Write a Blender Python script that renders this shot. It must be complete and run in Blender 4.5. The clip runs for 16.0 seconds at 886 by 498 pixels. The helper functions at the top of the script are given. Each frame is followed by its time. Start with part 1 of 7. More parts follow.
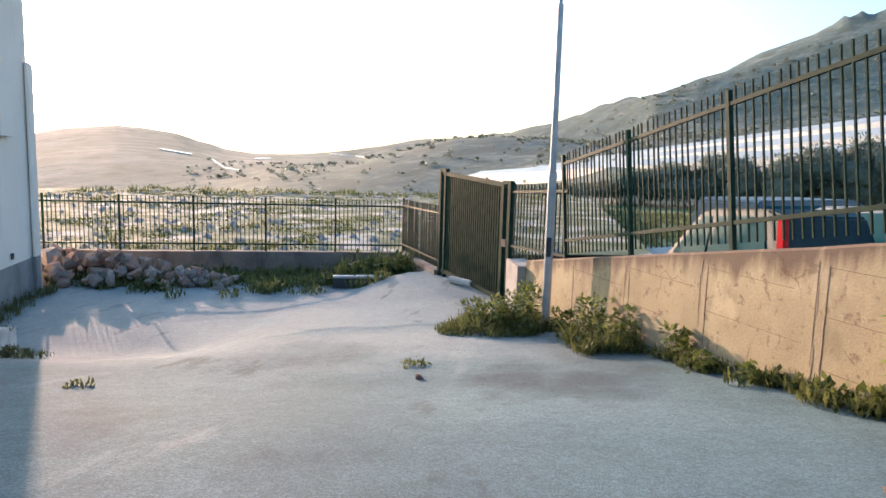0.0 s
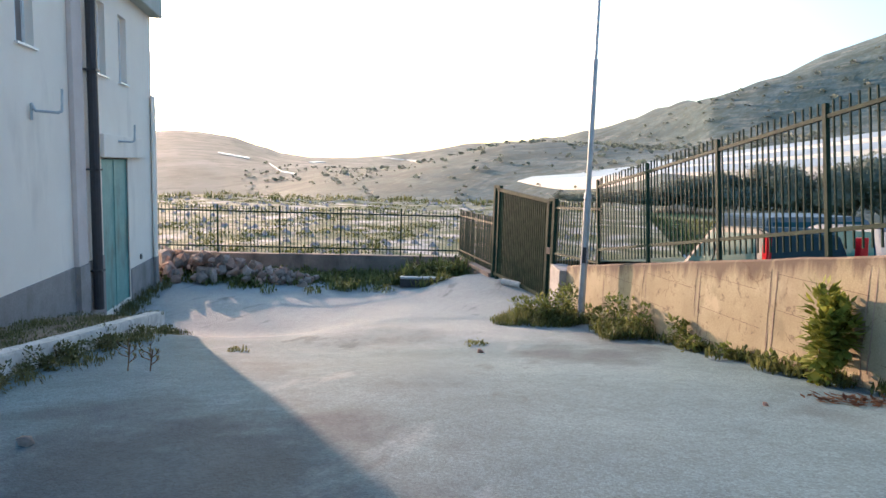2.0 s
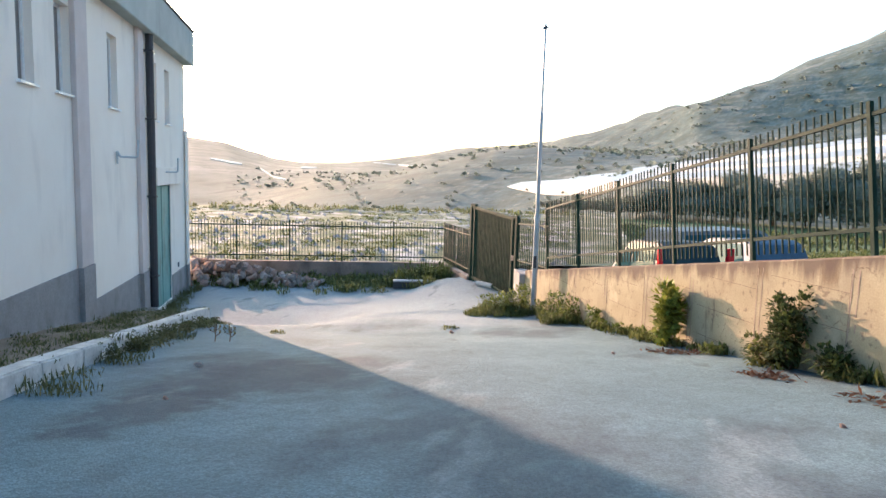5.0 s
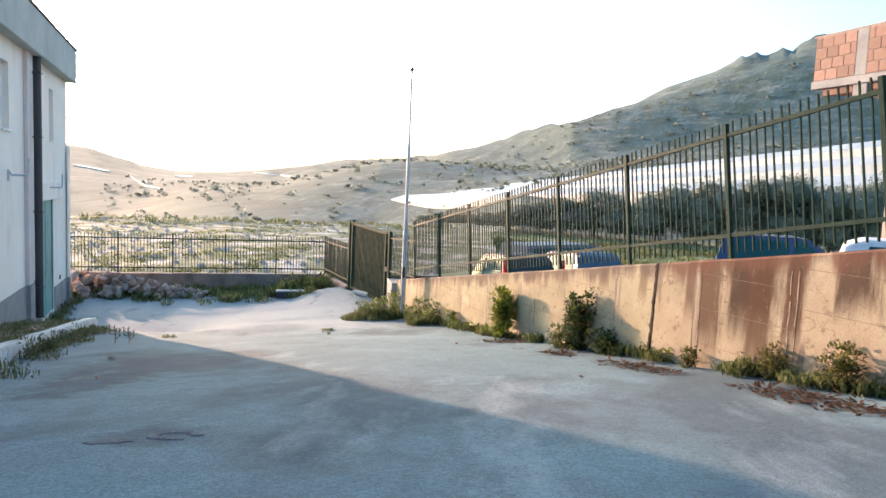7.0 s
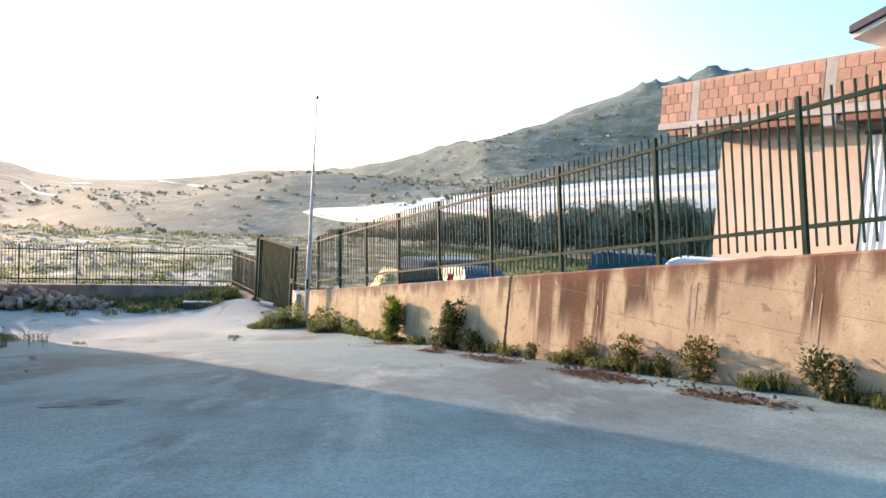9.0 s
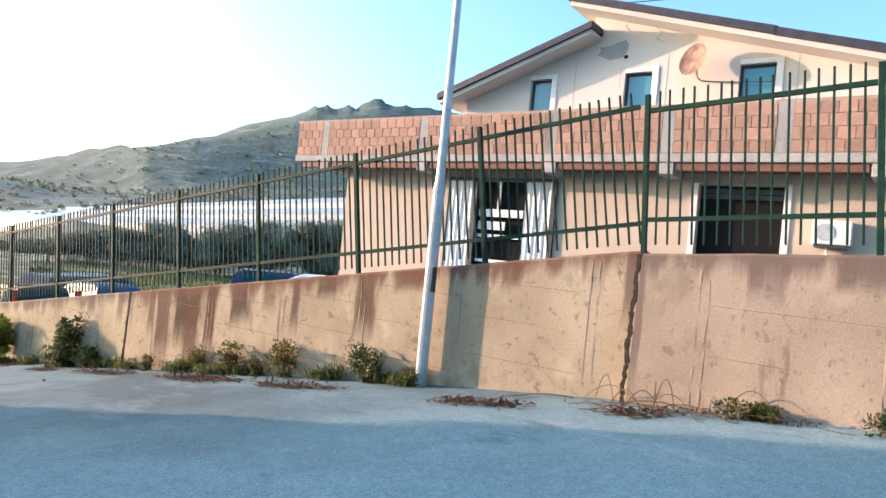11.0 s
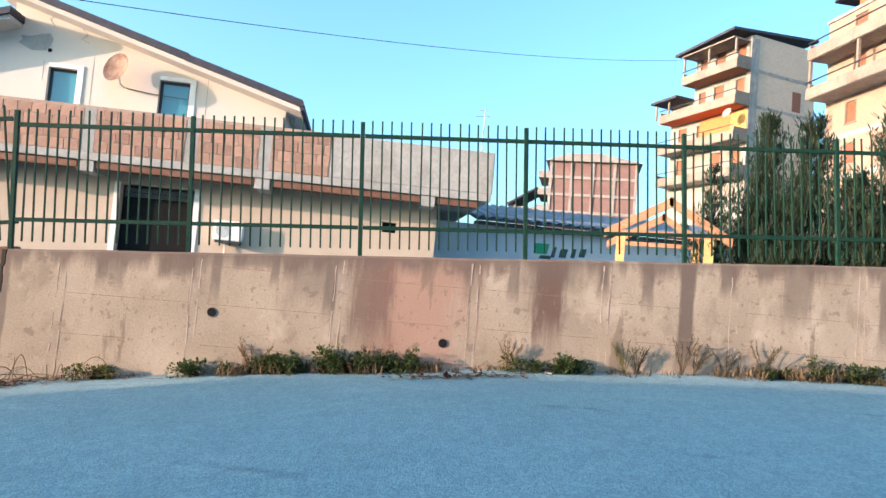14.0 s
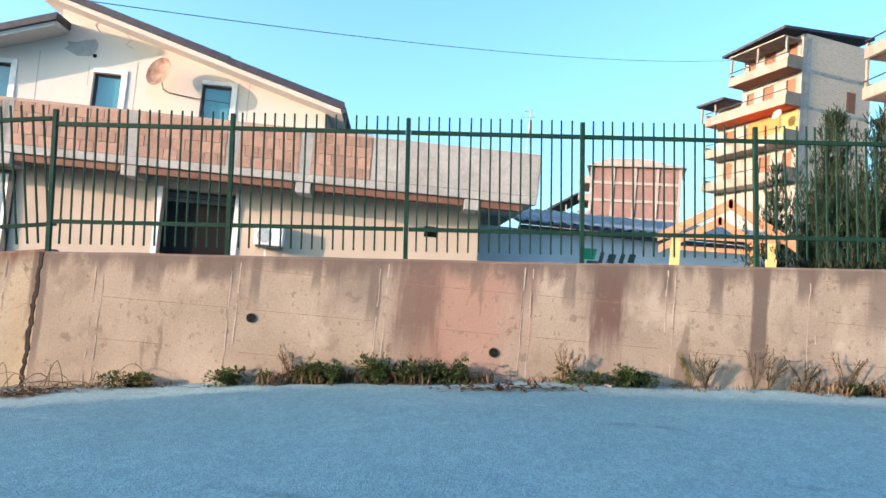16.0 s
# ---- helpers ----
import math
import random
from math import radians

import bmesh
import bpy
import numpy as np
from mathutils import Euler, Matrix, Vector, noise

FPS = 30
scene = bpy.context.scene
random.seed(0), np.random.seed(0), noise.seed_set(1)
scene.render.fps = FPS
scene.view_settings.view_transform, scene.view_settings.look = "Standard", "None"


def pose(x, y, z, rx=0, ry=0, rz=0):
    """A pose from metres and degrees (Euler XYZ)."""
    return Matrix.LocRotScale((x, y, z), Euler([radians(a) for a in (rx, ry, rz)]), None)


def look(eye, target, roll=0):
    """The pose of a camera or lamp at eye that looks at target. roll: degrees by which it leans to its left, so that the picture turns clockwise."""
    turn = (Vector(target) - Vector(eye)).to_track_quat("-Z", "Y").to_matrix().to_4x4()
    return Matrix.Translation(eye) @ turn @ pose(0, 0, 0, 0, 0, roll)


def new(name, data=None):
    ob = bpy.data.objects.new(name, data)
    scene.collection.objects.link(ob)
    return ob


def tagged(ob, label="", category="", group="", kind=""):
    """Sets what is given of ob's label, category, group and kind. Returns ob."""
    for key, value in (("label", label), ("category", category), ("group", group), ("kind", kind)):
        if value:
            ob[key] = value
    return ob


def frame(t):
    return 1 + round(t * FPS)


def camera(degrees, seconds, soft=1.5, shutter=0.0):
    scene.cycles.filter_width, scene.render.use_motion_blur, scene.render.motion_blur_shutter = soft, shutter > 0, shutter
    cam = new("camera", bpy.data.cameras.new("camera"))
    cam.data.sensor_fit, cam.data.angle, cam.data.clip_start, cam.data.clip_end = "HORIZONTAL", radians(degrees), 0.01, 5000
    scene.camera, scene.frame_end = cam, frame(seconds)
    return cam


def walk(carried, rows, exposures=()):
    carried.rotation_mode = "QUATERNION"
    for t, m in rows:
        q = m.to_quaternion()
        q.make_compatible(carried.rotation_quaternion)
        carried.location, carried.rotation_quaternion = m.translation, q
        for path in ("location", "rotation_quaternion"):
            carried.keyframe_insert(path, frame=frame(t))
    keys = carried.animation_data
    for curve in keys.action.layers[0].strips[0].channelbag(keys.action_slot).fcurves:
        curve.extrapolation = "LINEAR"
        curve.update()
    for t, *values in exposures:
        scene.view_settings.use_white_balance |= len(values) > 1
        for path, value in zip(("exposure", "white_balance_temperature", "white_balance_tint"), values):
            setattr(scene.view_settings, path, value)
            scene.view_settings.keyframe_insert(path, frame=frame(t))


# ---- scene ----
cam = camera(67.0, 16.0)
PATH = [
    (0, (-0.558, 0.526, 0.825), (-0.855, 2.488, 0.577), 1.6),
    (0.5, (-0.406, -0.295, 0.954), (-0.665, 1.674, 0.72), 1.9),
    (1, (-0.359, -0.926, 1.04), (-0.668, 1.035, 0.799), 2.1),
    (1.5, (-0.307, -1.433, 1.125), (-0.688, 0.516, 0.889), 2.0),
    (1.8, (-0.286, -1.742, 1.152), (-0.709, 0.197, 0.905), 1.5),
    (2, (-0.282, -1.951, 1.18), (-0.725, -0.016, 0.939), 1.8),
    (2.5, (-0.131, -2.529, 1.286), (-0.638, -0.609, 1.046), 1.5),
    (3, (0.042, -3.097, 1.356), (-0.48, -1.181, 1.119), 1.3),
    (3.2, (0.108, -3.337, 1.393), (-0.416, -1.422, 1.153), 1.5),
    (5.3, (0.843, -5.87, 1.798), (0.473, -3.917, 1.574), 1.5),
    (5.5, (0.888, -6.054, 1.819), (0.557, -4.094, 1.597), 1.5),
    (6, (1.022, -6.484, 1.87), (0.759, -4.513, 1.652), 2.1),
    (6.5, (1.204, -7.111, 1.941), (1.042, -5.128, 1.735), 2.4),
    (7, (1.366, -7.76, 2.02), (1.284, -5.77, 1.84), 2.5),
    (7.5, (1.403, -8.133, 2.081), (1.346, -6.141, 1.905), 2.9),
    (8, (1.473, -8.62, 2.135), (1.447, -6.627, 1.972), 3.0),
    (8.2, (1.55, -8.846, 2.159), (1.546, -6.852, 2.004), 3.0),
    (10.5, (2.142, -10.858, 2.303), (2.946, -9.027, 2.284), 5.3),
    (11, (2.217, -11.356, 2.37), (3.286, -9.666, 2.377), 5.6),
    (11.5, (2.188, -11.884, 2.41), (3.519, -10.392, 2.449), 5.6),
    (12, (2.114, -12.392, 2.425), (3.66, -11.126, 2.494), 5.6),
    (12.5, (1.882, -12.956, 2.448), (3.635, -11.999, 2.551), 5.7),
    (13, (1.53, -13.435, 2.434), (3.424, -12.804, 2.56), 5.0),
    (13.5, (1.184, -13.676, 2.45), (3.124, -13.201, 2.56), 5.4),
    (14, (1.375, -13.562, 2.508), (3.301, -13.037, 2.629), 5.0),
    (14.5, (1.486, -13.43, 2.474), (3.397, -12.856, 2.598), 5.7),
    (15, (1.655, -13.36, 2.481), (3.552, -12.741, 2.613), 5.2),
    (15.5, (1.765, -13.318, 2.478), (3.658, -12.686, 2.611), 5.2),
    (16, (1.802, -13.306, 2.481), (3.694, -12.671, 2.612), 5.2),
]
walk(cam, [(t, look(eye, target, roll)) for t, eye, target, roll in PATH],
     [(0, 1.98, 5900, 5), (3.2, 2.05, 5900, 5), (6, 2.4, 6150, 5), (8.2, 2.38, 6150, 5), (10.5, 2.28, 5780, 3), (11.3, 2.24, 5680, 0), (12.2, 2.22, 5560, -4), (16, 2.26, 5560, -4)])

# ---- world and sun ----
SUN_AZ, SUN_EL = 39.5, 8.5          # degrees left of +y, degrees up
to_sun = Vector((-math.sin(radians(SUN_AZ)) * math.cos(radians(SUN_EL)), math.cos(radians(SUN_AZ)) * math.cos(radians(SUN_EL)), math.sin(radians(SUN_EL))))
world = bpy.data.worlds.new("world")
scene.world = world
world.use_nodes = True
wn = world.node_tree.nodes
sky = wn.new("ShaderNodeTexSky")
sky.sky_type = "NISHITA"
sky.sun_disc = False
sky.sun_elevation = radians(SUN_EL)
sky.sun_rotation = radians(-SUN_AZ)
sky.altitude = 300
sky.air_density, sky.dust_density, sky.ozone_density = 1.0, 4.6, 2.4
wn["Background"].inputs["Strength"].default_value = 0.15
world.node_tree.links.new(sky.outputs["Color"], wn["Background"].inputs["Color"])
sun_data = bpy.data.lights.new("sun", "SUN")
sun_data.energy, sun_data.angle, sun_data.color = 2.4, radians(0.55), (1.0, 0.59, 0.415)
sun = new("sun", sun_data)
sun.matrix_world = look(to_sun * 100, (0, 0, 0))

# ---- materials ----
def material(name, stops, scale=3.0, rough=0.85, bump=0.2, bump_scale=40.0, metal=0.0, stretch=(1, 1, 1), detail=6.0, coords="Object", fine=0.25, spec=0.3):
    """A surface of two or more mixed colours: large patches, a finer grain over them, and relief."""
    m = bpy.data.materials.new(name)
    m.use_nodes = True
    nt = m.node_tree
    n, l = nt.nodes, nt.links
    b = n["Principled BSDF"]
    tc = n.new("ShaderNodeTexCoord")
    mp = n.new("ShaderNodeMapping")
    mp.inputs["Scale"].default_value = stretch
    l.new(tc.outputs[coords], mp.inputs["Vector"])
    big = n.new("ShaderNodeTexNoise")
    big.inputs["Scale"].default_value, big.inputs["Detail"].default_value, big.inputs["Roughness"].default_value = scale, detail, 0.62
    l.new(mp.outputs["Vector"], big.inputs["Vector"])
    ramp = n.new("ShaderNodeValToRGB")
    cr = ramp.color_ramp
    while len(cr.elements) < len(stops):
        cr.elements.new(0.5)
    for e, (p, c) in zip(cr.elements, stops):
        e.position, e.color = p, (*c, 1)
    l.new(big.outputs["Fac"], ramp.inputs["Fac"])
    grain = n.new("ShaderNodeTexNoise")
    grain.inputs["Scale"].default_value, grain.inputs["Detail"].default_value = bump_scale, 4.0
    l.new(tc.outputs[coords], grain.inputs["Vector"])
    mul = n.new("ShaderNodeMix")
    mul.data_type, mul.blend_type = "RGBA", "OVERLAY"
    mul.inputs[0].default_value = fine
    l.new(ramp.outputs["Color"], mul.inputs[6])
    l.new(grain.outputs["Fac"], mul.inputs[7])
    l.new(mul.outputs[2], b.inputs["Base Color"])
    b.inputs["Roughness"].default_value, b.inputs["Metallic"].default_value = rough, metal
    b.inputs["Specular IOR Level"].default_value = spec
    if bump:
        bp = n.new("ShaderNodeBump")
        bp.inputs["Strength"].default_value, bp.inputs["Distance"].default_value = bump, 0.02
        l.new(grain.outputs["Fac"], bp.inputs["Height"])
        l.new(bp.outputs["Normal"], b.inputs["Normal"])
    return m


def plain(name, c, rough=0.5, metal=0.0, vary=0.12, scale=8.0, bump=0.05, spec=0.4):
    lo = tuple(v * (1 - vary) for v in c)
    hi = tuple(min(1, v * (1 + vary)) for v in c)
    return material(name, [(0.3, lo), (0.7, hi)], scale, rough, bump, 60.0, metal, spec=spec)


def layer(m, colour, scale, lo, hi, stretch=(1, 1, 1), amount=0.8, coords="Object", detail=5.0, zmask=None, zslope=0.0):
    """Lays stains of one colour over a material, where stretched noise passes from lo to hi; zmask keeps it to heights a to b of the object."""
    nt = m.node_tree
    n, l = nt.nodes, nt.links
    b = n["Principled BSDF"]
    before = b.inputs["Base Color"].links[0].from_socket
    tc = n.new("ShaderNodeTexCoord")
    mp = n.new("ShaderNodeMapping")
    mp.inputs["Scale"].default_value = stretch
    l.new(tc.outputs[coords], mp.inputs["Vector"])
    nz = n.new("ShaderNodeTexNoise")
    nz.inputs["Scale"].default_value, nz.inputs["Detail"].default_value, nz.inputs["Roughness"].default_value = scale, detail, 0.6
    l.new(mp.outputs["Vector"], nz.inputs["Vector"])
    mr = n.new("ShaderNodeMapRange")
    mr.inputs[1].default_value, mr.inputs[2].default_value, mr.inputs[4].default_value = lo, hi, amount
    l.new(nz.outputs["Fac"], mr.inputs[0])
    fac = mr.outputs[0]
    if zmask:
        sx = n.new("ShaderNodeSeparateXYZ")
        l.new(tc.outputs[coords], sx.inputs[0])
        zr = n.new("ShaderNodeMapRange")
        zr.inputs[1].default_value, zr.inputs[2].default_value = zmask
        tilt = n.new("ShaderNodeMath")
        tilt.operation = "MULTIPLY_ADD"
        tilt.inputs[1].default_value = -zslope
        l.new(sx.outputs[0], tilt.inputs[0])
        l.new(sx.outputs[2], tilt.inputs[2])
        l.new(tilt.outputs[0], zr.inputs[0])
        mu = n.new("ShaderNodeMath")
        mu.operation = "MULTIPLY"
        l.new(fac, mu.inputs[0])
        l.new(zr.outputs[0], mu.inputs[1])
        fac = mu.outputs[0]
    mix = n.new("ShaderNodeMix")
    mix.data_type = "RGBA"
    l.new(fac, mix.inputs[0])
    l.new(before, mix.inputs[6])
    mix.inputs[7].default_value = (*colour, 1)
    l.new(mix.outputs[2], b.inputs["Base Color"])
    return m


def per_piece(m, amount=0.25):
    """Lets each piece differ a little in brightness."""
    nt = m.node_tree
    n, l = nt.nodes, nt.links
    b = n["Principled BSDF"]
    before = b.inputs["Base Color"].links[0].from_socket
    oi = n.new("ShaderNodeObjectInfo")
    mr = n.new("ShaderNodeMapRange")
    mr.inputs[3].default_value, mr.inputs[4].default_value = 1 - amount, 1 + amount
    l.new(oi.outputs["Random"], mr.inputs[0])
    hs = n.new("ShaderNodeHueSaturation")
    l.new(mr.outputs[0], hs.inputs["Value"])
    l.new(before, hs.inputs["Color"])
    l.new(hs.outputs["Color"], b.inputs["Base Color"])
    return m


def glass_like(name, c, rough=0.04, gloss=0.9):
    m = bpy.data.materials.new(name)
    m.use_nodes = True
    b = m.node_tree.nodes["Principled BSDF"]
    b.inputs["Base Color"].default_value = (*c, 1)
    b.inputs["Roughness"].default_value = rough
    b.inputs["Specular IOR Level"].default_value = gloss
    return m


def leafy(name, dark, light, scale=6.0):
    """Foliage: varies from leaf to leaf, lets some light through."""
    m = bpy.data.materials.new(name)
    m.use_nodes = True
    n, l = m.node_tree.nodes, m.node_tree.links
    b = n["Principled BSDF"]
    geo = n.new("ShaderNodeNewGeometry")
    ramp = n.new("ShaderNodeValToRGB")
    ramp.color_ramp.elements[0].color = (*dark, 1)
    ramp.color_ramp.elements[1].color = (*light, 1)
    l.new(geo.outputs["Random Per Island"], ramp.inputs["Fac"])
    l.new(ramp.outputs["Color"], b.inputs["Base Color"])
    b.inputs["Roughness"].default_value = 0.6
    b.inputs["Specular IOR Level"].default_value = 0.25
    tr = n.new("ShaderNodeBsdfTranslucent")
    l.new(ramp.outputs["Color"], tr.inputs["Color"])
    mx = n.new("ShaderNodeMixShader")
    mx.inputs[0].default_value = 0.4
    l.new(b.outputs[0], mx.inputs[1])
    l.new(tr.outputs[0], mx.inputs[2])
    l.new(mx.outputs[0], n["Material Output"].inputs["Surface"])
    return m


def speckle(m, scale, dark, light, amount):
    """Stones of two tones in a surface, each cell of its own brightness."""
    n, l = m.node_tree.nodes, m.node_tree.links
    b = n["Principled BSDF"]
    before = b.inputs["Base Color"].links[0].from_socket
    tc = n.new("ShaderNodeTexCoord")
    vo = n.new("ShaderNodeTexVoronoi")
    vo.inputs["Scale"].default_value = scale
    l.new(tc.outputs["Object"], vo.inputs["Vector"])
    sp = n.new("ShaderNodeSeparateColor")
    l.new(vo.outputs["Color"], sp.inputs[0])
    mr = n.new("ShaderNodeMapRange")
    mr.inputs[3].default_value, mr.inputs[4].default_value = dark, light
    l.new(sp.outputs[0], mr.inputs[0])
    hs = n.new("ShaderNodeHueSaturation")
    hs.inputs["Fac"].default_value = amount
    l.new(mr.outputs[0], hs.inputs["Value"])
    l.new(before, hs.inputs["Color"])
    l.new(hs.outputs["Color"], b.inputs["Base Color"])
    return m


M_asphalt = material("worn_asphalt", [(0.3, (0.09, 0.148, 0.172)), (0.5, (0.126, 0.197, 0.223)), (0.72, (0.18, 0.263, 0.292))], 0.3, 0.92, 0.75, 70.0, detail=10, fine=0.5)
layer(M_asphalt, (0.056, 0.084, 0.102), 0.36, 0.48, 0.6, (1, 0.7, 1), 0.78, detail=12)


def recoloured(m, colour, y0, y1):
    """Lays a paler tone over one end of the road, with a ragged edge."""
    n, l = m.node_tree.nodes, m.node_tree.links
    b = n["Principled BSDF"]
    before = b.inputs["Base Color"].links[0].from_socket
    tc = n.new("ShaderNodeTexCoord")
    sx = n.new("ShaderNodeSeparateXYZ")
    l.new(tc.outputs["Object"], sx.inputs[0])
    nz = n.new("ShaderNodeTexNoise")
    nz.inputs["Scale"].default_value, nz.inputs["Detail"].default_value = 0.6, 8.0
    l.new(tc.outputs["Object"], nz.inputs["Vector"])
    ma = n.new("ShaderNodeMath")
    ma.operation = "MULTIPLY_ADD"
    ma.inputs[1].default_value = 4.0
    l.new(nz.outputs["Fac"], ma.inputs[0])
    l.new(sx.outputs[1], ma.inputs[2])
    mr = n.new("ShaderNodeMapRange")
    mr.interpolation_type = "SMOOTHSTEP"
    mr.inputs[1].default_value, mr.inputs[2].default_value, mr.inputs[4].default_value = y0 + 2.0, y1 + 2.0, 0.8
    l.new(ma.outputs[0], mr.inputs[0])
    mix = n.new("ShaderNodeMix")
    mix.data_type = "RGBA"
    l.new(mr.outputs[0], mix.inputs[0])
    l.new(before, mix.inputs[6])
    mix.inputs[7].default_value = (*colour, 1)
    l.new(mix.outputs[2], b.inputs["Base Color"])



def worn_spot(m, colour, cx, cy, rx, ry, amount):
    """A dark ragged smear of worn asphalt round one place."""
    n, l = m.node_tree.nodes, m.node_tree.links
    b = n["Principled BSDF"]
    before = b.inputs["Base Color"].links[0].from_socket
    tc = n.new("ShaderNodeTexCoord")
    mp = n.new("ShaderNodeMapping")
    mp.vector_type = "TEXTURE"
    mp.inputs["Location"].default_value, mp.inputs["Scale"].default_value = (cx, cy, 0), (rx, ry, 1e6)
    l.new(tc.outputs["Object"], mp.inputs["Vector"])
    ln = n.new("ShaderNodeVectorMath")
    ln.operation = "LENGTH"
    l.new(mp.outputs[0], ln.inputs[0])
    nz = n.new("ShaderNodeTexNoise")
    nz.inputs["Scale"].default_value, nz.inputs["Detail"].default_value, nz.inputs["Roughness"].default_value = 2.6, 9.0, 0.68
    l.new(tc.outputs["Object"], nz.inputs["Vector"])
    ad = n.new("ShaderNodeMath")
    ad.operation = "MULTIPLY_ADD"
    ad.inputs[1].default_value = 2.6
    l.new(nz.outputs["Fac"], ad.inputs[0])
    l.new(ln.outputs["Value"], ad.inputs[2])
    mr = n.new("ShaderNodeMapRange")
    mr.inputs[1].default_value, mr.inputs[2].default_value, mr.inputs[3].default_value, mr.inputs[4].default_value = 1.9, 2.5, amount, 0.0
    l.new(ad.outputs[0], mr.inputs[0])
    mix = n.new("ShaderNodeMix")
    mix.data_type = "RGBA"
    l.new(mr.outputs[0], mix.inputs[0])
    l.new(before, mix.inputs[6])
    mix.inputs[7].default_value = (*colour, 1)
    l.new(mix.outputs[2], b.inputs["Base Color"])


for cx, cy, rx, ry in ((-2.6, 0.9, 0.9, 1.5), (-2.75, -0.9, 0.5, 1.0), (-2.6, -1.75, 0.35, 0.25), (-0.75, -3.35, 0.45, 0.3), (3.3, -6.4, 0.5, 0.4), (4.2, -7.3, 0.6, 0.5), (5.0, -8.2, 0.5, 0.4)):
    worn_spot(M_asphalt, (0.05, 0.07, 0.085), cx, cy, rx, ry, 0.7)
# upper end paler and tealer: its blue shade is put into the colour
recoloured(M_asphalt, (0.245, 0.352, 0.382), -3.0, -9.0)
recoloured(M_asphalt, (0.31, 0.345, 0.35), 7.0, 10.5)          # silt washed into the hollow
layer(M_asphalt, (0.062, 0.09, 0.105), 1.6, 0.62, 0.7, (1, 0.35, 1), 0.6, detail=7)
layer(M_asphalt, (0.33, 0.4, 0.42), 0.8, 0.6, 0.72, (1, 0.25, 1), 0.45, detail=8)
speckle(M_asphalt, 60.0, 0.55, 1.45, 0.42)
speckle(M_asphalt, 9.0, 0.84, 1.16, 0.35)
def drips(m, colour, freq, reach, lo, hi, zslope, amount=0.85, seed=0.0, run=0.12):
    """Streaks that start at the wall's sloping top and thin out as they run down."""
    n, l = m.node_tree.nodes, m.node_tree.links
    b = n["Principled BSDF"]
    before = b.inputs["Base Color"].links[0].from_socket
    tc = n.new("ShaderNodeTexCoord")
    mp = n.new("ShaderNodeMapping")
    mp.inputs["Scale"].default_value, mp.inputs["Location"].default_value = (1, 1, run), (seed, 0, 0)
    l.new(tc.outputs["Object"], mp.inputs["Vector"])
    nz = n.new("ShaderNodeTexNoise")
    nz.inputs["Scale"].default_value, nz.inputs["Detail"].default_value, nz.inputs["Roughness"].default_value = freq, 6.0, 0.6
    l.new(mp.outputs["Vector"], nz.inputs["Vector"])
    sx = n.new("ShaderNodeSeparateXYZ")
    l.new(tc.outputs["Object"], sx.inputs[0])
    depth = n.new("ShaderNodeMath")
    depth.operation = "MULTIPLY_ADD"
    depth.inputs[1].default_value = -zslope
    l.new(sx.outputs[0], depth.inputs[0])
    l.new(sx.outputs[2], depth.inputs[2])
    add = n.new("ShaderNodeMath")
    add.operation = "MULTIPLY_ADD"
    add.inputs[1].default_value = 1.0 / reach
    l.new(depth.outputs[0], add.inputs[0])
    l.new(nz.outputs["Fac"], add.inputs[2])
    mr = n.new("ShaderNodeMapRange")
    mr.inputs[1].default_value, mr.inputs[2].default_value, mr.inputs[4].default_value = lo, hi, amount
    l.new(add.outputs[0], mr.inputs[0])
    mix = n.new("ShaderNodeMix")
    mix.data_type = "RGBA"
    l.new(mr.outputs[0], mix.inputs[0])
    l.new(before, mix.inputs[6])
    mix.inputs[7].default_value = (*colour, 1)
    l.new(mix.outputs[2], b.inputs["Base Color"])
    return m


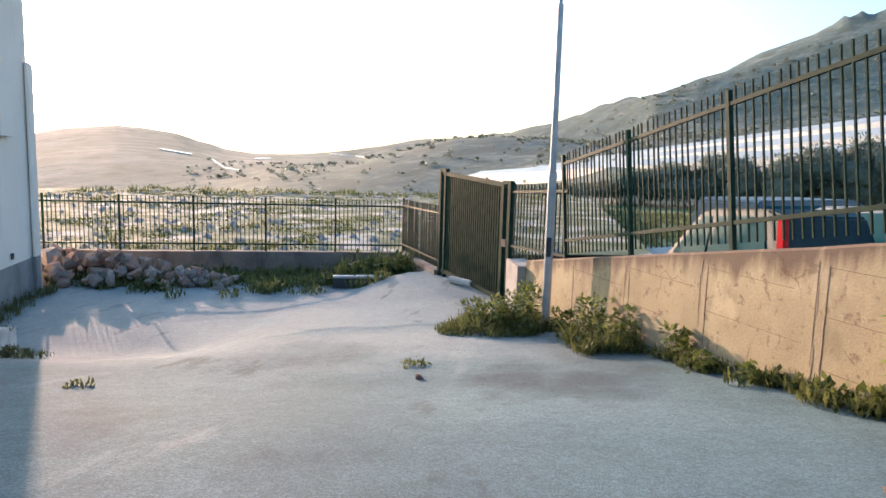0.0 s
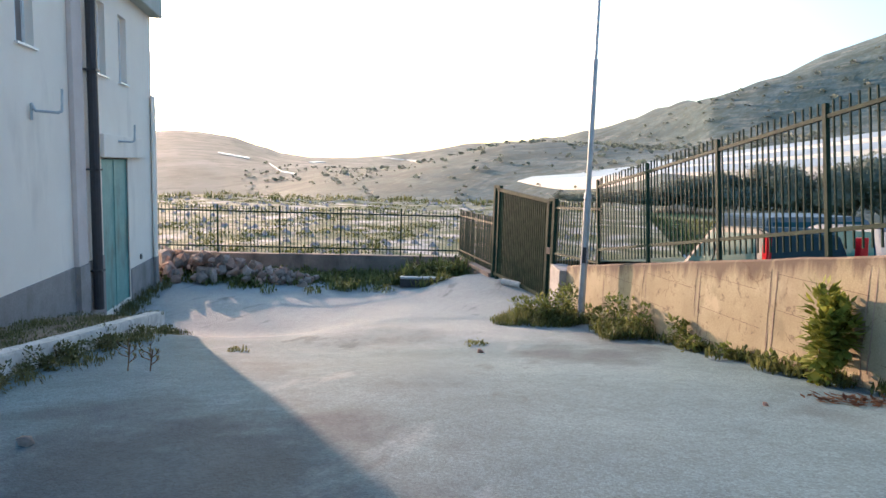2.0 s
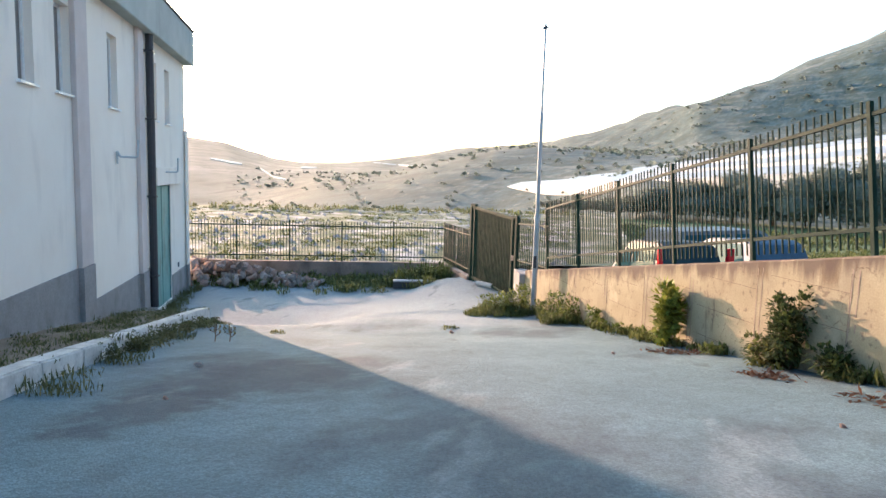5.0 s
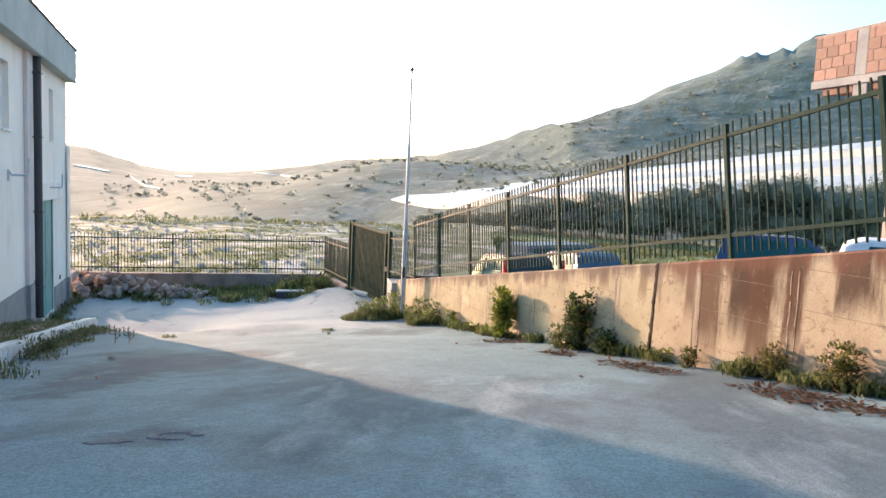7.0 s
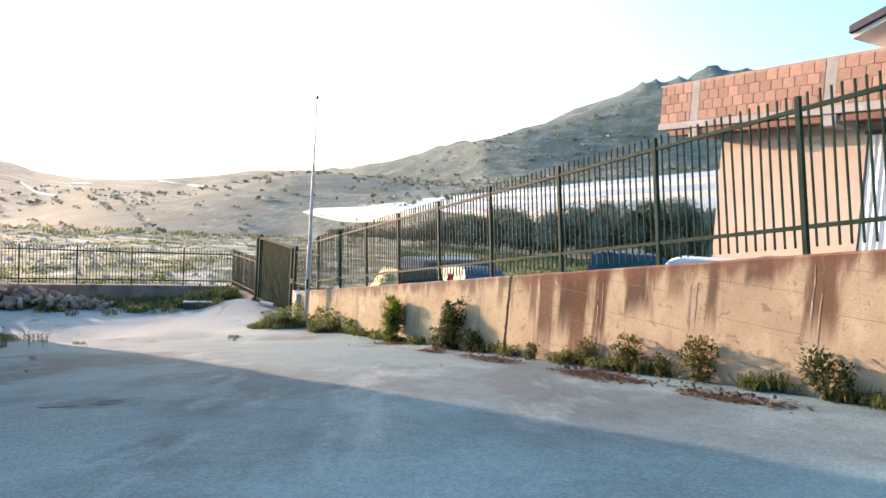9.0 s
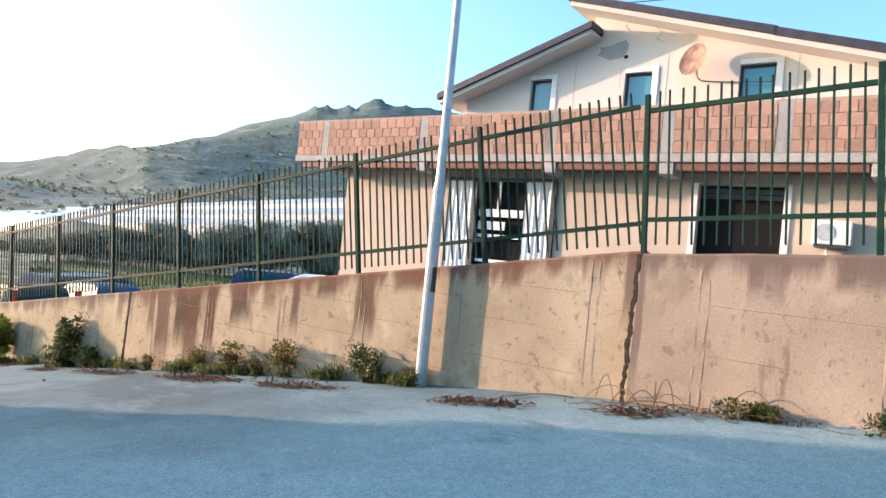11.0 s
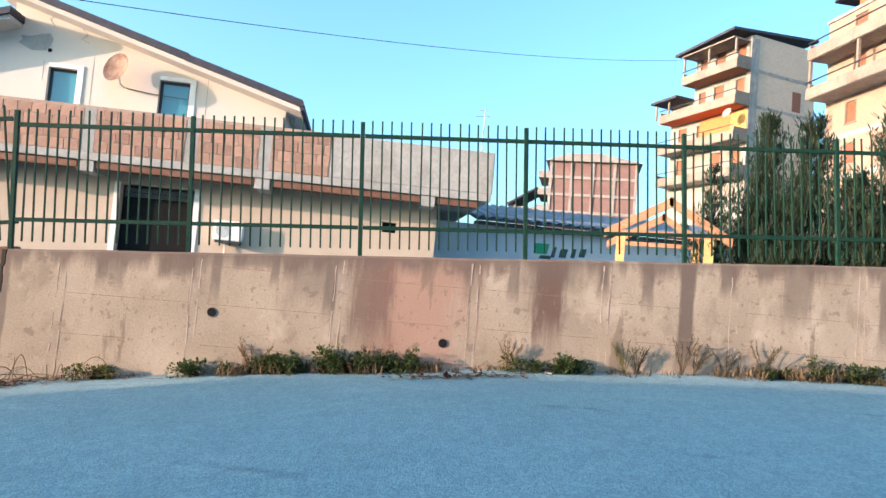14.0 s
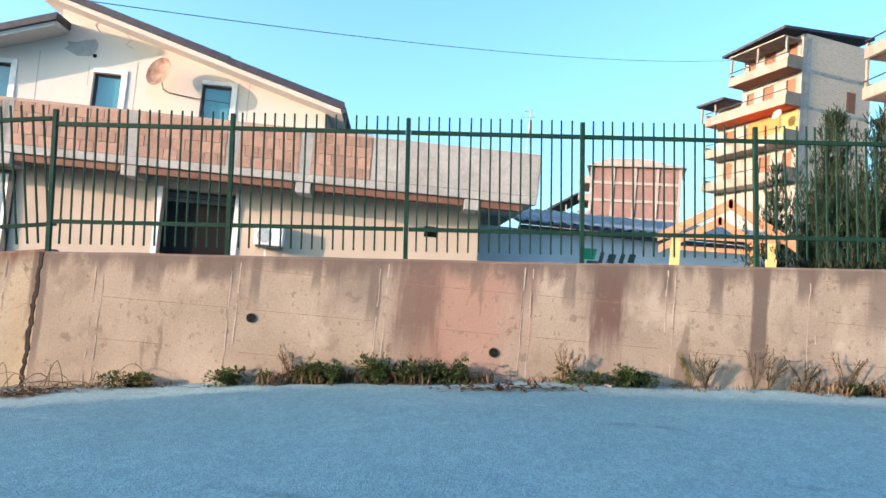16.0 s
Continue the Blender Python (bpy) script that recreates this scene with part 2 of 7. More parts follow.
def stain(m, x0, width, reach, colour, amount, zslope, top=0.0):
    """One stain: a ragged column at x0 along the wall that hangs from its sloping top and thins out over its reach."""
    n, l = m.node_tree.nodes, m.node_tree.links
    b = n["Principled BSDF"]
    before = b.inputs["Base Color"].links[0].from_socket
    tc = n.new("ShaderNodeTexCoord")
    sx = n.new("ShaderNodeSeparateXYZ")
    l.new(tc.outputs["Object"], sx.inputs[0])

    def op(kind, a, c, d=None):
        k = n.new("ShaderNodeMath")
        k.operation = kind
        for i, v in enumerate((a, c, d)):
            if v is None:
                continue
            if isinstance(v, (int, float)):
                k.inputs[i].default_value = v
            else:
                l.new(v, k.inputs[i])
        return k.outputs[0]

    mp = n.new("ShaderNodeMapping")
    mp.inputs["Scale"].default_value, mp.inputs["Location"].default_value = (1, 1, 0.12), (x0 * 3.1, 0, x0)
    l.new(tc.outputs["Object"], mp.inputs["Vector"])
    nz = n.new("ShaderNodeTexNoise")
    nz.inputs["Scale"].default_value, nz.inputs["Detail"].default_value, nz.inputs["Roughness"].default_value = 7.0, 8.0, 0.7
    l.new(mp.outputs["Vector"], nz.inputs["Vector"])
    wob = op("SUBTRACT", nz.outputs["Fac"], 0.5)
    across = op("ABSOLUTE", op("DIVIDE", op("SUBTRACT", sx.outputs[0], x0), width * 0.5), 0)
    across = op("ADD", across, op("MULTIPLY", wob, 2.2))
    depth = op("DIVIDE", op("SUBTRACT", op("MULTIPLY", sx.outputs[0], zslope), op("ADD", sx.outputs[2], top)), reach)
    depth = op("ADD", depth, op("MULTIPLY", wob, 0.9))
    far = op("MAXIMUM", across, depth)
    mr = n.new("ShaderNodeMapRange")
    mr.interpolation_type = "SMOOTHSTEP"
    mr.inputs[1].default_value, mr.inputs[2].default_value, mr.inputs[3].default_value, mr.inputs[4].default_value = 0.6, 1.25, min(1.0, amount * 1.12), 0.0
    l.new(far, mr.inputs[0])
    mix = n.new("ShaderNodeMix")
    mix.data_type = "RGBA"
    l.new(mr.outputs[0], mix.inputs[0])
    l.new(before, mix.inputs[6])
    mix.inputs[7].default_value = (*colour, 1)
    l.new(mix.outputs[2], b.inputs["Base Color"])
    return m


def cracks(m, scale, width, colour, amount, cover=0.5):
    """Fine broken cracks: the warped edges of large cells, showing only in places."""
    n, l = m.node_tree.nodes, m.node_tree.links
    b = n["Principled BSDF"]
    before = b.inputs["Base Color"].links[0].from_socket
    tc = n.new("ShaderNodeTexCoord")
    warp = n.new("ShaderNodeTexNoise")
    warp.inputs["Scale"].default_value, warp.inputs["Detail"].default_value = 2.5, 6.0
    l.new(tc.outputs["Object"], warp.inputs["Vector"])
    add = n.new("ShaderNodeVectorMath")
    add.operation = "MULTIPLY_ADD"
    add.inputs[1].default_value = (0.5, 0.5, 0.5)
    l.new(warp.outputs["Color"], add.inputs[0])
    l.new(tc.outputs["Object"], add.inputs[2])
    vo = n.new("ShaderNodeTexVoronoi")
    vo.feature = "DISTANCE_TO_EDGE"
    vo.inputs["Scale"].default_value = scale
    l.new(add.outputs[0], vo.inputs["Vector"])
    mr = n.new("ShaderNodeMapRange")
    mr.inputs[1].default_value, mr.inputs[2].default_value, mr.inputs[3].default_value, mr.inputs[4].default_value = 0.0, width, amount, 0.0
    l.new(vo.outputs["Distance"], mr.inputs[0])
    nz = n.new("ShaderNodeTexNoise")
    nz.inputs["Scale"].default_value, nz.inputs["Detail"].default_value = 1.7, 6.0
    l.new(tc.outputs["Object"], nz.inputs["Vector"])
    on = n.new("ShaderNodeMapRange")
    on.inputs[1].default_value, on.inputs[2].default_value = cover, cover + 0.08
    l.new(nz.outputs["Fac"], on.inputs[0])
    mu = n.new("ShaderNodeMath")
    mu.operation = "MULTIPLY"
    l.new(mr.outputs[0], mu.inputs[0])
    l.new(on.outputs[0], mu.inputs[1])
    mix = n.new("ShaderNodeMix")
    mix.data_type = "RGBA"
    l.new(mu.outputs[0], mix.inputs[0])
    l.new(before, mix.inputs[6])
    mix.inputs[7].default_value = (*colour, 1)
    l.new(mix.outputs[2], b.inputs["Base Color"])


def stained_concrete(name, zslope, low, mid, high, rust, columns):
    """Cast concrete: blotched, spalled, with a stained rim at its sloping top and the given columns of stain."""
    m = material(name, [(0.3, low), (0.5, mid), (0.7, high)], 0.9, 0.92, 0.22, 46.0, detail=10, fine=0.3)
    layer(m, tuple(v * 0.74 for v in mid), 0.6, 0.5, 0.66, (1, 1, 0.5), 0.5, detail=9)
    layer(m, tuple(v * 0.55 for v in mid), 2.6, 0.58, 0.68, (1, 1, 0.6), 0.5, detail=9)
    layer(m, tuple(min(0.75, v * 1.2) for v in high), 2.0, 0.57, 0.68, (1, 1, 0.8), 0.5, detail=9)
    drips(m, (0.2, 0.125, 0.085), 2.4, 4.0, 0.5, 0.6, zslope, 0.5 * rust, 11.0)
    drips(m, (0.16, 0.13, 0.11), 0.9, 5.0, 0.5, 0.62, zslope, 0.4, 31.0, 0.2)
    for x0, width, reach, colour, amount in columns:
        stain(m, x0, width, reach, colour, amount, zslope)
    drips(m, (0.15, 0.07, 0.045) if rust > 0.5 else (0.14, 0.1, 0.08), 5.0, 0.75, 0.2, 0.44, zslope, 0.85, 7.0)
    layer(m, (0.16, 0.12, 0.09), 6.0, 0.61, 0.66, (1, 1, 1.2), 0.6, detail=8)
    layer(m, (0.13, 0.095, 0.07), 1.1, 0.63, 0.66, (1.6, 1.6, 0.35), 0.55, detail=10)
    layer(m, (0.2, 0.145, 0.1), 14.0, 0.6, 0.68, (1, 1, 0.7), 0.6, detail=6)
    cracks(m, 1.3, 0.01, (0.14, 0.09, 0.06), 0.8 if rust > 0.32 else 0.35, 0.52)
    return m


RUST, DEEP, SOOT, PINK = (0.095, 0.045, 0.022), (0.055, 0.026, 0.015), (0.115, 0.085, 0.07), (0.33, 0.175, 0.13)
M_wall_0 = stained_concrete("cast_concrete_lower", 0.1624, (0.36, 0.295, 0.19), (0.445, 0.375, 0.245), (0.53, 0.455, 0.31), 0.35,
                            [(-0.45, 0.3, 0.35, RUST, 0.55), (-1.6, 0.25, 0.25, RUST, 0.5), (-2.8, 0.5, 0.2, RUST, 0.45), (0.5, 0.22, 0.5, RUST, 0.5), (-5.0, 0.4, 0.3, RUST, 0.4)])
M_wall_1 = stained_concrete("cast_concrete", 0.1624, (0.345, 0.27, 0.178), (0.428, 0.342, 0.23), (0.51, 0.42, 0.292), 0.9,
                            [(1.46, 0.16, 0.75, RUST, 0.7), (1.8, 0.36, 1.15, RUST, 0.8), (2.45, 0.7, 0.85, DEEP, 0.85), (2.6, 0.4, 1.5, RUST, 0.7), (3.05, 0.28, 1.1, RUST, 0.85), (3.75, 0.42, 0.6, DEEP, 0.8),
                             (4.35, 0.3, 0.45, RUST, 0.55), (4.9, 0.16, 0.75, DEEP, 0.7), (5.5, 0.4, 0.3, DEEP, 0.7), (6.2, 0.34, 0.8, RUST, 0.75), (6.9, 0.5, 0.28, RUST, 0.7), (8.35, 0.25, 0.3, RUST, 0.6), (9.72, 0.12, 0.7, SOOT, 0.7)])
M_wall_2 = stained_concrete("cast_concrete_upper", 0.0695, (0.272, 0.215, 0.158), (0.348, 0.275, 0.205), (0.42, 0.34, 0.262), 0.3,
                            [(-3.95, 0.12, 1.4, SOOT, 0.6), (-2.8, 0.3, 0.42, SOOT, 0.5), (-1.62, 0.12, 0.5, SOOT, 0.6), (-0.95, 0.1, 0.35, SOOT, 0.6), (-0.3, 0.14, 0.7, SOOT, 0.55), (1.85, 0.12, 0.45, SOOT, 0.6), (3.5, 0.14, 0.55, SOOT, 0.6), (-2.05, 0.42, 0.3, SOOT, 0.7), (-1.2, 0.5, 0.18, SOOT, 0.55), (-0.55, 0.55, 0.55, SOOT, 0.45), (0.75, 1.15, 1.6, PINK, 0.55), (0.2, 0.5, 1.05, (0.13, 0.075, 0.06), 0.68),
                             (1.4, 0.25, 0.5, SOOT, 0.35), (2.3, 0.38, 1.05, (0.12, 0.07, 0.055), 0.8), (2.25, 0.8, 0.35, SOOT, 0.4), (2.95, 0.16, 0.4, SOOT, 0.75), (4.0, 0.2, 1.3, SOOT, 0.8), (4.5, 0.22, 0.4, SOOT, 0.7), (5.4, 0.4, 0.8, SOOT, 0.5), (6.6, 0.3, 1.0, SOOT, 0.6)])
M_fin = material("pale_cement_fin", [(0.3, (0.34, 0.25, 0.19)), (0.7, (0.5, 0.39, 0.31))], 3.0, 0.95, 0.2, 40.0)
M_seam_dark = plain("seam_shadow_dirt", (0.2, 0.14, 0.105), 0.95, vary=0.3)
M_grey_concrete = material("grey_concrete", [(0.3, (0.26, 0.25, 0.24)), (0.7, (0.4, 0.385, 0.37))], 2.0, 0.9, 0.3, 30.0)
layer(M_grey_concrete, (0.12, 0.11, 0.1), 2.0, 0.55, 0.7, (1, 1, 0.2), 0.6)
M_low_wall = layer(material("brown_stained_concrete", [(0.3, (0.17, 0.14, 0.12)), (0.7, (0.27, 0.23, 0.2))], 1.5, 0.95, 0.4, 30.0), (0.08, 0.075, 0.06), 1.4, 0.5, 0.66, (1, 1, 0.4), 0.6)
M_kerb = material("whitewashed_kerb", [(0.3, (0.42, 0.41, 0.38)), (0.65, (0.66, 0.64, 0.6))], 4.0, 0.9, 0.4, 30.0)
M_plaster = material("white_plaster", [(0.3, (0.82, 0.73, 0.63)), (0.7, (0.88, 0.8, 0.7))], 0.7, 0.9, 0.15, 30.0, fine=0.1)
layer(M_plaster, (0.5, 0.44, 0.38), 1.2, 0.55, 0.75, (1, 1, 0.3), 0.4)
M_dado = material("grey_dado_paint", [(0.3, (0.24, 0.225, 0.22)), (0.7, (0.32, 0.3, 0.29))], 2.0, 0.9, 0.2, 30.0)
layer(M_dado, (0.14, 0.14, 0.12), 1.5, 0.5, 0.7, (1, 1, 0.5), 0.6)
M_fascia = material("grey_fascia_render", [(0.3, (0.36, 0.38, 0.35)), (0.7, (0.45, 0.47, 0.44))], 1.2, 0.9, 0.15, 30.0, fine=0.15)
layer(M_fascia, (0.26, 0.25, 0.23), 1.2, 0.55, 0.75, (1, 1, 0.25), 0.5)
M_pink = material("pinkish_pilaster", [(0.3, (0.55, 0.47, 0.43)), (0.7, (0.64, 0.56, 0.52))], 1.5, 0.9, 0.15, 30.0, fine=0.1)
M_green_paint = material("dark_green_paint", [(0.35, (0.008, 0.03, 0.02)), (0.65, (0.018, 0.045, 0.03))], 9.0, 0.65, 0.15, 70.0, spec=0.1)
layer(M_green_paint, (0.09, 0.055, 0.025), 7.0, 0.62, 0.72, (1, 1, 1), 0.6)
M_gate_paint = material("faded_gate_paint", [(0.35, (0.014, 0.034, 0.02)), (0.65, (0.028, 0.055, 0.032))], 5.0, 0.65, 0.15, 70.0, spec=0.1)
M_galv = material("galvanised_steel", [(0.35, (0.36, 0.38, 0.39)), (0.65, (0.5, 0.52, 0.53))], 5.0, 0.5, 0.1, 60.0, metal=0.35)
M_dark_metal = plain("dark_metal", (0.05, 0.05, 0.055), 0.5, 0.3)
M_door_green = material("teal_painted_steel", [(0.3, (0.16, 0.31, 0.28)), (0.7, (0.23, 0.4, 0.36))], 1.5, 0.55, 0.1, 30.0)
layer(M_door_green, (0.13, 0.11, 0.08), 1.5, 0.5, 0.7, (1, 1, 0.4), 0.7, zmask=(1.2, 0.0))
M_white_frame = plain("white_frame", (0.75, 0.75, 0.74), 0.45)
M_dim_glass = glass_like("dusty_window_glass", (0.17, 0.145, 0.13), 0.35)
# the sky's reflection is put into this glass as a blue base colour
M_sky_glass = glass_like("painted_sky_window_glass", (0.07, 0.24, 0.33), 0.03)
M_brick = per_piece(layer(material("hollow_clay_brick", [(0.3, (0.31, 0.18, 0.132)), (0.7, (0.4, 0.252, 0.192))], 6.0, 0.9, 0.4, 40.0), (0.36, 0.285, 0.235), 3.0, 0.5, 0.66, (1, 1, 1), 0.6), 0.2)
M_mortar = material("mortar", [(0.3, (0.33, 0.235, 0.185)), (0.7, (0.42, 0.32, 0.26))], 5.0, 0.95, 0.3, 40.0)
M_rough_render = material("rough_grey_render", [(0.3, (0.3, 0.28, 0.265)), (0.7, (0.42, 0.4, 0.38))], 2.5, 0.95, 0.8, 18.0)
M_cream = material("cream_render", [(0.3, (0.43, 0.355, 0.285)), (0.7, (0.52, 0.435, 0.355))], 0.8, 0.9, 0.15, 30.0, fine=0.12)
M_gable = material("pale_cream_render", [(0.35, (0.6, 0.565, 0.535)), (0.6, (0.62, 0.575, 0.53)), (0.75, (0.63, 0.55, 0.45))], 0.5, 0.9, 0.12, 30.0, fine=0.1)
M_patch = material("grey_plaster_patch", [(0.3, (0.3, 0.3, 0.3)), (0.7, (0.4, 0.4, 0.39))], 3.0, 0.95, 0.5, 25.0)
M_brown = material("rusty_brown_metal", [(0.3, (0.14, 0.065, 0.045)), (0.7, (0.22, 0.11, 0.075))], 3.0, 0.7, 0.2, 30.0)
M_tile_dark = material("dark_roof_edge", [(0.3, (0.032, 0.032, 0.046)), (0.7, (0.058, 0.055, 0.075))], 5.0, 0.6, 0.3, 30.0)
M_blue_tile = per_piece(material("blue_grey_roof_tile", [(0.3, (0.085, 0.105, 0.145)), (0.7, (0.14, 0.165, 0.21))], 4.0, 0.55, 0.2, 30.0), 0.15)
M_blue_wall = material("pale_blue_wall", [(0.3, (0.36, 0.42, 0.5)), (0.7, (0.45, 0.51, 0.58))], 1.0, 0.9, 0.1, 30.0)
M_wood = material("orange_timber", [(0.3, (0.36, 0.165, 0.085)), (0.7, (0.46, 0.23, 0.13))], 3.0, 0.6, 0.15, 30.0, stretch=(1, 1, 6))
M_yellow_wood = plain("yellow_timber_post", (0.5, 0.32, 0.13), 0.6)
M_dish = material("rusty_dish", [(0.35, (0.3, 0.17, 0.12)), (0.6, (0.5, 0.38, 0.32))], 5.0, 0.6, 0.1, 30.0)
# near-black for sheets in openings: the unlit inside is put into the colour
M_dark_inside = plain("unlit_inside_black", (0.012, 0.012, 0.013), 0.9, spec=0.1)
M_soil = material("dry_soil", [(0.3, (0.13, 0.1, 0.07)), (0.7, (0.22, 0.18, 0.13))], 2.0, 0.95, 0.6, 30.0)
M_field = material("stony_field", [(0.4, (0.085, 0.115, 0.045)), (0.52, (0.19, 0.2, 0.12)), (0.62, (0.4, 0.39, 0.36))], 0.5, 0.95, 0.6, 20.0, detail=9)
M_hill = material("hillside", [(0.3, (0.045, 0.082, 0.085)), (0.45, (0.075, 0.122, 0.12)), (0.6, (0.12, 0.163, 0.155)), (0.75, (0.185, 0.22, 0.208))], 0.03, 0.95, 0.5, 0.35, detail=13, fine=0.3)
for nd in M_hill.node_tree.nodes:
    if nd.type == "BUMP":
        nd.inputs["Distance"].default_value = 1.2
layer(M_hill, (0.3, 0.29, 0.24), 0.05, 0.54, 0.66, (0.5, 0.5, 5), 0.55, detail=9)         # terraces and goat tracks
layer(M_hill, (0.075, 0.105, 0.085), 0.12, 0.5, 0.58, (1, 1, 1.6), 0.75, detail=9)         # scrub in patches
layer(M_hill, (0.065, 0.09, 0.075), 0.45, 0.53, 0.6, (1, 1, 1), 0.6, detail=7)
layer(M_hill, (0.36, 0.35, 0.32), 0.25, 0.62, 0.7, (1, 1, 1), 0.5, detail=8)               # bare rock


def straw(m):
    """Grey-green grass takes over from the scrub towards the west, paling far out for haze."""
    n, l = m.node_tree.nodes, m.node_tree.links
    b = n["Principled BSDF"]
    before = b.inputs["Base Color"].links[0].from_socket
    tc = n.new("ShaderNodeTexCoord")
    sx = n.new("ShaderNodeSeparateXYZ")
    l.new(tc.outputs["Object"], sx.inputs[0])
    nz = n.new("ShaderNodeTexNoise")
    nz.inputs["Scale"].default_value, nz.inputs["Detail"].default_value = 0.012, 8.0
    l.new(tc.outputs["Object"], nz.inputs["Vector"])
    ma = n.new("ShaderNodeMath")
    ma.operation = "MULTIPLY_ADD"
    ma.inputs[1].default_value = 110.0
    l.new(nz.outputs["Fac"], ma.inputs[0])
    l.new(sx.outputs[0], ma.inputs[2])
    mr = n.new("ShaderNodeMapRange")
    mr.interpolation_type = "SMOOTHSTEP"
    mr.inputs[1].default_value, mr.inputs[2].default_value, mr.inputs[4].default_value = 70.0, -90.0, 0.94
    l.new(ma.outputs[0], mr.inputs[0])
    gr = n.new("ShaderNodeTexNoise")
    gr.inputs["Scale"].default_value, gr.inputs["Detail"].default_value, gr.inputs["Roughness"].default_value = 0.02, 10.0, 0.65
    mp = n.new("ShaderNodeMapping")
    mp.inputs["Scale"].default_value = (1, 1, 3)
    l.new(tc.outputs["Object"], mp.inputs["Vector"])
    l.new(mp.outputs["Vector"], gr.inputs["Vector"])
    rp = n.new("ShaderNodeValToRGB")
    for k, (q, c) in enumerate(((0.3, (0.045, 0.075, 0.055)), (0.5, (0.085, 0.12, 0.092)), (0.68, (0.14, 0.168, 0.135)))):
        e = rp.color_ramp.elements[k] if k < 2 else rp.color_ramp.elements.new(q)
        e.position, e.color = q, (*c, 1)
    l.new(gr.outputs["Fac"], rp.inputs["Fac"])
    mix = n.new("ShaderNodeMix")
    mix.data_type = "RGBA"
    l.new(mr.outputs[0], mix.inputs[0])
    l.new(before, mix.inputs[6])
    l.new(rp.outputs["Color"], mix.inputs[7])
    pale = n.new("ShaderNodeMapRange")                         # far western slopes paled: their haze is put into the colour
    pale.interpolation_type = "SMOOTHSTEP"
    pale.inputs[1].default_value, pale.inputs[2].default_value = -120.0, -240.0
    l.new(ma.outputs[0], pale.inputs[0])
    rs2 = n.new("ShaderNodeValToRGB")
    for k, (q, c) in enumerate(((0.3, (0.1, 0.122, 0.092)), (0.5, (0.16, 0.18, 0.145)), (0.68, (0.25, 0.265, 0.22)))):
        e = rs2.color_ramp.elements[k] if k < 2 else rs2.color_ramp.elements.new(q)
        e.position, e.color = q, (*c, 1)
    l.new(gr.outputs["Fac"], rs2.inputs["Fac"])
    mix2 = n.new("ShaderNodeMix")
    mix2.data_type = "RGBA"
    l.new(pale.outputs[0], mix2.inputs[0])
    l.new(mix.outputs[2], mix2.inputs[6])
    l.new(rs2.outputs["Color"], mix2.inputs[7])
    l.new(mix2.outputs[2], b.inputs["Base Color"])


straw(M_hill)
layer(M_hill, (0.05, 0.075, 0.055), 0.05, 0.5, 0.6, (1, 1, 2.5), 0.6, detail=12)
layer(M_hill, (0.25, 0.26, 0.22), 0.09, 0.6, 0.66, (1, 1, 4), 0.4, detail=10)
M_meadow = material("meadow_grass", [(0.35, (0.09, 0.13, 0.045)), (0.55, (0.16, 0.19, 0.075)), (0.7, (0.26, 0.26, 0.15))], 0.25, 0.95, 0.6, 12.0, detail=9)
M_plastic = material("greenhouse_plastic", [(0.3, (0.29, 0.335, 0.34)), (0.7, (0.43, 0.46, 0.455))], 0.15, 0.45, 0.05, 8.0, fine=0.1)
M_rubble_red = per_piece(material("broken_brick_masonry", [(0.3, (0.25, 0.16, 0.12)), (0.7, (0.36, 0.25, 0.2))], 3.0, 0.95, 0.6, 20.0), 0.3)
M_rubble = per_piece(material("broken_masonry", [(0.3, (0.21, 0.17, 0.145)), (0.7, (0.33, 0.28, 0.245))], 3.0, 0.95, 0.6, 20.0), 0.3)
M_grass = leafy("weeds", (0.055, 0.08, 0.025), (0.19, 0.2, 0.07))
M_shrub = leafy("bright_shrub_leaves", (0.15, 0.19, 0.03), (0.36, 0.38, 0.08))
M_brown_weed = leafy("seeding_weed", (0.06, 0.05, 0.03), (0.16, 0.13, 0.075))
M_verge_grass = leafy("verge_grass", (0.06, 0.07, 0.028), (0.16, 0.16, 0.065))
M_weed_leaf = leafy("weed_leaves", (0.07, 0.1, 0.025), (0.24, 0.27, 0.08))
M_olive_leaf = leafy("olive_shrub_leaves", (0.06, 0.065, 0.02), (0.2, 0.19, 0.06))
M_dark_leaf = leafy("dark_shrub_leaves", (0.03, 0.05, 0.02), (0.10, 0.13, 0.04))
M_tree_leaf = leafy("conifer_needles", (0.016, 0.032, 0.022), (0.055, 0.078, 0.042))
# lifted towards pale grey-green: distance haze is put into the leaf colour
M_bush_far = leafy("olive_bush_leaves", (0.11, 0.14, 0.11), (0.28, 0.3, 0.24))
M_dry = leafy("dry_stalks", (0.1, 0.065, 0.035), (0.27, 0.2, 0.12))
M_dead_leaf = leafy("dead_leaves", (0.05, 0.024, 0.015), (0.17, 0.09, 0.055))
M_bark = plain("bark", (0.12, 0.09, 0.06), 0.9, vary=0.3)
M_paint_blue = plain("blue_car_paint", (0.02, 0.045, 0.11), 0.2, 0.3)
M_paint_teal = plain("dark_teal_car_paint", (0.015, 0.05, 0.062), 0.55, 0.0, spec=0.15)
M_paint_mid_blue = plain("bright_blue_car_paint", (0.03, 0.1, 0.17), 0.5, 0.0, spec=0.2)
M_paint_white = plain("white_car_paint", (0.75, 0.76, 0.77), 0.3)
M_paint_grey = plain("pale_blue_grey_car_paint", (0.09, 0.14, 0.17), 0.5, 0.0, spec=0.25)
M_car_glass = glass_like("car_glass", (0.015, 0.07, 0.09), 0.08, 0.04)
M_red_lamp = plain("red_lamp_lens", (0.5, 0.01, 0.02), 0.2)
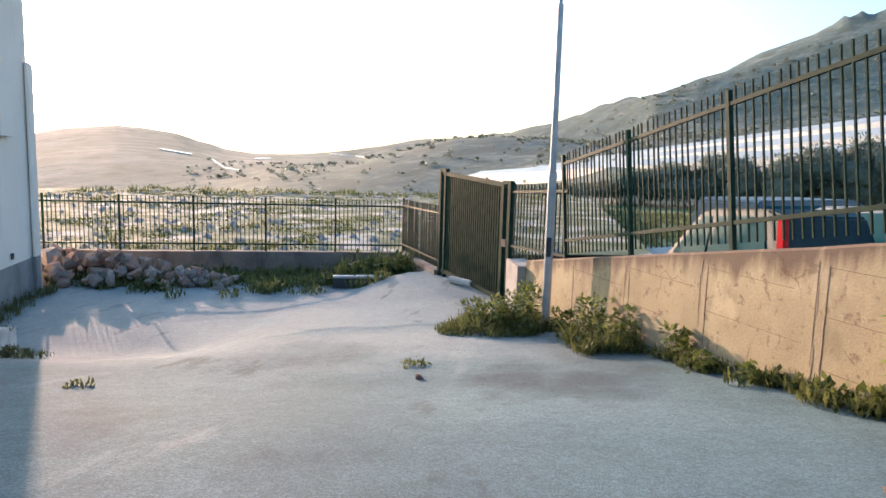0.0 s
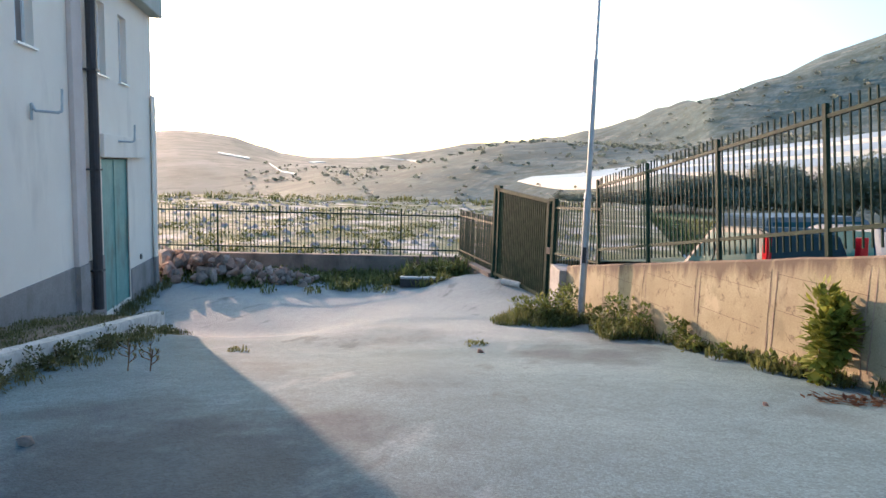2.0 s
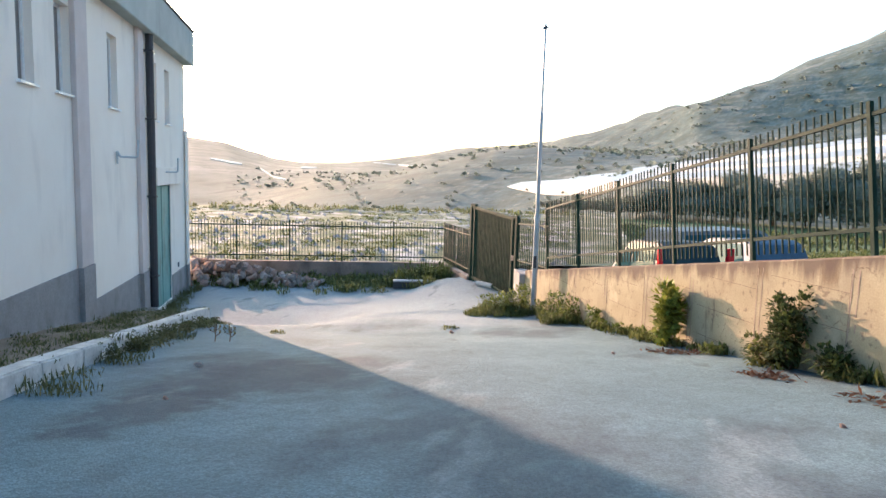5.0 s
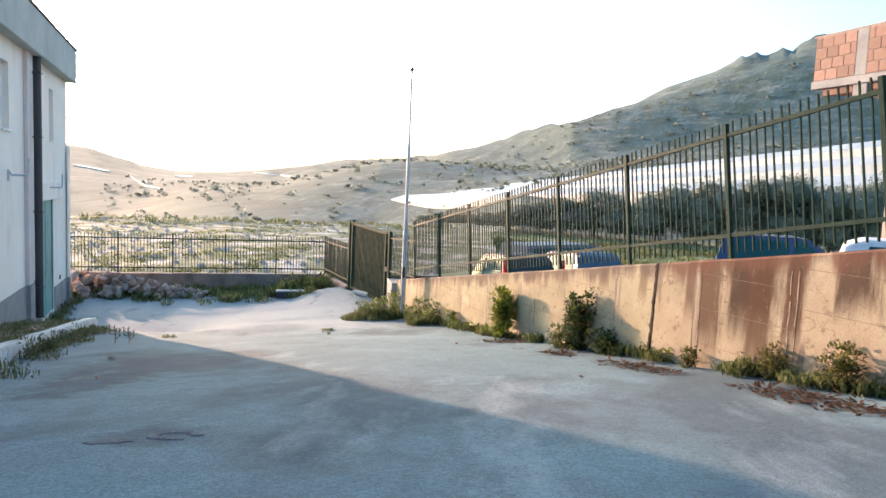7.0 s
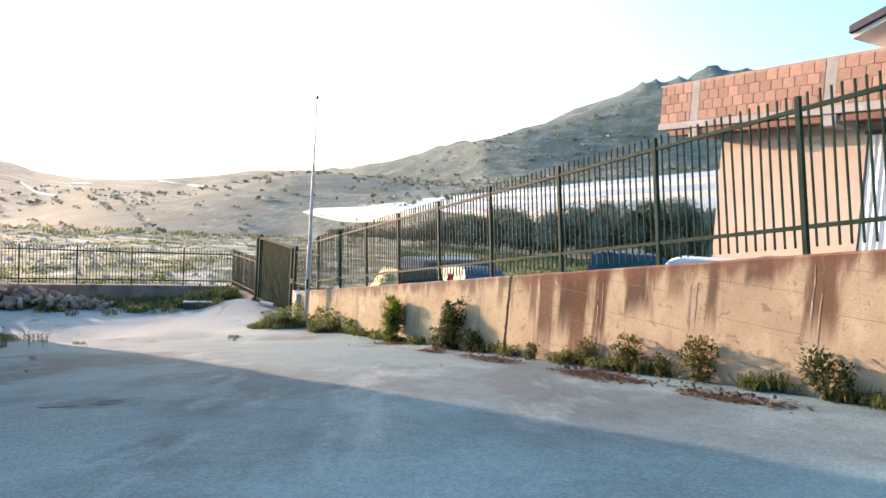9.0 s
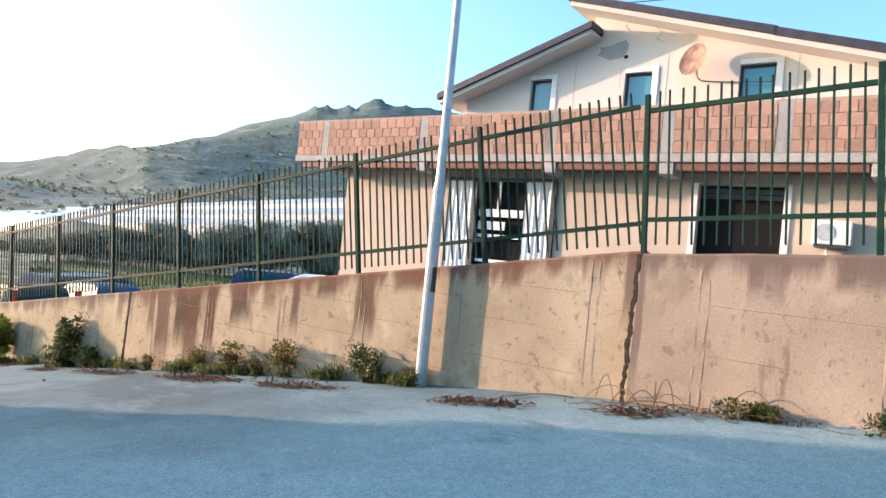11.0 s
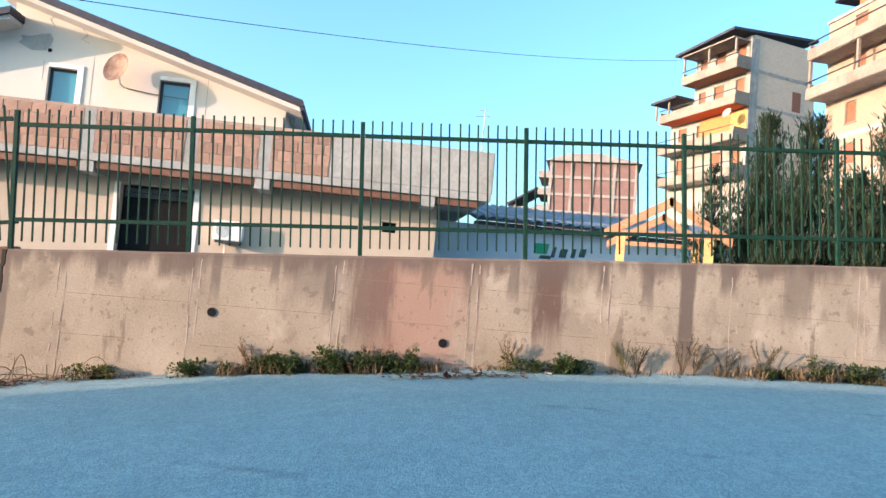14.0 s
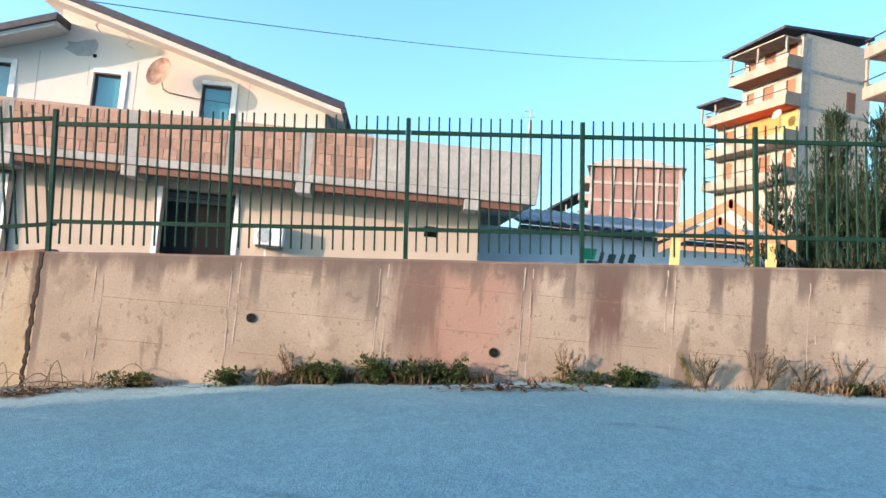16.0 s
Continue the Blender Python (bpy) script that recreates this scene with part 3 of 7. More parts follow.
M_rubber = plain("rubber", (0.02, 0.02, 0.02), 0.8)
M_apt_brick = material("tan_block_masonry", [(0.3, (0.26, 0.19, 0.14)), (0.7, (0.36, 0.28, 0.22))], 0.8, 0.95, 0.3, 8.0)
M_apt_pink = material("salmon_render", [(0.3, (0.3, 0.215, 0.165)), (0.7, (0.37, 0.27, 0.21))], 0.5, 0.9, 0.1, 10.0)
M_apt_white = layer(material("off_white_render", [(0.3, (0.27, 0.245, 0.22)), (0.7, (0.36, 0.33, 0.3))], 0.5, 0.9, 0.1, 8.0), (0.17, 0.15, 0.13), 0.7, 0.52, 0.66, (1, 1, 0.25), 0.6)
M_apt_tan = layer(material("tan_balcony_render", [(0.3, (0.2, 0.17, 0.145)), (0.7, (0.28, 0.245, 0.21))], 0.7, 0.9, 0.1, 8.0), (0.12, 0.1, 0.085), 0.8, 0.52, 0.66, (1, 1, 0.3), 0.6)
M_apt_yellow = plain("yellow_render", (0.5, 0.3, 0.1), 0.9)
M_far_frame = material("weathered_frame_concrete", [(0.3, (0.24, 0.21, 0.2)), (0.7, (0.33, 0.3, 0.29))], 0.5, 0.95, 0.1, 5.0)
M_apt_orange = plain("orange_render", (0.45, 0.18, 0.06), 0.9)
M_apt_red = plain("red_painted_soffit", (0.55, 0.13, 0.05), 0.8)
n_, l_ = M_apt_brick.node_tree.nodes, M_apt_brick.node_tree.links
bt = n_.new("ShaderNodeTexBrick")
bt.inputs["Scale"].default_value, bt.inputs["Mortar Size"].default_value = 2.0, 0.035
bt.inputs["Color1"].default_value, bt.inputs["Color2"].default_value, bt.inputs["Mortar"].default_value = (0.58, 0.45, 0.345, 1), (0.46, 0.345, 0.26, 1), (0.66, 0.56, 0.46, 1)
tc_ = n_.new("ShaderNodeTexCoord")
sw = n_.new("ShaderNodeSeparateXYZ")
cw = n_.new("ShaderNodeCombineXYZ")
l_.new(tc_.outputs["Object"], sw.inputs[0])
l_.new(sw.outputs[1], cw.inputs[0])
l_.new(sw.outputs[2], cw.inputs[1])
l_.new(cw.outputs[0], bt.inputs["Vector"])
l_.new(bt.outputs["Color"], n_["Principled BSDF"].inputs["Base Color"])
M_far_brick = material("far_red_block", [(0.3, (0.175, 0.105, 0.1)), (0.7, (0.23, 0.145, 0.137))], 0.6, 0.95, 0.1, 5.0)
M_shutter = plain("brown_shutter", (0.22, 0.09, 0.05), 0.7)

# ---- builders ----
def finish(name, bm, mat, smooth=False):
    bmesh.ops.recalc_face_normals(bm, faces=bm.faces)
    me = bpy.data.meshes.new(name)
    bm.to_mesh(me)
    bm.free()
    me.materials.append(mat)
    if smooth:
        for p in me.polygons:
            p.use_smooth = True
    return me


def part(name, bm, mat, parent=None, label="", m=None, smooth=False):
    """Links a bmesh as one mesh object, under a thing or a part where one is given."""
    ob = new(name, finish(name, bm, mat, smooth) if isinstance(bm, bmesh.types.BMesh) else bm)
    if parent is not None:
        ob.parent = parent
    if m is not None:
        ob.matrix_local = m
    if label:
        tagged(ob, label)
    return ob


def thing(name, label, category, m=None, group="", kind=""):
    ob = new(name)
    ob.empty_display_size = 0.1
    if m is not None:
        ob.matrix_world = m
    return tagged(ob, label, category, group, kind)


def solid(bm, corners, faces):
    v = [bm.verts.new(c) for c in corners]
    for f in faces:
        bm.faces.new([v[i] for i in f])
    return v


HEX = [(0, 3, 2, 1), (4, 5, 6, 7), (0, 1, 5, 4), (1, 2, 6, 5), (2, 3, 7, 6), (3, 0, 4, 7)]


def box(bm, x0, x1, y0, y1, z0, z1, bevel=0.0):
    v = solid(bm, [(x0, y0, z0), (x1, y0, z0), (x1, y1, z0), (x0, y1, z0), (x0, y0, z1), (x1, y0, z1), (x1, y1, z1), (x0, y1, z1)], HEX)
    if bevel:
        bmesh.ops.bevel(bm, geom=list({e for w in v for e in w.link_edges}), offset=bevel, segments=1, affect="EDGES")
    return v


def boxed(*a, bevel=0.0):
    bm = bmesh.new()
    box(bm, *a, bevel=bevel)
    return bm


def tube(bm, p, q, r0, r1=None, n=8):
    r1 = r0 if r1 is None else r1
    p, q = Vector(p), Vector(q)
    side = (q - p).normalized().orthogonal().normalized()
    up = (q - p).normalized().cross(side)
    rings = []
    for c, r in ((p, r0), (q, r1)):
        rings.append([bm.verts.new(c + (side * math.cos(2 * math.pi * k / n) + up * math.sin(2 * math.pi * k / n)) * r) for k in range(n)])
    for k in range(n):
        bm.faces.new((rings[0][k], rings[0][(k + 1) % n], rings[1][(k + 1) % n], rings[1][k]))
    bm.faces.new(rings[0][::-1])
    bm.faces.new(rings[1])


def tubed(points, r, n=8):
    bm = bmesh.new()
    for a, b in zip(points, points[1:]):
        tube(bm, a, b, r, r, n)
    return bm


def swept(points, r, n=6):
    """One continuous tube along a line of points."""
    bm = bmesh.new()
    rings = []
    for i, p in enumerate(points):
        d = (Vector(points[min(i + 1, len(points) - 1)]) - Vector(points[max(i - 1, 0)])).normalized()
        side = d.cross(Vector((0, 0, 1))).normalized()
        up = side.cross(d)
        rings.append([bm.verts.new(Vector(p) + (side * math.cos(2 * math.pi * k / n) + up * math.sin(2 * math.pi * k / n)) * r) for k in range(n)])
    for a, b in zip(rings, rings[1:]):
        for k in range(n):
            bm.faces.new((a[k], a[(k + 1) % n], b[(k + 1) % n], b[k]))
    bm.faces.new(rings[0][::-1])
    bm.faces.new(rings[-1])
    return bm


def prism(bm, outline, y0, y1):
    """An outline in x and z, pushed from y0 to y1."""
    a = [bm.verts.new((x, y0, z)) for x, z in outline]
    b = [bm.verts.new((x, y1, z)) for x, z in outline]
    bm.faces.new(a)
    bm.faces.new(b[::-1])
    for k in range(len(a)):
        j = (k + 1) % len(a)
        bm.faces.new((a[j], a[k], b[k], b[j]))


def prismed(outline, y0, y1):
    bm = bmesh.new()
    prism(bm, outline, y0, y1)
    return bm


def wall_with(bm, xs, bottom, top, openings, y0, y1):
    """A wall from y0 to y1 whose lower and upper edge are functions of x, with openings (x0, x1, z0, z1) right through it."""
    cuts = sorted({*xs, *(o[0] for o in openings), *(o[1] for o in openings)})
    for a, b in zip(cuts, cuts[1:]):
        mid = (a + b) / 2
        spans, low = [], None
        here = sorted((o[2], o[3]) for o in openings if o[0] <= mid <= o[1])
        lows = [(bottom(a), bottom(b))] + [(z1, z1) for z0, z1 in here]
        highs = [(z0, z0) for z0, z1 in here] + [(top(a), top(b))]
        for (la, lb), (ha, hb) in zip(lows, highs):
            if ha - la > 0.005 or hb - lb > 0.005:
                solid(bm, [(a, y0, la), (b, y0, lb), (b, y1, lb), (a, y1, la), (a, y0, ha), (b, y0, hb), (b, y1, hb), (a, y1, ha)], HEX)
    bmesh.ops.remove_doubles(bm, verts=bm.verts[:], dist=0.0005)


def frame_m(origin, x_axis):
    """A frame whose x runs along a wall (to the right of someone who faces it), y into it, z up."""
    x = Vector((x_axis[0], x_axis[1], 0)).normalized()
    y = Vector((-x.y, x.x, 0))
    return Matrix(((x.x, y.x, 0, origin[0]), (x.y, y.y, 0, origin[1]), (0, 0, 1, origin[2]), (0, 0, 0, 1)))


def leaf(bm, p, d, w, ln, up=Vector((0, 0, 1))):
    d = d.normalized()
    s = d.cross(up)
    s = s.normalized() * w if s.length > 1e-4 else Vector((w, 0, 0))
    a, t = bm.verts.new(p), bm.verts.new(p + d * ln)
    m1, m2 = bm.verts.new(p + d * ln * 0.5 + s), bm.verts.new(p + d * ln * 0.5 - s)
    bm.faces.new((a, m1, t, m2))


def rnd(a, b):
    return random.uniform(a, b)


def weeds(bm, x, y, z, r, h, n, w=0.012):
    """A tuft of blades and small leaves."""
    for _ in range(n):
        a, q = rnd(0, 6.283), math.sqrt(random.random()) * r
        p = Vector((x + math.cos(a) * q, y + math.sin(a) * q, z))
        d = Vector((rnd(-0.5, 0.5), rnd(-0.5, 0.5), rnd(0.5, 1.2)))
        ln = h * rnd(0.4, 1.0) * (1.15 - 0.5 * q / max(r, 0.01))
        leaf(bm, p, d, w * rnd(0.7, 1.6), ln)
        if random.random() < 0.6:
            leaf(bm, p + d.normalized() * ln * rnd(0.3, 0.9), Vector((rnd(-1, 1), rnd(-1, 1), rnd(-0.1, 0.7))), w * 2.0, ln * 0.35)


def bush(bm, c, rx, ry, h, n, size, droop=0.2, core=0.0):
    """Leaves round an uneven body of several lobes."""
    lobes = [(rnd(-0.5, 0.5) * rx, rnd(-0.5, 0.5) * ry, rnd(0.25, 0.85) * h, rnd(0.35, 0.6)) for _ in range(9)]
    for lx, ly, lz, lr in lobes if core else ():              # the dense inside of a thick bush
        for v in bmesh.ops.create_icosphere(bm, subdivisions=2, radius=1.0)["verts"]:
            f = core * (1 + 0.35 * noise.noise(v.co * 1.7 + Vector((lx, ly, lz))))
            v.co = Vector((c[0] + lx + v.co.x * rx * lr * f, c[1] + ly + v.co.y * ry * lr * f, c[2] + max(0.02, lz + v.co.z * h * 0.67 * lr * f)))
    for _ in range(n):
        lx, ly, lz, lr = random.choice(lobes)
        d = Vector((random.gauss(0, 1), random.gauss(0, 1), random.gauss(0, 1))).normalized()
        q = rnd(0.55, 1.05)
        p = Vector((c[0] + lx + d.x * rx * lr * q, c[1] + ly + d.y * ry * lr * q, c[2] + max(0.02, lz + d.z * h * 0.42 * lr * 1.6 * q)))
        leaf(bm, p, d + Vector((rnd(-0.6, 0.6), rnd(-0.6, 0.6), rnd(-0.3, 0.9) - droop)), size * rnd(0.25, 0.45), size * rnd(0.7, 1.4))


# ---- plan ----
C1, U1 = Vector((3.776, 2.388)), Vector((-0.403, 0.915))     # fence line along the long wall, and its way towards the gate
C2, U2 = Vector((8.835, -10.509)), Vector((-0.33, 0.944))     # fence line along the second wall
TOP1, FALL1 = 0.988, -0.1624                                  # height of the wall's top at C1, and its fall towards the gate
TOP2, FALL2 = 2.82, -0.0695
JOIN = 9.87                                                   # from C1 back along the wall to the bend


def ground_z(x, y):
    """The height of the sloping yard."""
    dip = 0.15 * math.exp(-((x + 3.6) / 2.6) ** 2 - ((y - 7.2) / 2.0) ** 2)
    wy, wx = max(0.0, min(1.0, (y - 7.4) / 3.6)), max(0.0, min(1.0, (-4.0 - x) / 3.6))
    low = wy * wy * (3 - 2 * wy) * wx * wx * (3 - 2 * wx)     # the hollow at the yard's low end
    y = max(-16.0, min(14.0, y))
    z = -0.22249 + 0.05148 * x - 0.14526 * y + 0.00071 * x * y - 0.00044 * y * y + 0.00015 * y * y * y - dip
    return z + (-2.46 - z) * low


def apron(x, y):
    """The concrete ramp that climbs to the gate."""
    d = Vector((x, y)) - Vector((-3.3, 16.5))
    along = d.dot(Vector((0.5, -0.866)))
    side = d.dot(Vector((-0.866, -0.5)))
    q = max(0.0, 1 - max(0.0, along) / 6.0) * (1 if along > -0.6 else max(0.0, 1 + (along + 0.6) / 0.3))
    q = q * q * (3 - 2 * q)
    left = max(0.0, min(1.0, (2.2 - side) / 1.9))
    return 0.3 * q * left * left * (3 - 2 * left)


def yard_z(x, y):
    return ground_z(x, y) + apron(x, y) + 0.018 * noise.noise(Vector((x * 0.7, y * 0.7, 0)))


def line_x(y):
    """The fence line's x at y."""
    if y > -6.7:
        return C1.x + (y - C1.y) / U1.y * U1.x
    return C2.x + (y - C2.y) / U2.y * U2.x


def park_z(x, y):
    """The ground on the far side of the wall."""
    r = Vector((x, y)) - C1
    s, d = r.dot(U1), r.dot(Vector((U1.y, -U1.x)))
    return -0.42 - 0.107 * max(-12.0, min(26.0, s)) + 0.074 * max(0.0, min(12.0, d)) - 0.06


def sheet(name, xs, ys, zf, mat, label, category="ground"):
    """A sheet over rows of points: xs(y) gives the row's x values."""
    rows = [[(x, y, zf(x, y)) for x in xs(y)] for y in ys]
    v = [p for r in rows for p in r]
    k = len(rows[0])
    f = [(i * k + j, i * k + j + 1, (i + 1) * k + j + 1, (i + 1) * k + j) for i in range(len(rows) - 1) for j in range(k - 1)]
    me = bpy.data.meshes.new(name)
    me.from_pydata(v, [], f)
    me.materials.append(mat)
    for p in me.polygons:
        p.use_smooth = True
    return tagged(new(name, me), label, category, kind="structure")


def steps(a, b, d):
    n = max(1, round((b - a) / d))
    return [a + (b - a) * k / n for k in range(n + 1)]


BACK = (Vector((-4.75, 20.1)), Vector((-0.954, -0.30)))      # the back wall's corner, and its way behind the building
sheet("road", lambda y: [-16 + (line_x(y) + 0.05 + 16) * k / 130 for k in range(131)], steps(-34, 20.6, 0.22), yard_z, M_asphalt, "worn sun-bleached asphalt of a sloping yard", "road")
sheet("pavement", lambda y: [line_x(y) + 0.1 + d for d in (0, 0.5, 1, 2, 4, 7, 11, 16, 22, 30)], steps(-34, 30, 1.0), lambda x, y: park_z(x, y), M_asphalt, "grey asphalt of a car park beyond the wall", "pavement")
sheet("meadow", lambda y: [max(3.2, line_x(y)) + 0.1 + d for d in (0, 2, 4, 7, 11, 16, 22, 30, 40)], steps(29.9, 64, 1.0), lambda x, y: park_z(x, y) - 0.006, M_meadow, "rough green grass beyond the car park", "meadow")


def field_z(x, y):
    d = (Vector((x, y)) - BACK[0]).dot(Vector((-BACK[1].y, BACK[1].x)) * -1)
    d = max(0.0, d)
    return -1.86 + min(0.4, d * 0.009) - 0.12 * max(0.0, d - 33) + 0.12 * noise.noise(Vector((x * 0.35, y * 0.35, 3))) * min(1, d)


def back_y(x):
    return BACK[0].y + (x - BACK[0].x) * (BACK[1].y / BACK[1].x)


v_rows = steps(0.1, 36, 0.9)
me = bpy.data.meshes.new("field")
cols = steps(-48, 3.0, 0.9)
verts = [(x, back_y(x) + d, field_z(x, back_y(x) + d)) for d in v_rows for x in cols]
k = len(cols)
me.from_pydata(verts, [], [(i * k + j, i * k + j + 1, (i + 1) * k + j + 1, (i + 1) * k + j) for i in range(len(v_rows) - 1) for j in range(k - 1)])
me.materials.append(M_field)
tagged(new("field", me), "stony fallow field with patches of green weeds", "field", kind="structure")

# hills: elevation of the skyline by bearing (degrees left of +y)
SKY = [(-180, 1), (-95, 1), (-80, 1.5), (-70, 3), (-60, 6), (-50, 9), (-42, 11), (-36, 11.7), (-31.2, 11.9), (-28.6, 11.85), (-27.3, 11.8), (-25.8, 12.1), (-24.7, 11.75), (-23.8, 10.85), (-22.3, 10.75), (-21.6, 11.1), (-20.7, 11.0), (-19.6, 10.3), (-18.3, 9.7),
       (-17, 9.35), (-15.3, 8.9), (-13.8, 8.1), (-11.9, 6.6), (-8, 5.93), (-5.2, 5.7), (-2.5, 4.5), (1.2, 3.1), (3.8, 2.35), (5, 2.4), (7.2, 2.42), (11.4, 1.98), (14.2, 1.42), (16.1, 1.08), (18.5, 0.8), (21.4, 0.55), (24, 0.5), (26.6, 0.8), (28.2, 1.35), (30.2, 1.98), (32.5, 2.3), (34.5, 2.4), (37.9, 2.0), (40, 1.5), (60, 0), (180, 1)]
SPUR = [(-180, 0), (-12, 2.6), (-4, 1.8), (0, 2.2), (4.7, 2.3), (8, 2.1), (11.7, 1.06), (17, -0.4), (23, -1.5), (27, -2.65), (30.9, -3.8), (40, -5.0), (180, -2)]
DIST = [(-180, 600), (-30, 560), (-8, 650), (2, 900), (10, 1500), (20, 1500), (25, 1250), (30, 1150), (40, 1150), (180, 600)]


def table(t, a):
    for (a0, b0), (a1, b1) in zip(t, t[1:]):
        if a0 <= a <= a1:
            q = (a - a0) / (a1 - a0)
            return b0 + (b1 - b0) * q
    return t[-1][1]


def hill_z(az, r, x, y):
    R, E, S = table(DIST, az), table(SKY, az), table(SPUR, az)
    zr, rs = 2 + R * math.tan(radians(E)), 330.0
    zs = 2 + rs * math.tan(radians(S))
    zm = 2 + R * math.tan(radians(sum(table(SKY, az + d) for d in (-6, -4, -2, 0, 2, 4, 6)) / 7))
    left = max(0.0, min(1.0, (az + 4) / 12))
    pts = [(0, -5.0), (30, -5.0), (50, -3.8 - 2.2 * left), (120, 1 - 16 * left), (rs, zs), (rs + (R - rs) * 0.45, min(zs, zm) - 10 + (zm - zs) * 0.3), (R * 0.9, zm - 0.13 * R * math.tan(radians(max(2.0, E)))), (R, zr), (R * 1.5, zr - 60), (2600, zr - 200)]
    west = max(0.0, min(1.0, (az - 16) / 8))                  # the western hill rises evenly
    for k in (5, 6):
        rk, zk = pts[k]
        pts[k] = (rk, zk + (zs + (zr - zs) * (rk - rs) / (R - rs) - zk) * west)
    z = pts[-1][1]
    for (r0, z0), (r1, z1) in zip(pts, pts[1:]):
        if r0 <= r <= r1:
            q = (r - r0) / (r1 - r0)
            q = q + (0.5 * q * q * (3 - 2 * q) - 0.5 * q) * (1 - west)
            z = z0 + (z1 - z0) * q
            break
    amp = 0.0 if r < 60 else min(1.0, (r - 60) / 100) * r * 0.006 * (1 - 0.75 * west)
    rocky = 1.0 + 0.6 * max(0.0, min(1.0, (-az - 20) / 6))
    n1 = noise.fractal(Vector((x * 0.009, y * 0.009, 1.7)), 1.0, 2.0, 3)
    edge = 1 - 0.85 * math.exp(-((r - R) / (R * 0.12)) ** 2)
    crag = max(0.0, 1 - abs(az + 25) / 8) * math.exp(-((r - R) / 30) ** 2) * 26.0 * abs(noise.fractal(Vector((x * 0.03, y * 0.03, 4.1)), 1.0, 2.0, 4))
    return z + amp * n1 * edge * rocky + crag


azs = steps(-180, -112, 4) + steps(-110, -52, 2) + steps(-50, 46, 0.35) + steps(48, 178, 4)
rs_ = [0.5, 15, 30, 40, 50, 60, 72, 86, 102, 120, 140, 160, 182, 206, 232, 258, 284, 308, 330, 350, 375, 400, 428, 456, 486, 516, 546, 574, 600, 640, 690, 750, 800, 850, 920, 1000, 1100, 1200, 1300, 1400, 1500, 1600, 1750, 2100, 2600]
ORIGIN = Vector((1.3, -7.5))
verts, faces = [], []
for a in azs:
    for r in rs_:
        x, y = ORIGIN.x - math.sin(radians(a)) * r, ORIGIN.y + math.cos(radians(a)) * r
        verts.append((x, y, hill_z(a, r, x, y)))
k = len(rs_)
for i in range(len(azs)):
    i2 = (i + 1) % len(azs)
    for j in range(k - 1):
        faces.append((i * k + j, i2 * k + j, i2 * k + j + 1, i * k + j + 1))
me = bpy.data.meshes.new("ground")
me.from_pydata(verts, [], faces)
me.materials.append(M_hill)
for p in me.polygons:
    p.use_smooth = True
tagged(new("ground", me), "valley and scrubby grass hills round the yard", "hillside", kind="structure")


def polar(az, r, z=None):
    x, y = ORIGIN.x - math.sin(radians(az)) * r, ORIGIN.y + math.cos(radians(az)) * r
    return Vector((x, y, hill_z(az, r, x, y) if z is None else z))


# ---- the long wall, in three castings with open joints ----
W1 = frame_m((C1.x, C1.y, 0), -U1)                            # x: away from the gate
W2 = frame_m((C2.x, C2.y, 0), -U2)
FACE, BACKF = -0.13, 0.13


def casting(name, m, x0, x1, slope, lean0, lean1, base, mat, label):
    """One casting: its ends lean by lean0 and lean1 along the wall; the face carries shutter seams."""
    bm = bmesh.new()
    n = max(2, round(abs(x1 - x0) / 0.5))
    cols = []
    for i in range(n + 1):
        q = i / n
        xt = x0 + (x1 - x0) * q
        lean = lean0 + (lean1 - lean0) * q
        zt, zb = slope * xt, slope * xt + base
        col = []
        for y, z in ((FACE, zb), (FACE, zt - 0.025), (FACE + 0.025, zt), (BACKF - 0.025, zt), (BACKF, zt - 0.025), (BACKF, zb)):
            xx = xt + lean * (zt - z)
            jig = 0.002 * noise.noise(Vector((xx * 1.5, z * 1.5, y)))
            col.append(bm.verts.new((xx, y + jig, z + (0.012 * noise.noise(Vector((xx * 2.5, 0, 5))) if z > zb else 0))))
        cols.append(col)
    for a, b in zip(cols, cols[1:]):
        for k in range(6):
            bm.faces.new((a[k], b[k], b[(k + 1) % 6], a[(k + 1) % 6]))
    bm.faces.new(cols[0])
    bm.faces.new(cols[-1][::-1])
    wall = part(name, bm, mat, None, m=m)
    return tagged(wall, label, "wall", kind="structure")


LBL = "rust-streaked cast concrete retaining wall with open joints"
T1, T2 = W1 @ Matrix.Translation((0, 0, TOP1)), W2 @ Matrix.Translation((0, 0, TOP2))
casting("wall_east", T1, -11.2, 0.765, -FALL1, 0, -0.044, -2.6, M_wall_0, "ochre cast concrete retaining wall with fine cracks")
casting("wall_east_middle", T1, 0.82, JOIN - 0.06, -FALL1, -0.044, -0.02, -2.6, M_wall_1, LBL)
casting("wall_south_east", T2, -3.95, 22.0, -FALL2, -0.02, 0, -2.6, M_wall_2, LBL)
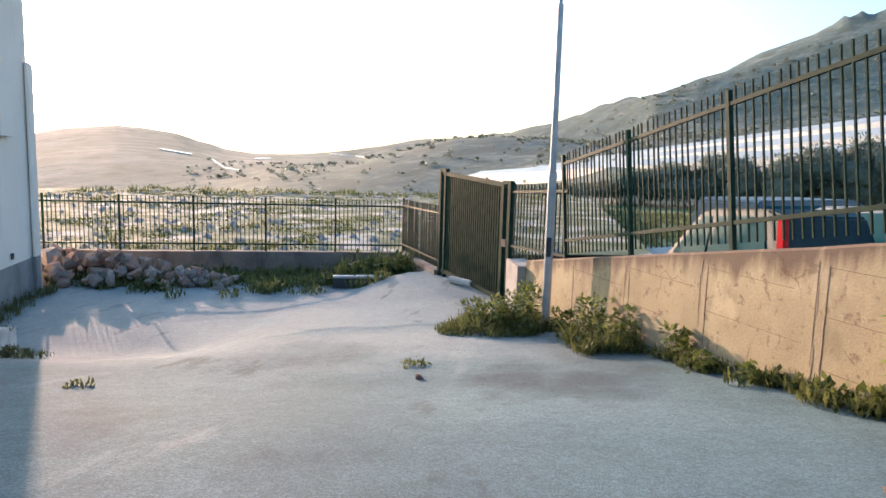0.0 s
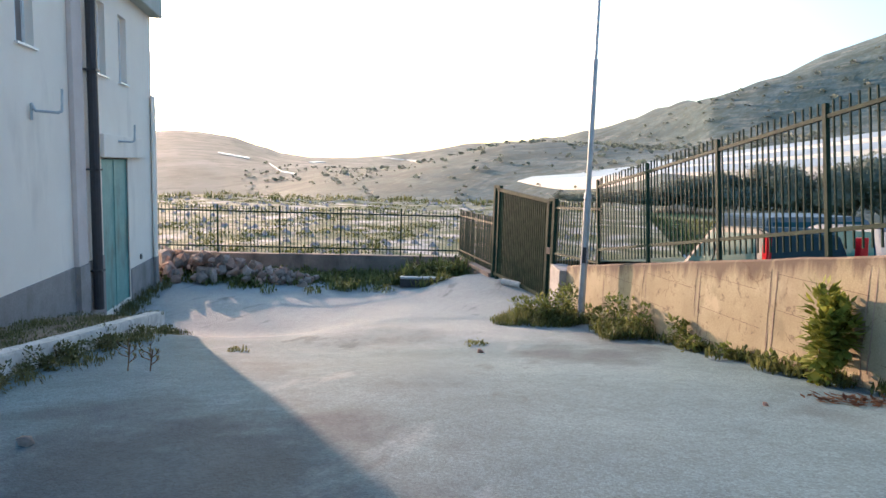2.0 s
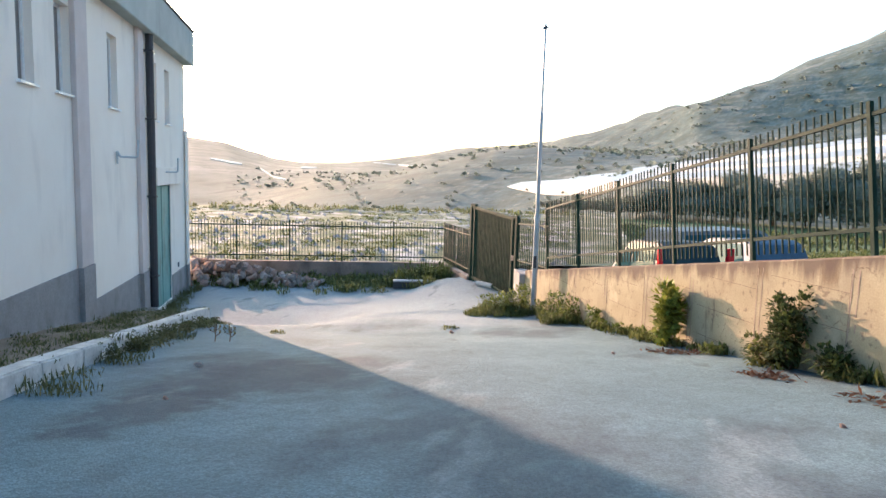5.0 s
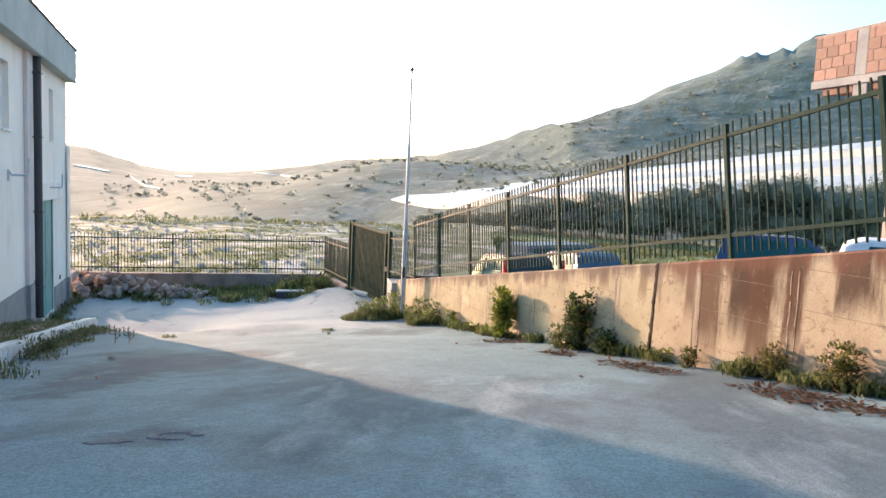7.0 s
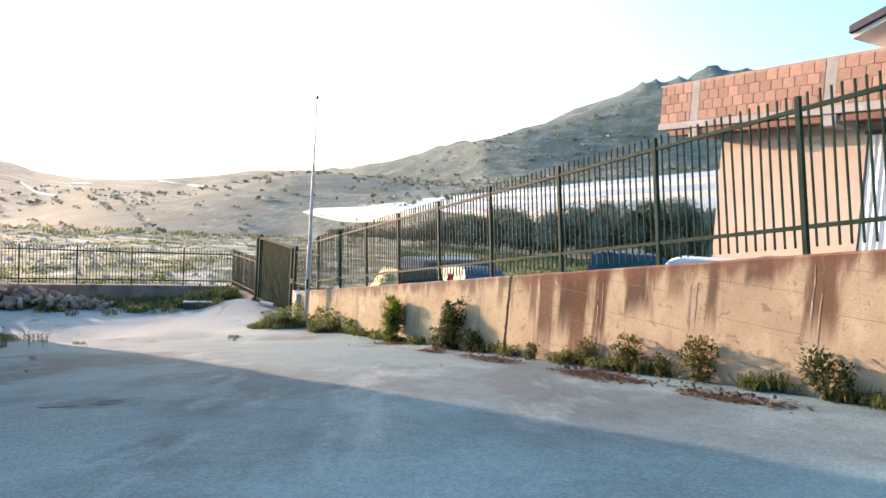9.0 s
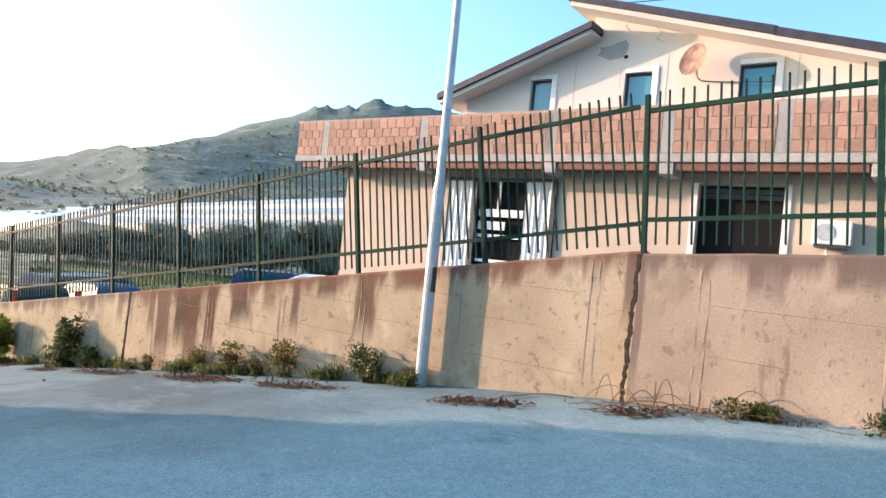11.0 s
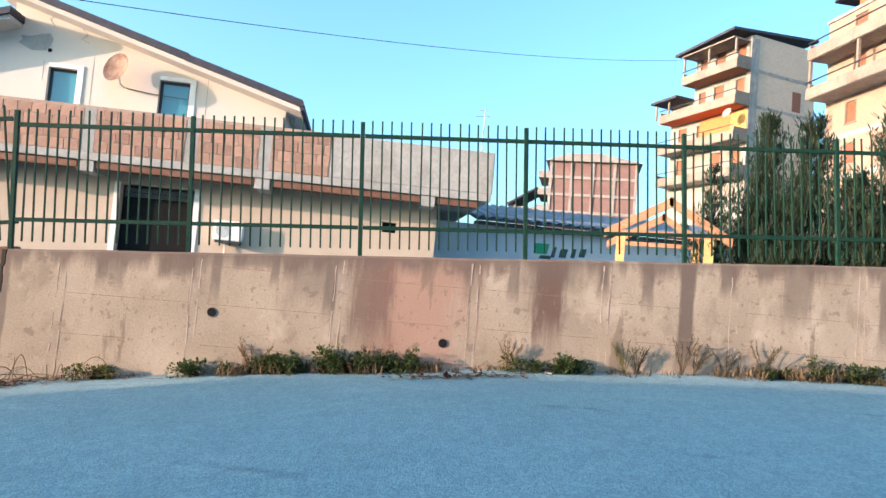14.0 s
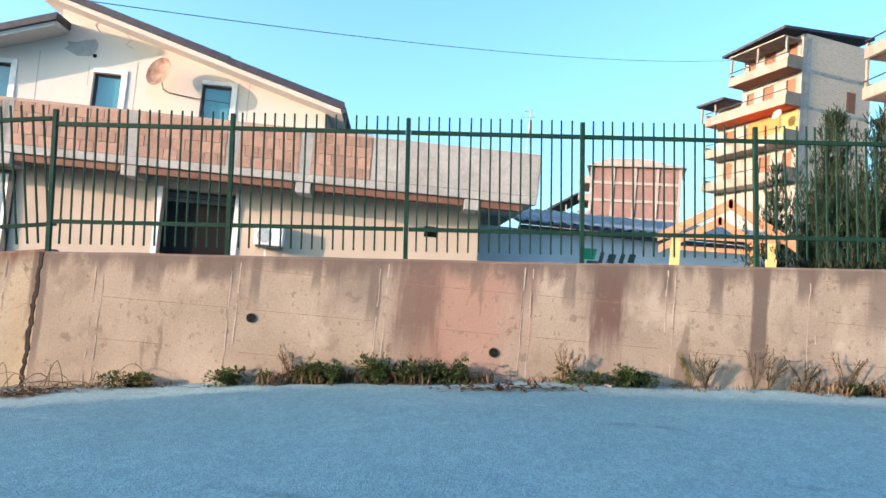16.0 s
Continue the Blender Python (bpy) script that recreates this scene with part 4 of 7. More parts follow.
# shutter seams: pale upright fins at each panel's edge, and dark level joints between the boards
random.seed(2)
def seams(wall, xs, slope, z_top, levels):
    for x in xs:
        zt, jog = slope * x, rnd(-0.09, 0.09)
        bm = bmesh.new()
        for dx in (-0.045, 0.045):                            # two ragged ridges of leaked cement
            px_, pz_ = x + jog + dx, zt - rnd(0.05, 0.2)
            while pz_ > zt - 1.35:
                ln = rnd(0.06, 0.2)
                nx_ = x + jog + dx + rnd(-0.008, 0.008)
                if random.random() < 0.8:
                    w, pr = rnd(0.003, 0.009), rnd(0.0015, 0.0045)
                    solid(bm, [(px_ - w, FACE - pr, pz_), (px_ + w, FACE - pr, pz_), (px_ + w, FACE + 0.01, pz_), (px_ - w, FACE + 0.01, pz_), (nx_ - w, FACE - pr, pz_ - ln), (nx_ + w, FACE - pr, pz_ - ln), (nx_ + w, FACE + 0.01, pz_ - ln), (nx_ - w, FACE + 0.01, pz_ - ln)], HEX)
                px_, pz_ = nx_, pz_ - ln
        part("shutter_fin", bm, M_fin, wall)
        for side in random.choice(((-0.06,), (0.052,), (), (-0.06, 0.052))):
            lo_, hi_ = zt - rnd(0.6, 1.4), zt - rnd(0.05, 0.4)
            part("shutter_joint", boxed(x + jog + side, x + jog + side + 0.004, FACE - 0.003, FACE + 0.02, lo_, hi_), M_seam_dark, wall)
    for x0, x1 in zip(xs, xs[1:]):
        for lv in levels:
            z = lv(0.5 * (x0 + x1)) - z_top + rnd(-0.02, 0.02)
            if z > slope * x0 - 0.12 or z < slope * x1 - 1.35:
                continue
            a, b = x0 + 0.09 + rnd(0, 0.06), x1 - 0.07 - (rnd(0, 0.7) if random.random() < 0.35 else rnd(0, 0.05))
            part("shutter_joint", boxed(a, b, FACE - 0.003, FACE + 0.02, z, z + 0.005), M_seam_dark, wall)


wl = {w.name: w for w in bpy.data.objects if w.name.startswith("wall_")}
step1 = [lambda x, k=k: 0.988 + 0.1624 * (x - x % 1.55) - 0.16 - 0.45 * k for k in range(3)]
seams(wl["wall_east"], [-1.58 - 1.55 * k for k in range(6)][::-1] + [-0.03], -FALL1, TOP1, step1)
seams(wl["wall_east_middle"], [1.52 + 1.55 * k for k in range(6)], -FALL1, TOP1, step1)
seams(wl["wall_south_east"], [-3.4 + 1.6 * k for k in range(9)], -FALL2, TOP2, [lambda x, k=k: 2.09 - 0.45 * k for k in range(-2, 3)])

def open_joint(wall, x, lean, slope, w):
    """A dark strip for the ragged gap where two castings meet, with crumbled lips."""
    bm = bmesh.new()
    z, px_ = slope * x - 0.01, x
    while z > slope * x - 1.75:
        ln, nx_ = rnd(0.03, 0.09), x + lean * (slope * x - z) + rnd(-0.012, 0.012)
        wa, wb = w * rnd(0.5, 1.5), w * rnd(0.5, 1.5)
        solid(bm, [(px_ - wa, FACE - 0.004, z), (px_ + wa, FACE - 0.004, z), (px_ + wa, FACE + 0.02, z), (px_ - wa, FACE + 0.02, z), (nx_ - wb, FACE - 0.004, z - ln), (nx_ + wb, FACE - 0.004, z - ln), (nx_ + wb, FACE + 0.02, z - ln), (nx_ - wb, FACE + 0.02, z - ln)], HEX)
        px_, z = nx_, z - ln
    part("open_joint", bm, M_joint, wall)


# dark strip on the face: the gap's shade is put into the colour
M_joint = plain("joint_gap_shade", (0.035, 0.026, 0.02), 0.95, vary=0.4)
open_joint(wl["wall_east"], 0.775, -0.05, -FALL1, 0.022)
open_joint(wl["wall_south_east"], -3.98, -0.035, -FALL2, 0.02)

# the short grey return between the long wall and the gate
END = C1 + U1 * 11.2
seg = frame_m((END.x, END.y, 0), Vector((-0.25, 1.0)) * -1)
bm = boxed(-1.1, 0.0, -0.28, 0.1, -3.2, -0.95, bevel=0.015)
tagged(part("wall_return", bm, M_grey_concrete, None, m=seg), "short unlit grey concrete wall beside the gate post", "wall", kind="structure")

# ---- railings ----
def bar_mesh(name, w, h, mat):
    return finish(name, boxed(-w / 2, w / 2, -w / 2, w / 2, 0, h, bevel=0.003), mat)


BAR, BAR2 = bar_mesh("bar", 0.021, 1.62, M_green_paint), bar_mesh("bar", 0.019, 1.55, M_green_paint)
POST, POST2 = bar_mesh("post", 0.056, 1.68, M_green_paint), bar_mesh("post", 0.05, 1.62, M_green_paint)


def railing(m, length, rise, heights, n, first_post=True, last_post=False, bar=BAR, post=POST, group="railing panels on the long wall"):
    """One panel between posts: two rails that follow the wall, and upright bars that stand proud of them."""
    low, high, foot = heights
    fence = thing("fence", "dark green steel railing panel on the wall", "fence", m, group)
    slope = rise / length
    for z in (low, high):
        bm = bmesh.new()
        solid(bm, [(0.03, -0.02, z - 0.02), (length - 0.03, -0.02, z - 0.02 + rise), (length - 0.03, 0.02, z - 0.02 + rise), (0.03, 0.02, z - 0.02), (0.03, -0.02, z + 0.025), (length - 0.03, -0.02, z + 0.025 + rise), (length - 0.03, 0.02, z + 0.025 + rise), (0.03, 0.02, z + 0.025)], HEX)
        part("rail", bm, M_green_paint, fence)
    for i in range(1, n):
        x = length * i / n
        part("bar", bar, None, fence, m=Matrix.Translation((x, -0.001, slope * x + foot)) @ pose(0, 0, 0, rnd(-0.4, 0.4), rnd(-0.5, 0.5), 0))
    if first_post:
        part("post", post, None, fence)
    if last_post:
        part("post", post, None, fence, m=Matrix.Translation((length, 0, rise)))
    return fence


H1, H2 = (0.29, 1.53, 0.08), (0.34, 1.45, 0.09)
R1 = T1 @ pose(0, 0, 0, 0, -math.degrees(math.atan(-FALL1)), 0)     # frames that lean with the walls' tops
R2 = T2 @ pose(0, 0, 0, 0, -math.degrees(math.atan(-FALL2)), 0)
for i in range(10):
    railing(R1 @ Matrix.Translation((-10.0 + 2.0 * i, 0, 0)), 2.0, 0.0, H1, 17)
for i in range(8):
    railing(R2 @ Matrix.Translation((-4.0 + 2.0 * i, 0, 0)), 2.0, 0.0, H2, 17, last_post=i == 7, bar=BAR2, post=POST2, group="railing panels on the second wall")
# the lower panel that steps down to the gate post
q10 = C1 + U1 * 9.87
gate_r = Vector((-1.25, 13.7))
m = frame_m((gate_r.x + 0.05, gate_r.y - 0.1, -0.95), (q10 - gate_r))
railing(m, (q10 - gate_r).length - 0.1, 0.12, (0.25, 1.3, 0.06), 16, group="railing panels beside the gate", bar=bar_mesh("bar", 0.024, 1.38, M_green_paint), post=bar_mesh("post", 0.06, 1.45, M_green_paint))

# back wall and its railing
BW = frame_m((BACK[0].x, BACK[0].y, 0), -BACK[1])             # x towards the gate side; wall lies at negative x
bm = bmesh.new()
for i in range(14):
    x0, x1 = -26 + 2 * i - (0 if i else 4), -24 + 2 * i
    box(bm, x0, min(x1, 0.15), -0.12, 0.12, -3.6, -1.8 + 0.01 * rnd(-1, 1), bevel=0.012)
    if x1 >= 0.15:
        break
tagged(part("wall_north", bm, M_low_wall, None, m=BW), "low grey-brown concrete wall below the back railing", "wall", kind="structure")
THIN_BAR, THIN_POST = bar_mesh("bar", 0.02, 1.52, M_green_paint), bar_mesh("post", 0.05, 1.58, M_green_paint)
for i in range(9):
    railing(BW @ Matrix.Translation((-2.0 * (i + 1), 0, -1.8)), 2.0, 0.0, (0.2, 1.36, 0.03), 17, bar=THIN_BAR, post=THIN_POST, group="railing panels on the back wall")
# side stretch from the back corner to the gate
gl = Vector((-3.05, 16.42))
SW = frame_m((BACK[0].x, BACK[0].y, 0), gl - BACK[0])
sl = (gl - BACK[0]).length
part_bm = bmesh.new()
solid(part_bm, [(0, -0.12, -3.3), (sl, -0.12, -3.3), (sl, 0.12, -3.3), (0, 0.12, -3.3), (0, -0.12, -1.78), (sl, -0.12, -1.7), (sl, 0.12, -1.7), (0, 0.12, -1.78)], HEX)
tagged(part("wall_north_east", part_bm, M_low_wall, None, m=SW), "low concrete wall stepping down to the gate", "wall", kind="structure")
for i in range(2):
    railing(SW @ Matrix.Translation((sl / 2 * i, 0, -1.76 + 0.04 * i)), sl / 2, 0.04, (0.2, 1.36, 0.03), 22, first_post=i == 0, last_post=False, bar=THIN_BAR, post=THIN_POST, group="railing panels beside the gate")

# ---- the gate ----
gv = gate_r - gl
GM = frame_m((gl.x, gl.y, 0), gv)
glen = gv.length
gate = thing("gate", "closed sliding steel gate with faded green bars", "gate", GM)
zb0, zb1, zt0, zt1 = -1.72, -1.86, 0.7, 0.48
for nm, a0, a1 in (("bottom_rail", zb0, zb1), ("top_rail", zt0 - 0.1, zt1 - 0.06)):
    bm = bmesh.new()
    solid(bm, [(0.15, -0.04, a0), (glen - 0.1, -0.04, a1), (glen - 0.1, 0.04, a1), (0.15, 0.04, a0), (0.15, -0.04, a0 + 0.09), (glen - 0.1, -0.04, a1 + 0.09), (glen - 0.1, 0.04, a1 + 0.09), (0.15, 0.04, a0 + 0.09)], HEX)
    part(nm, bm, M_gate_paint, gate)
nb = 26
for i in range(nb):
    x = 0.42 + (glen - 0.75) * i / (nb - 1)
    q = x / glen
    part("bar", boxed(x - 0.015, x + 0.015, -0.02, 0.02, zb0 + (zb1 - zb0) * q + 0.05, zt0 - 0.1 + (zt1 - zt0 + 0.04) * q + 0.03), M_gate_paint, gate)
for x, z0, z1, w in ((0.05, -2.2, 0.74, 0.11), (0.3, -2.0, 0.66, 0.09), (glen - 0.22, -2.1, 0.5, 0.1), (glen + 0.05, -2.3, 0.52, 0.12)):
    part("gate_post", boxed(x - w / 2, x + w / 2, -w / 2, w / 2, z0, z1, bevel=0.006), M_green_paint, gate)
part("header", boxed(glen - 0.22, glen + 0.08, -0.05, 0.05, 0.49, 0.56), M_green_paint, gate)
part("header", boxed(0.02, 0.36, -0.05, 0.05, 0.67, 0.75), M_green_paint, gate)
part("lock", boxed(glen - 0.2, glen - 0.02, -0.06, 0.04, -0.75, -0.6, bevel=0.01), M_dark_metal, gate)

# ---- street lamps ----
def lamp_pole(base, top, label, r=0.062):
    b, t = Vector(base), Vector(top)
    lamp = thing("street_lamp", label, "street lamp", Matrix.Translation(b))
    d = t - b
    for nm, q0, q1, r0, r1 in (("lower_pole", 0, 0.36, r * 1.12, r * 1.1), ("upper_pole", 0.36, 0.72, r * 0.85, r * 0.75), ("tip", 0.72, 1.0, r * 0.5, r * 0.42)):
        bm = bmesh.new()
        tube(bm, d * q0, d * q1, r0, r1, 12)
        part(nm, bm, M_galv, lamp, smooth=False)
    bm = bmesh.new()
    tube(bm, d * 0.355, d * 0.37, r * 1.25, r * 1.0, 12)
    part("collar", bm, M_galv, lamp)
    bm = bmesh.new()
    tube(bm, d, d + Vector((0, 0, 0.12)), 0.05, 0.02, 8)
    tube(bm, d + Vector((-0.08, 0, 0.02)), d + Vector((0.08, 0, 0.05)), 0.02, 0.02, 6)
    part("fitting", bm, M_dark_metal, lamp)
    part("hatch", boxed(-0.035, 0.035, -r * 1.2, -r * 1.05, 0.85, 1.15), M_dark_metal, lamp, m=Matrix.Translation(d * 0.06))
    return lamp


lamp_pole((-0.48, 10.95, -1.8), (-0.47, 10.95, 5.2), "slim galvanised lamp post beside the gate")
lamp_pole((6.48, -4.40, 0.6), (6.48, -4.40, 7.6), "slim galvanised lamp post in front of the wall", 0.066)

# ---- white two-storey building ----
FAC = Vector((-math.sin(radians(23)), math.cos(radians(23))))
FB = frame_m((-12.59, 14.75, 0), FAC)                         # x = 0 at the far corner, negative towards the road's upper end
hall = thing("building", "white rendered two-storey building with a grey base and fascia", "building", FB)
WIN = [(-2.98, -2.35), (-4.68, -3.95), (-8.38, -7.69), (-11.3, -10.62), (-12.8, -12.2), (-16.3, -15.65), (-18.2, -17.6), (-21.6, -21.0)]
SILL, HEAD, EAVE = 2.95, 4.5, 5.04
openings = [(a, b, SILL, HEAD) for a, b in WIN] + [(-4.45, -2.45, -2.3, 1.17)]
bm = bmesh.new()
wall_with(bm, [-26, 0], lambda x: -4.0, lambda x: EAVE + 0.1, openings, 0.0, 0.35)
part("wall", bm, M_plaster, hall)
part("end_wall", boxed(-0.35, 0.0, 0.355, 12, -4.0, EAVE + 0.1), M_plaster, hall)
part("corner_pilaster", boxed(-0.25, 0.04, -0.09, -0.03, -1.59, 2.9, bevel=0.01), M_plaster, hall)
part("pilaster_base", boxed(-0.26, 0.05, -0.1, -0.031, -4.0, -1.593), M_dado, hall)
part("corner_return", boxed(0.022, 0.34, -0.028, 0.9, -4.0, 2.9, bevel=0.01), M_plaster, hall)
part("rear_wall", boxed(-26, 0.0, 12.0, 12.3, -4.0, EAVE + 0.1), M_plaster, hall)
part("side_wall", boxed(-26, -25.7, 0.36, 12, -4.0, EAVE + 0.1), M_plaster, hall)
part("fascia", boxed(-26.2, 0.14, -0.3, 12.5, EAVE, 6.12, bevel=0.02), M_fascia, hall)
part("coping", boxed(-26.24, 0.18, -0.34, 12.54, 6.124, 6.17, bevel=0.01), M_tile_dark, hall)


def dado(x0, x1, zt, y):
    part("dado", boxed(x0, x1, y - 0.02, y + 0.02, -4.0, zt), M_dado, hall, "grey painted base band")


dado(-2.4, 0.02, -1.6, -0.006)
dado(-9.94, -6.25, -0.97, -0.006)
dado(-5.71, -4.45, -0.97, -0.006)
dado(-14.24, -10.61, -0.2, -0.006)
dado(-18.6, -14.91, 0.45, -0.006)
dado(-26.0, -19.2, 1.0, -0.006)
for x0, x1, zt in ((-6.24, -5.72, -0.97), (-10.6, -9.95, -0.2), (-14.9, -14.25, 0.45), (-19.2, -18.6, 1.0)):
    part("pilaster", boxed(x0, x1, -0.1, -0.002, zt + 0.003, EAVE - 0.004, bevel=0.01), M_pink, hall, "pinkish rendered pilaster")
    part("pilaster_base", boxed(x0 - 0.01, x1 + 0.01, -0.12, -0.003, -4.0, zt), M_dado, hall)
for a, b in WIN:
    w = part("window", boxed(a + 0.06, b - 0.06, 0.16, 0.175, SILL + 0.06, HEAD - 0.06), M_dim_glass, hall)
    for bx in ((a, a + 0.06, 0.13, 0.2, SILL, HEAD), (b - 0.06, b, 0.13, 0.2, SILL, HEAD), (a + 0.06, b - 0.06, 0.13, 0.2, HEAD - 0.06, HEAD), (a + 0.06, b - 0.06, 0.13, 0.2, SILL, SILL + 0.06), ((a + b) / 2 - 0.02, (a + b) / 2 + 0.02, 0.135, 0.157, SILL + 0.06, HEAD - 0.06)):
        part("window_frame", boxed(*bx), M_white_frame, w)
    part("sill", boxed(a - 0.05, b + 0.05, -0.06, 0.13, SILL - 0.04, SILL - 0.002), M_white_frame, w, "white window sill")
door = part("door", boxed(-4.42, -2.48, 0.05, 0.1, -2.3, 1.14), M_door_green, hall, "tall faded teal steel door")
for x in (-4.42, -3.47, -2.52):
    part("stile", boxed(x, x + 0.04, 0.03, 0.05, -2.3, 1.14), M_door_green, door)
part("hinge_gap", boxed(-2.478, -2.452, 0.02, 0.1, -2.3, 1.14), M_dark_metal, door)
part("lintel_box", boxed(-4.6, -1.35, -0.12, -0.003, 1.18, 1.68, bevel=0.01), M_plaster, hall)
part("downpipe", tubed([(-5.3, -0.14, -2.0), (-5.3, -0.14, EAVE)], 0.1, 12), M_dark_metal, hall, "dark metal downpipe")
for z in (-1.2, 0.9, 2.9, 4.6):
    part("pipe_clip", boxed(-5.42, -5.18, -0.25, -0.003, z, z + 0.04), M_dark_metal, hall)
for x, z in ((-8.0, 1.9), (-3.6, 1.55)):
    part("bracket", tubed([(x, -0.04, z - 0.15), (x, -0.04, z + 0.12), (x, -0.1, z), (x + 0.3, -0.34, z), (x + 0.35, -0.38, z + 0.03), (x + 0.36, -0.39, z + 0.4)], 0.022, 8), M_galv, hall, "bent galvanised pipe bracket")
part("switch_box", boxed(-1.55, -1.42, -0.03, -0.003, -1.47, -1.34), M_dark_metal, hall)

# the raised strip along the building and its kerb
KB = frame_m((-8.5, 9.45, 0), FAC)
KTOP, KRISE = -1.8, 0.153
for i in range(14):
    x1, x0 = -1.15 * i, -1.15 * (i + 1) + 0.012
    z0, z1 = KTOP - KRISE * x0 + rnd(-0.01, 0.01), KTOP - KRISE * x1
    bm = bmesh.new()
    box(bm, x0, x1, 0, 0.26, -0.5, 0)
    for v in bm.verts:
        q = (v.co.x - x0) / (x1 - x0)
        v.co.z += z0 + (z1 - z0) * q
        v.co.y += rnd(-0.015, 0.015)
    bmesh.ops.bevel(bm, geom=list(bm.edges), offset=0.02, segments=2, affect="EDGES")
    tagged(part("kerb_stone", bm, M_kerb, None, m=KB), "whitewashed worn concrete kerb stone", "kerb", group="kerb stones along the building")


def verge_z(x, y):
    return KTOP - 0.05 - KRISE * x + 0.03 * noise.noise(Vector((x, y * 1.2, 2)))


bm = bmesh.new()
n = 40
rows = []
for i in range(n + 1):
    x = -20.0 * i / n
    rows.append([bm.verts.new((x, 0.2 + 1.7 * j / 8, verge_z(x, 0.2 + 1.7 * j / 8) - 0.35 * (i == 0))) for j in range(9)])
for a, b in zip(rows, rows[1:]):
    for j in range(8):
        bm.faces.new((a[j], a[j + 1], b[j + 1], b[j]))
tagged(part("verge", bm, M_soil, None, m=KB, smooth=True), "weedy soil strip between the kerb and the building", "verge", kind="structure")

# ---- the house beyond the wall ----
HX = Vector((math.sin(radians(22.5)), -math.cos(radians(22.5))))
HM = frame_m((0, 0, 0), HX)                                   # y = G is the front wall, y = PF the parapet
G, PF = 12.7, 11.8
house = thing("house", "cream house with an unfinished hollow-brick terrace parapet", "house", HM)
BASE, SOF = -0.6, 4.42
LOW = [(0.76, 4.0, -0.2, 4.35), (7.38, 9.07, -0.2, 4.36), (13.6, 13.95, 3.8, 4.06)]
bm = bmesh.new()
wall_with(bm, [-3.05, 14.94], lambda x: BASE, lambda x: 4.698, LOW, G, G + 0.3)
part("ground_floor_wall", bm, M_cream, house)
part("side_wall", boxed(-3.05, -2.75, G + 0.303, G + 9, BASE, 4.698), M_cream, house)
part("side_wall", boxed(14.64, 14.94, G + 0.303, G + 9, BASE, 4.698), M_cream, house)
part("rear_wall", boxed(-3.05, 14.94, G + 9, G + 9.3, BASE, 4.698), M_cream, house)
part("terrace_slab", boxed(-4.4, 16.05, PF + 0.2, G + 9.3, 4.7, 4.86), M_grey_concrete, house)
part("edge_beam", boxed(-4.48, 16.1, PF - 0.01, PF + 0.198, 4.7, 4.88, bevel=0.01), M_rough_render, house)
# brown gutter lengths under the beam, between concrete corbels
CORB = [-3.24, 0.42, 4.17, 6.88, 10.74, 14.6]
for x in CORB:
    part("corbel", boxed(x - 0.17, x + 0.17, PF + 0.03, G - 0.003, 4.45, 4.697, bevel=0.01), M_rough_render, house)
ends = [-4.4] + CORB + [16.0]
for a, b in zip(ends, ends[1:]):
    part("gutter", boxed(a + 0.2, b - 0.2, PF + 0.06, PF + 0.2, 4.53, 4.696, bevel=0.01), M_brown, house, "rusty brown gutter length")
    part("soffit_board", boxed(a + 0.18, b - 0.18, PF + 0.21, G - 0.004, 4.6, 4.69), M_brown, house)
# parapet: mortar core, then bricks, concrete posts and rough render
part("parapet_core", boxed(-4.42, 12.24, PF + 0.004, PF + 0.2, 4.882, 5.88), M_mortar, house)
part("rendered_parapet", boxed(12.22, 16.13, PF + 0.0, PF + 0.2, 4.882, 5.9, bevel=0.02), M_rough_render, house, "rough grey rendered end of the parapet")
part("coping", boxed(-4.5, 12.21, PF + 0.01, PF + 0.22, 5.882, 5.925), M_mortar, house)
COLS = [-3.24, 0.42, 4.17, 6.88, 9.1, 10.74]
for x in COLS:
    part("concrete_post", boxed(x - 0.13, x + 0.13, PF - 0.006, PF + 0.028, 4.885, 5.88), M_grey_concrete, house)
# upper gable storey
ROOF_LOW = ((0.6, 6.55), (4.78, 8.01))
ROOF_MAIN = ((4.18, 8.74), (8.73, 7.43), (11.41, 6.66))


def pitch(a, b, x):
    return a[1] + (b[1] - a[1]) * (x - a[0]) / (b[0] - a[0])


def gable_top(x):
    if x < 4.6:
        return pitch(*ROOF_LOW, x) - 0.15
    return (pitch(ROOF_MAIN[0], ROOF_MAIN[1], x) if x < 8.73 else pitch(ROOF_MAIN[1], ROOF_MAIN[2], x)) - 0.15


UPW = [(3.0, 3.6, 5.45, 6.93), (5.47, 6.12, 5.45, 6.93), (7.99, 8.7, 5.45, 6.93)]
bm = bmesh.new()
wall_with(bm, [1.1, 4.6 - 0.001], lambda x: 4.87, gable_top, UPW[:1], G, G + 0.3)
wall_with(bm, [4.6, 8.73, 11.0], lambda x: 4.87, gable_top, UPW[1:], G, G + 0.3)
part("gable_wall", bm, M_gable, house)
part("upper_side_wall", boxed(10.7, 11.0, G + 0.303, G + 8.5, 4.87, 6.7), M_gable, house)
part("upper_side_wall", boxed(1.1, 1.4, G + 0.303, G + 8.5, 4.87, 6.7), M_gable, house)


def roof_slab(name, a, b, lift, th, mat, y0=-0.6, y1=8.9, label=""):
    (x0, z0), (x1, z1) = a, b
    return part(name, prismed([(x0, z0 + lift), (x1, z1 + lift), (x1, z1 + lift + th), (x0, z0 + lift + th)], G + y0, G + y1), mat, house, label)


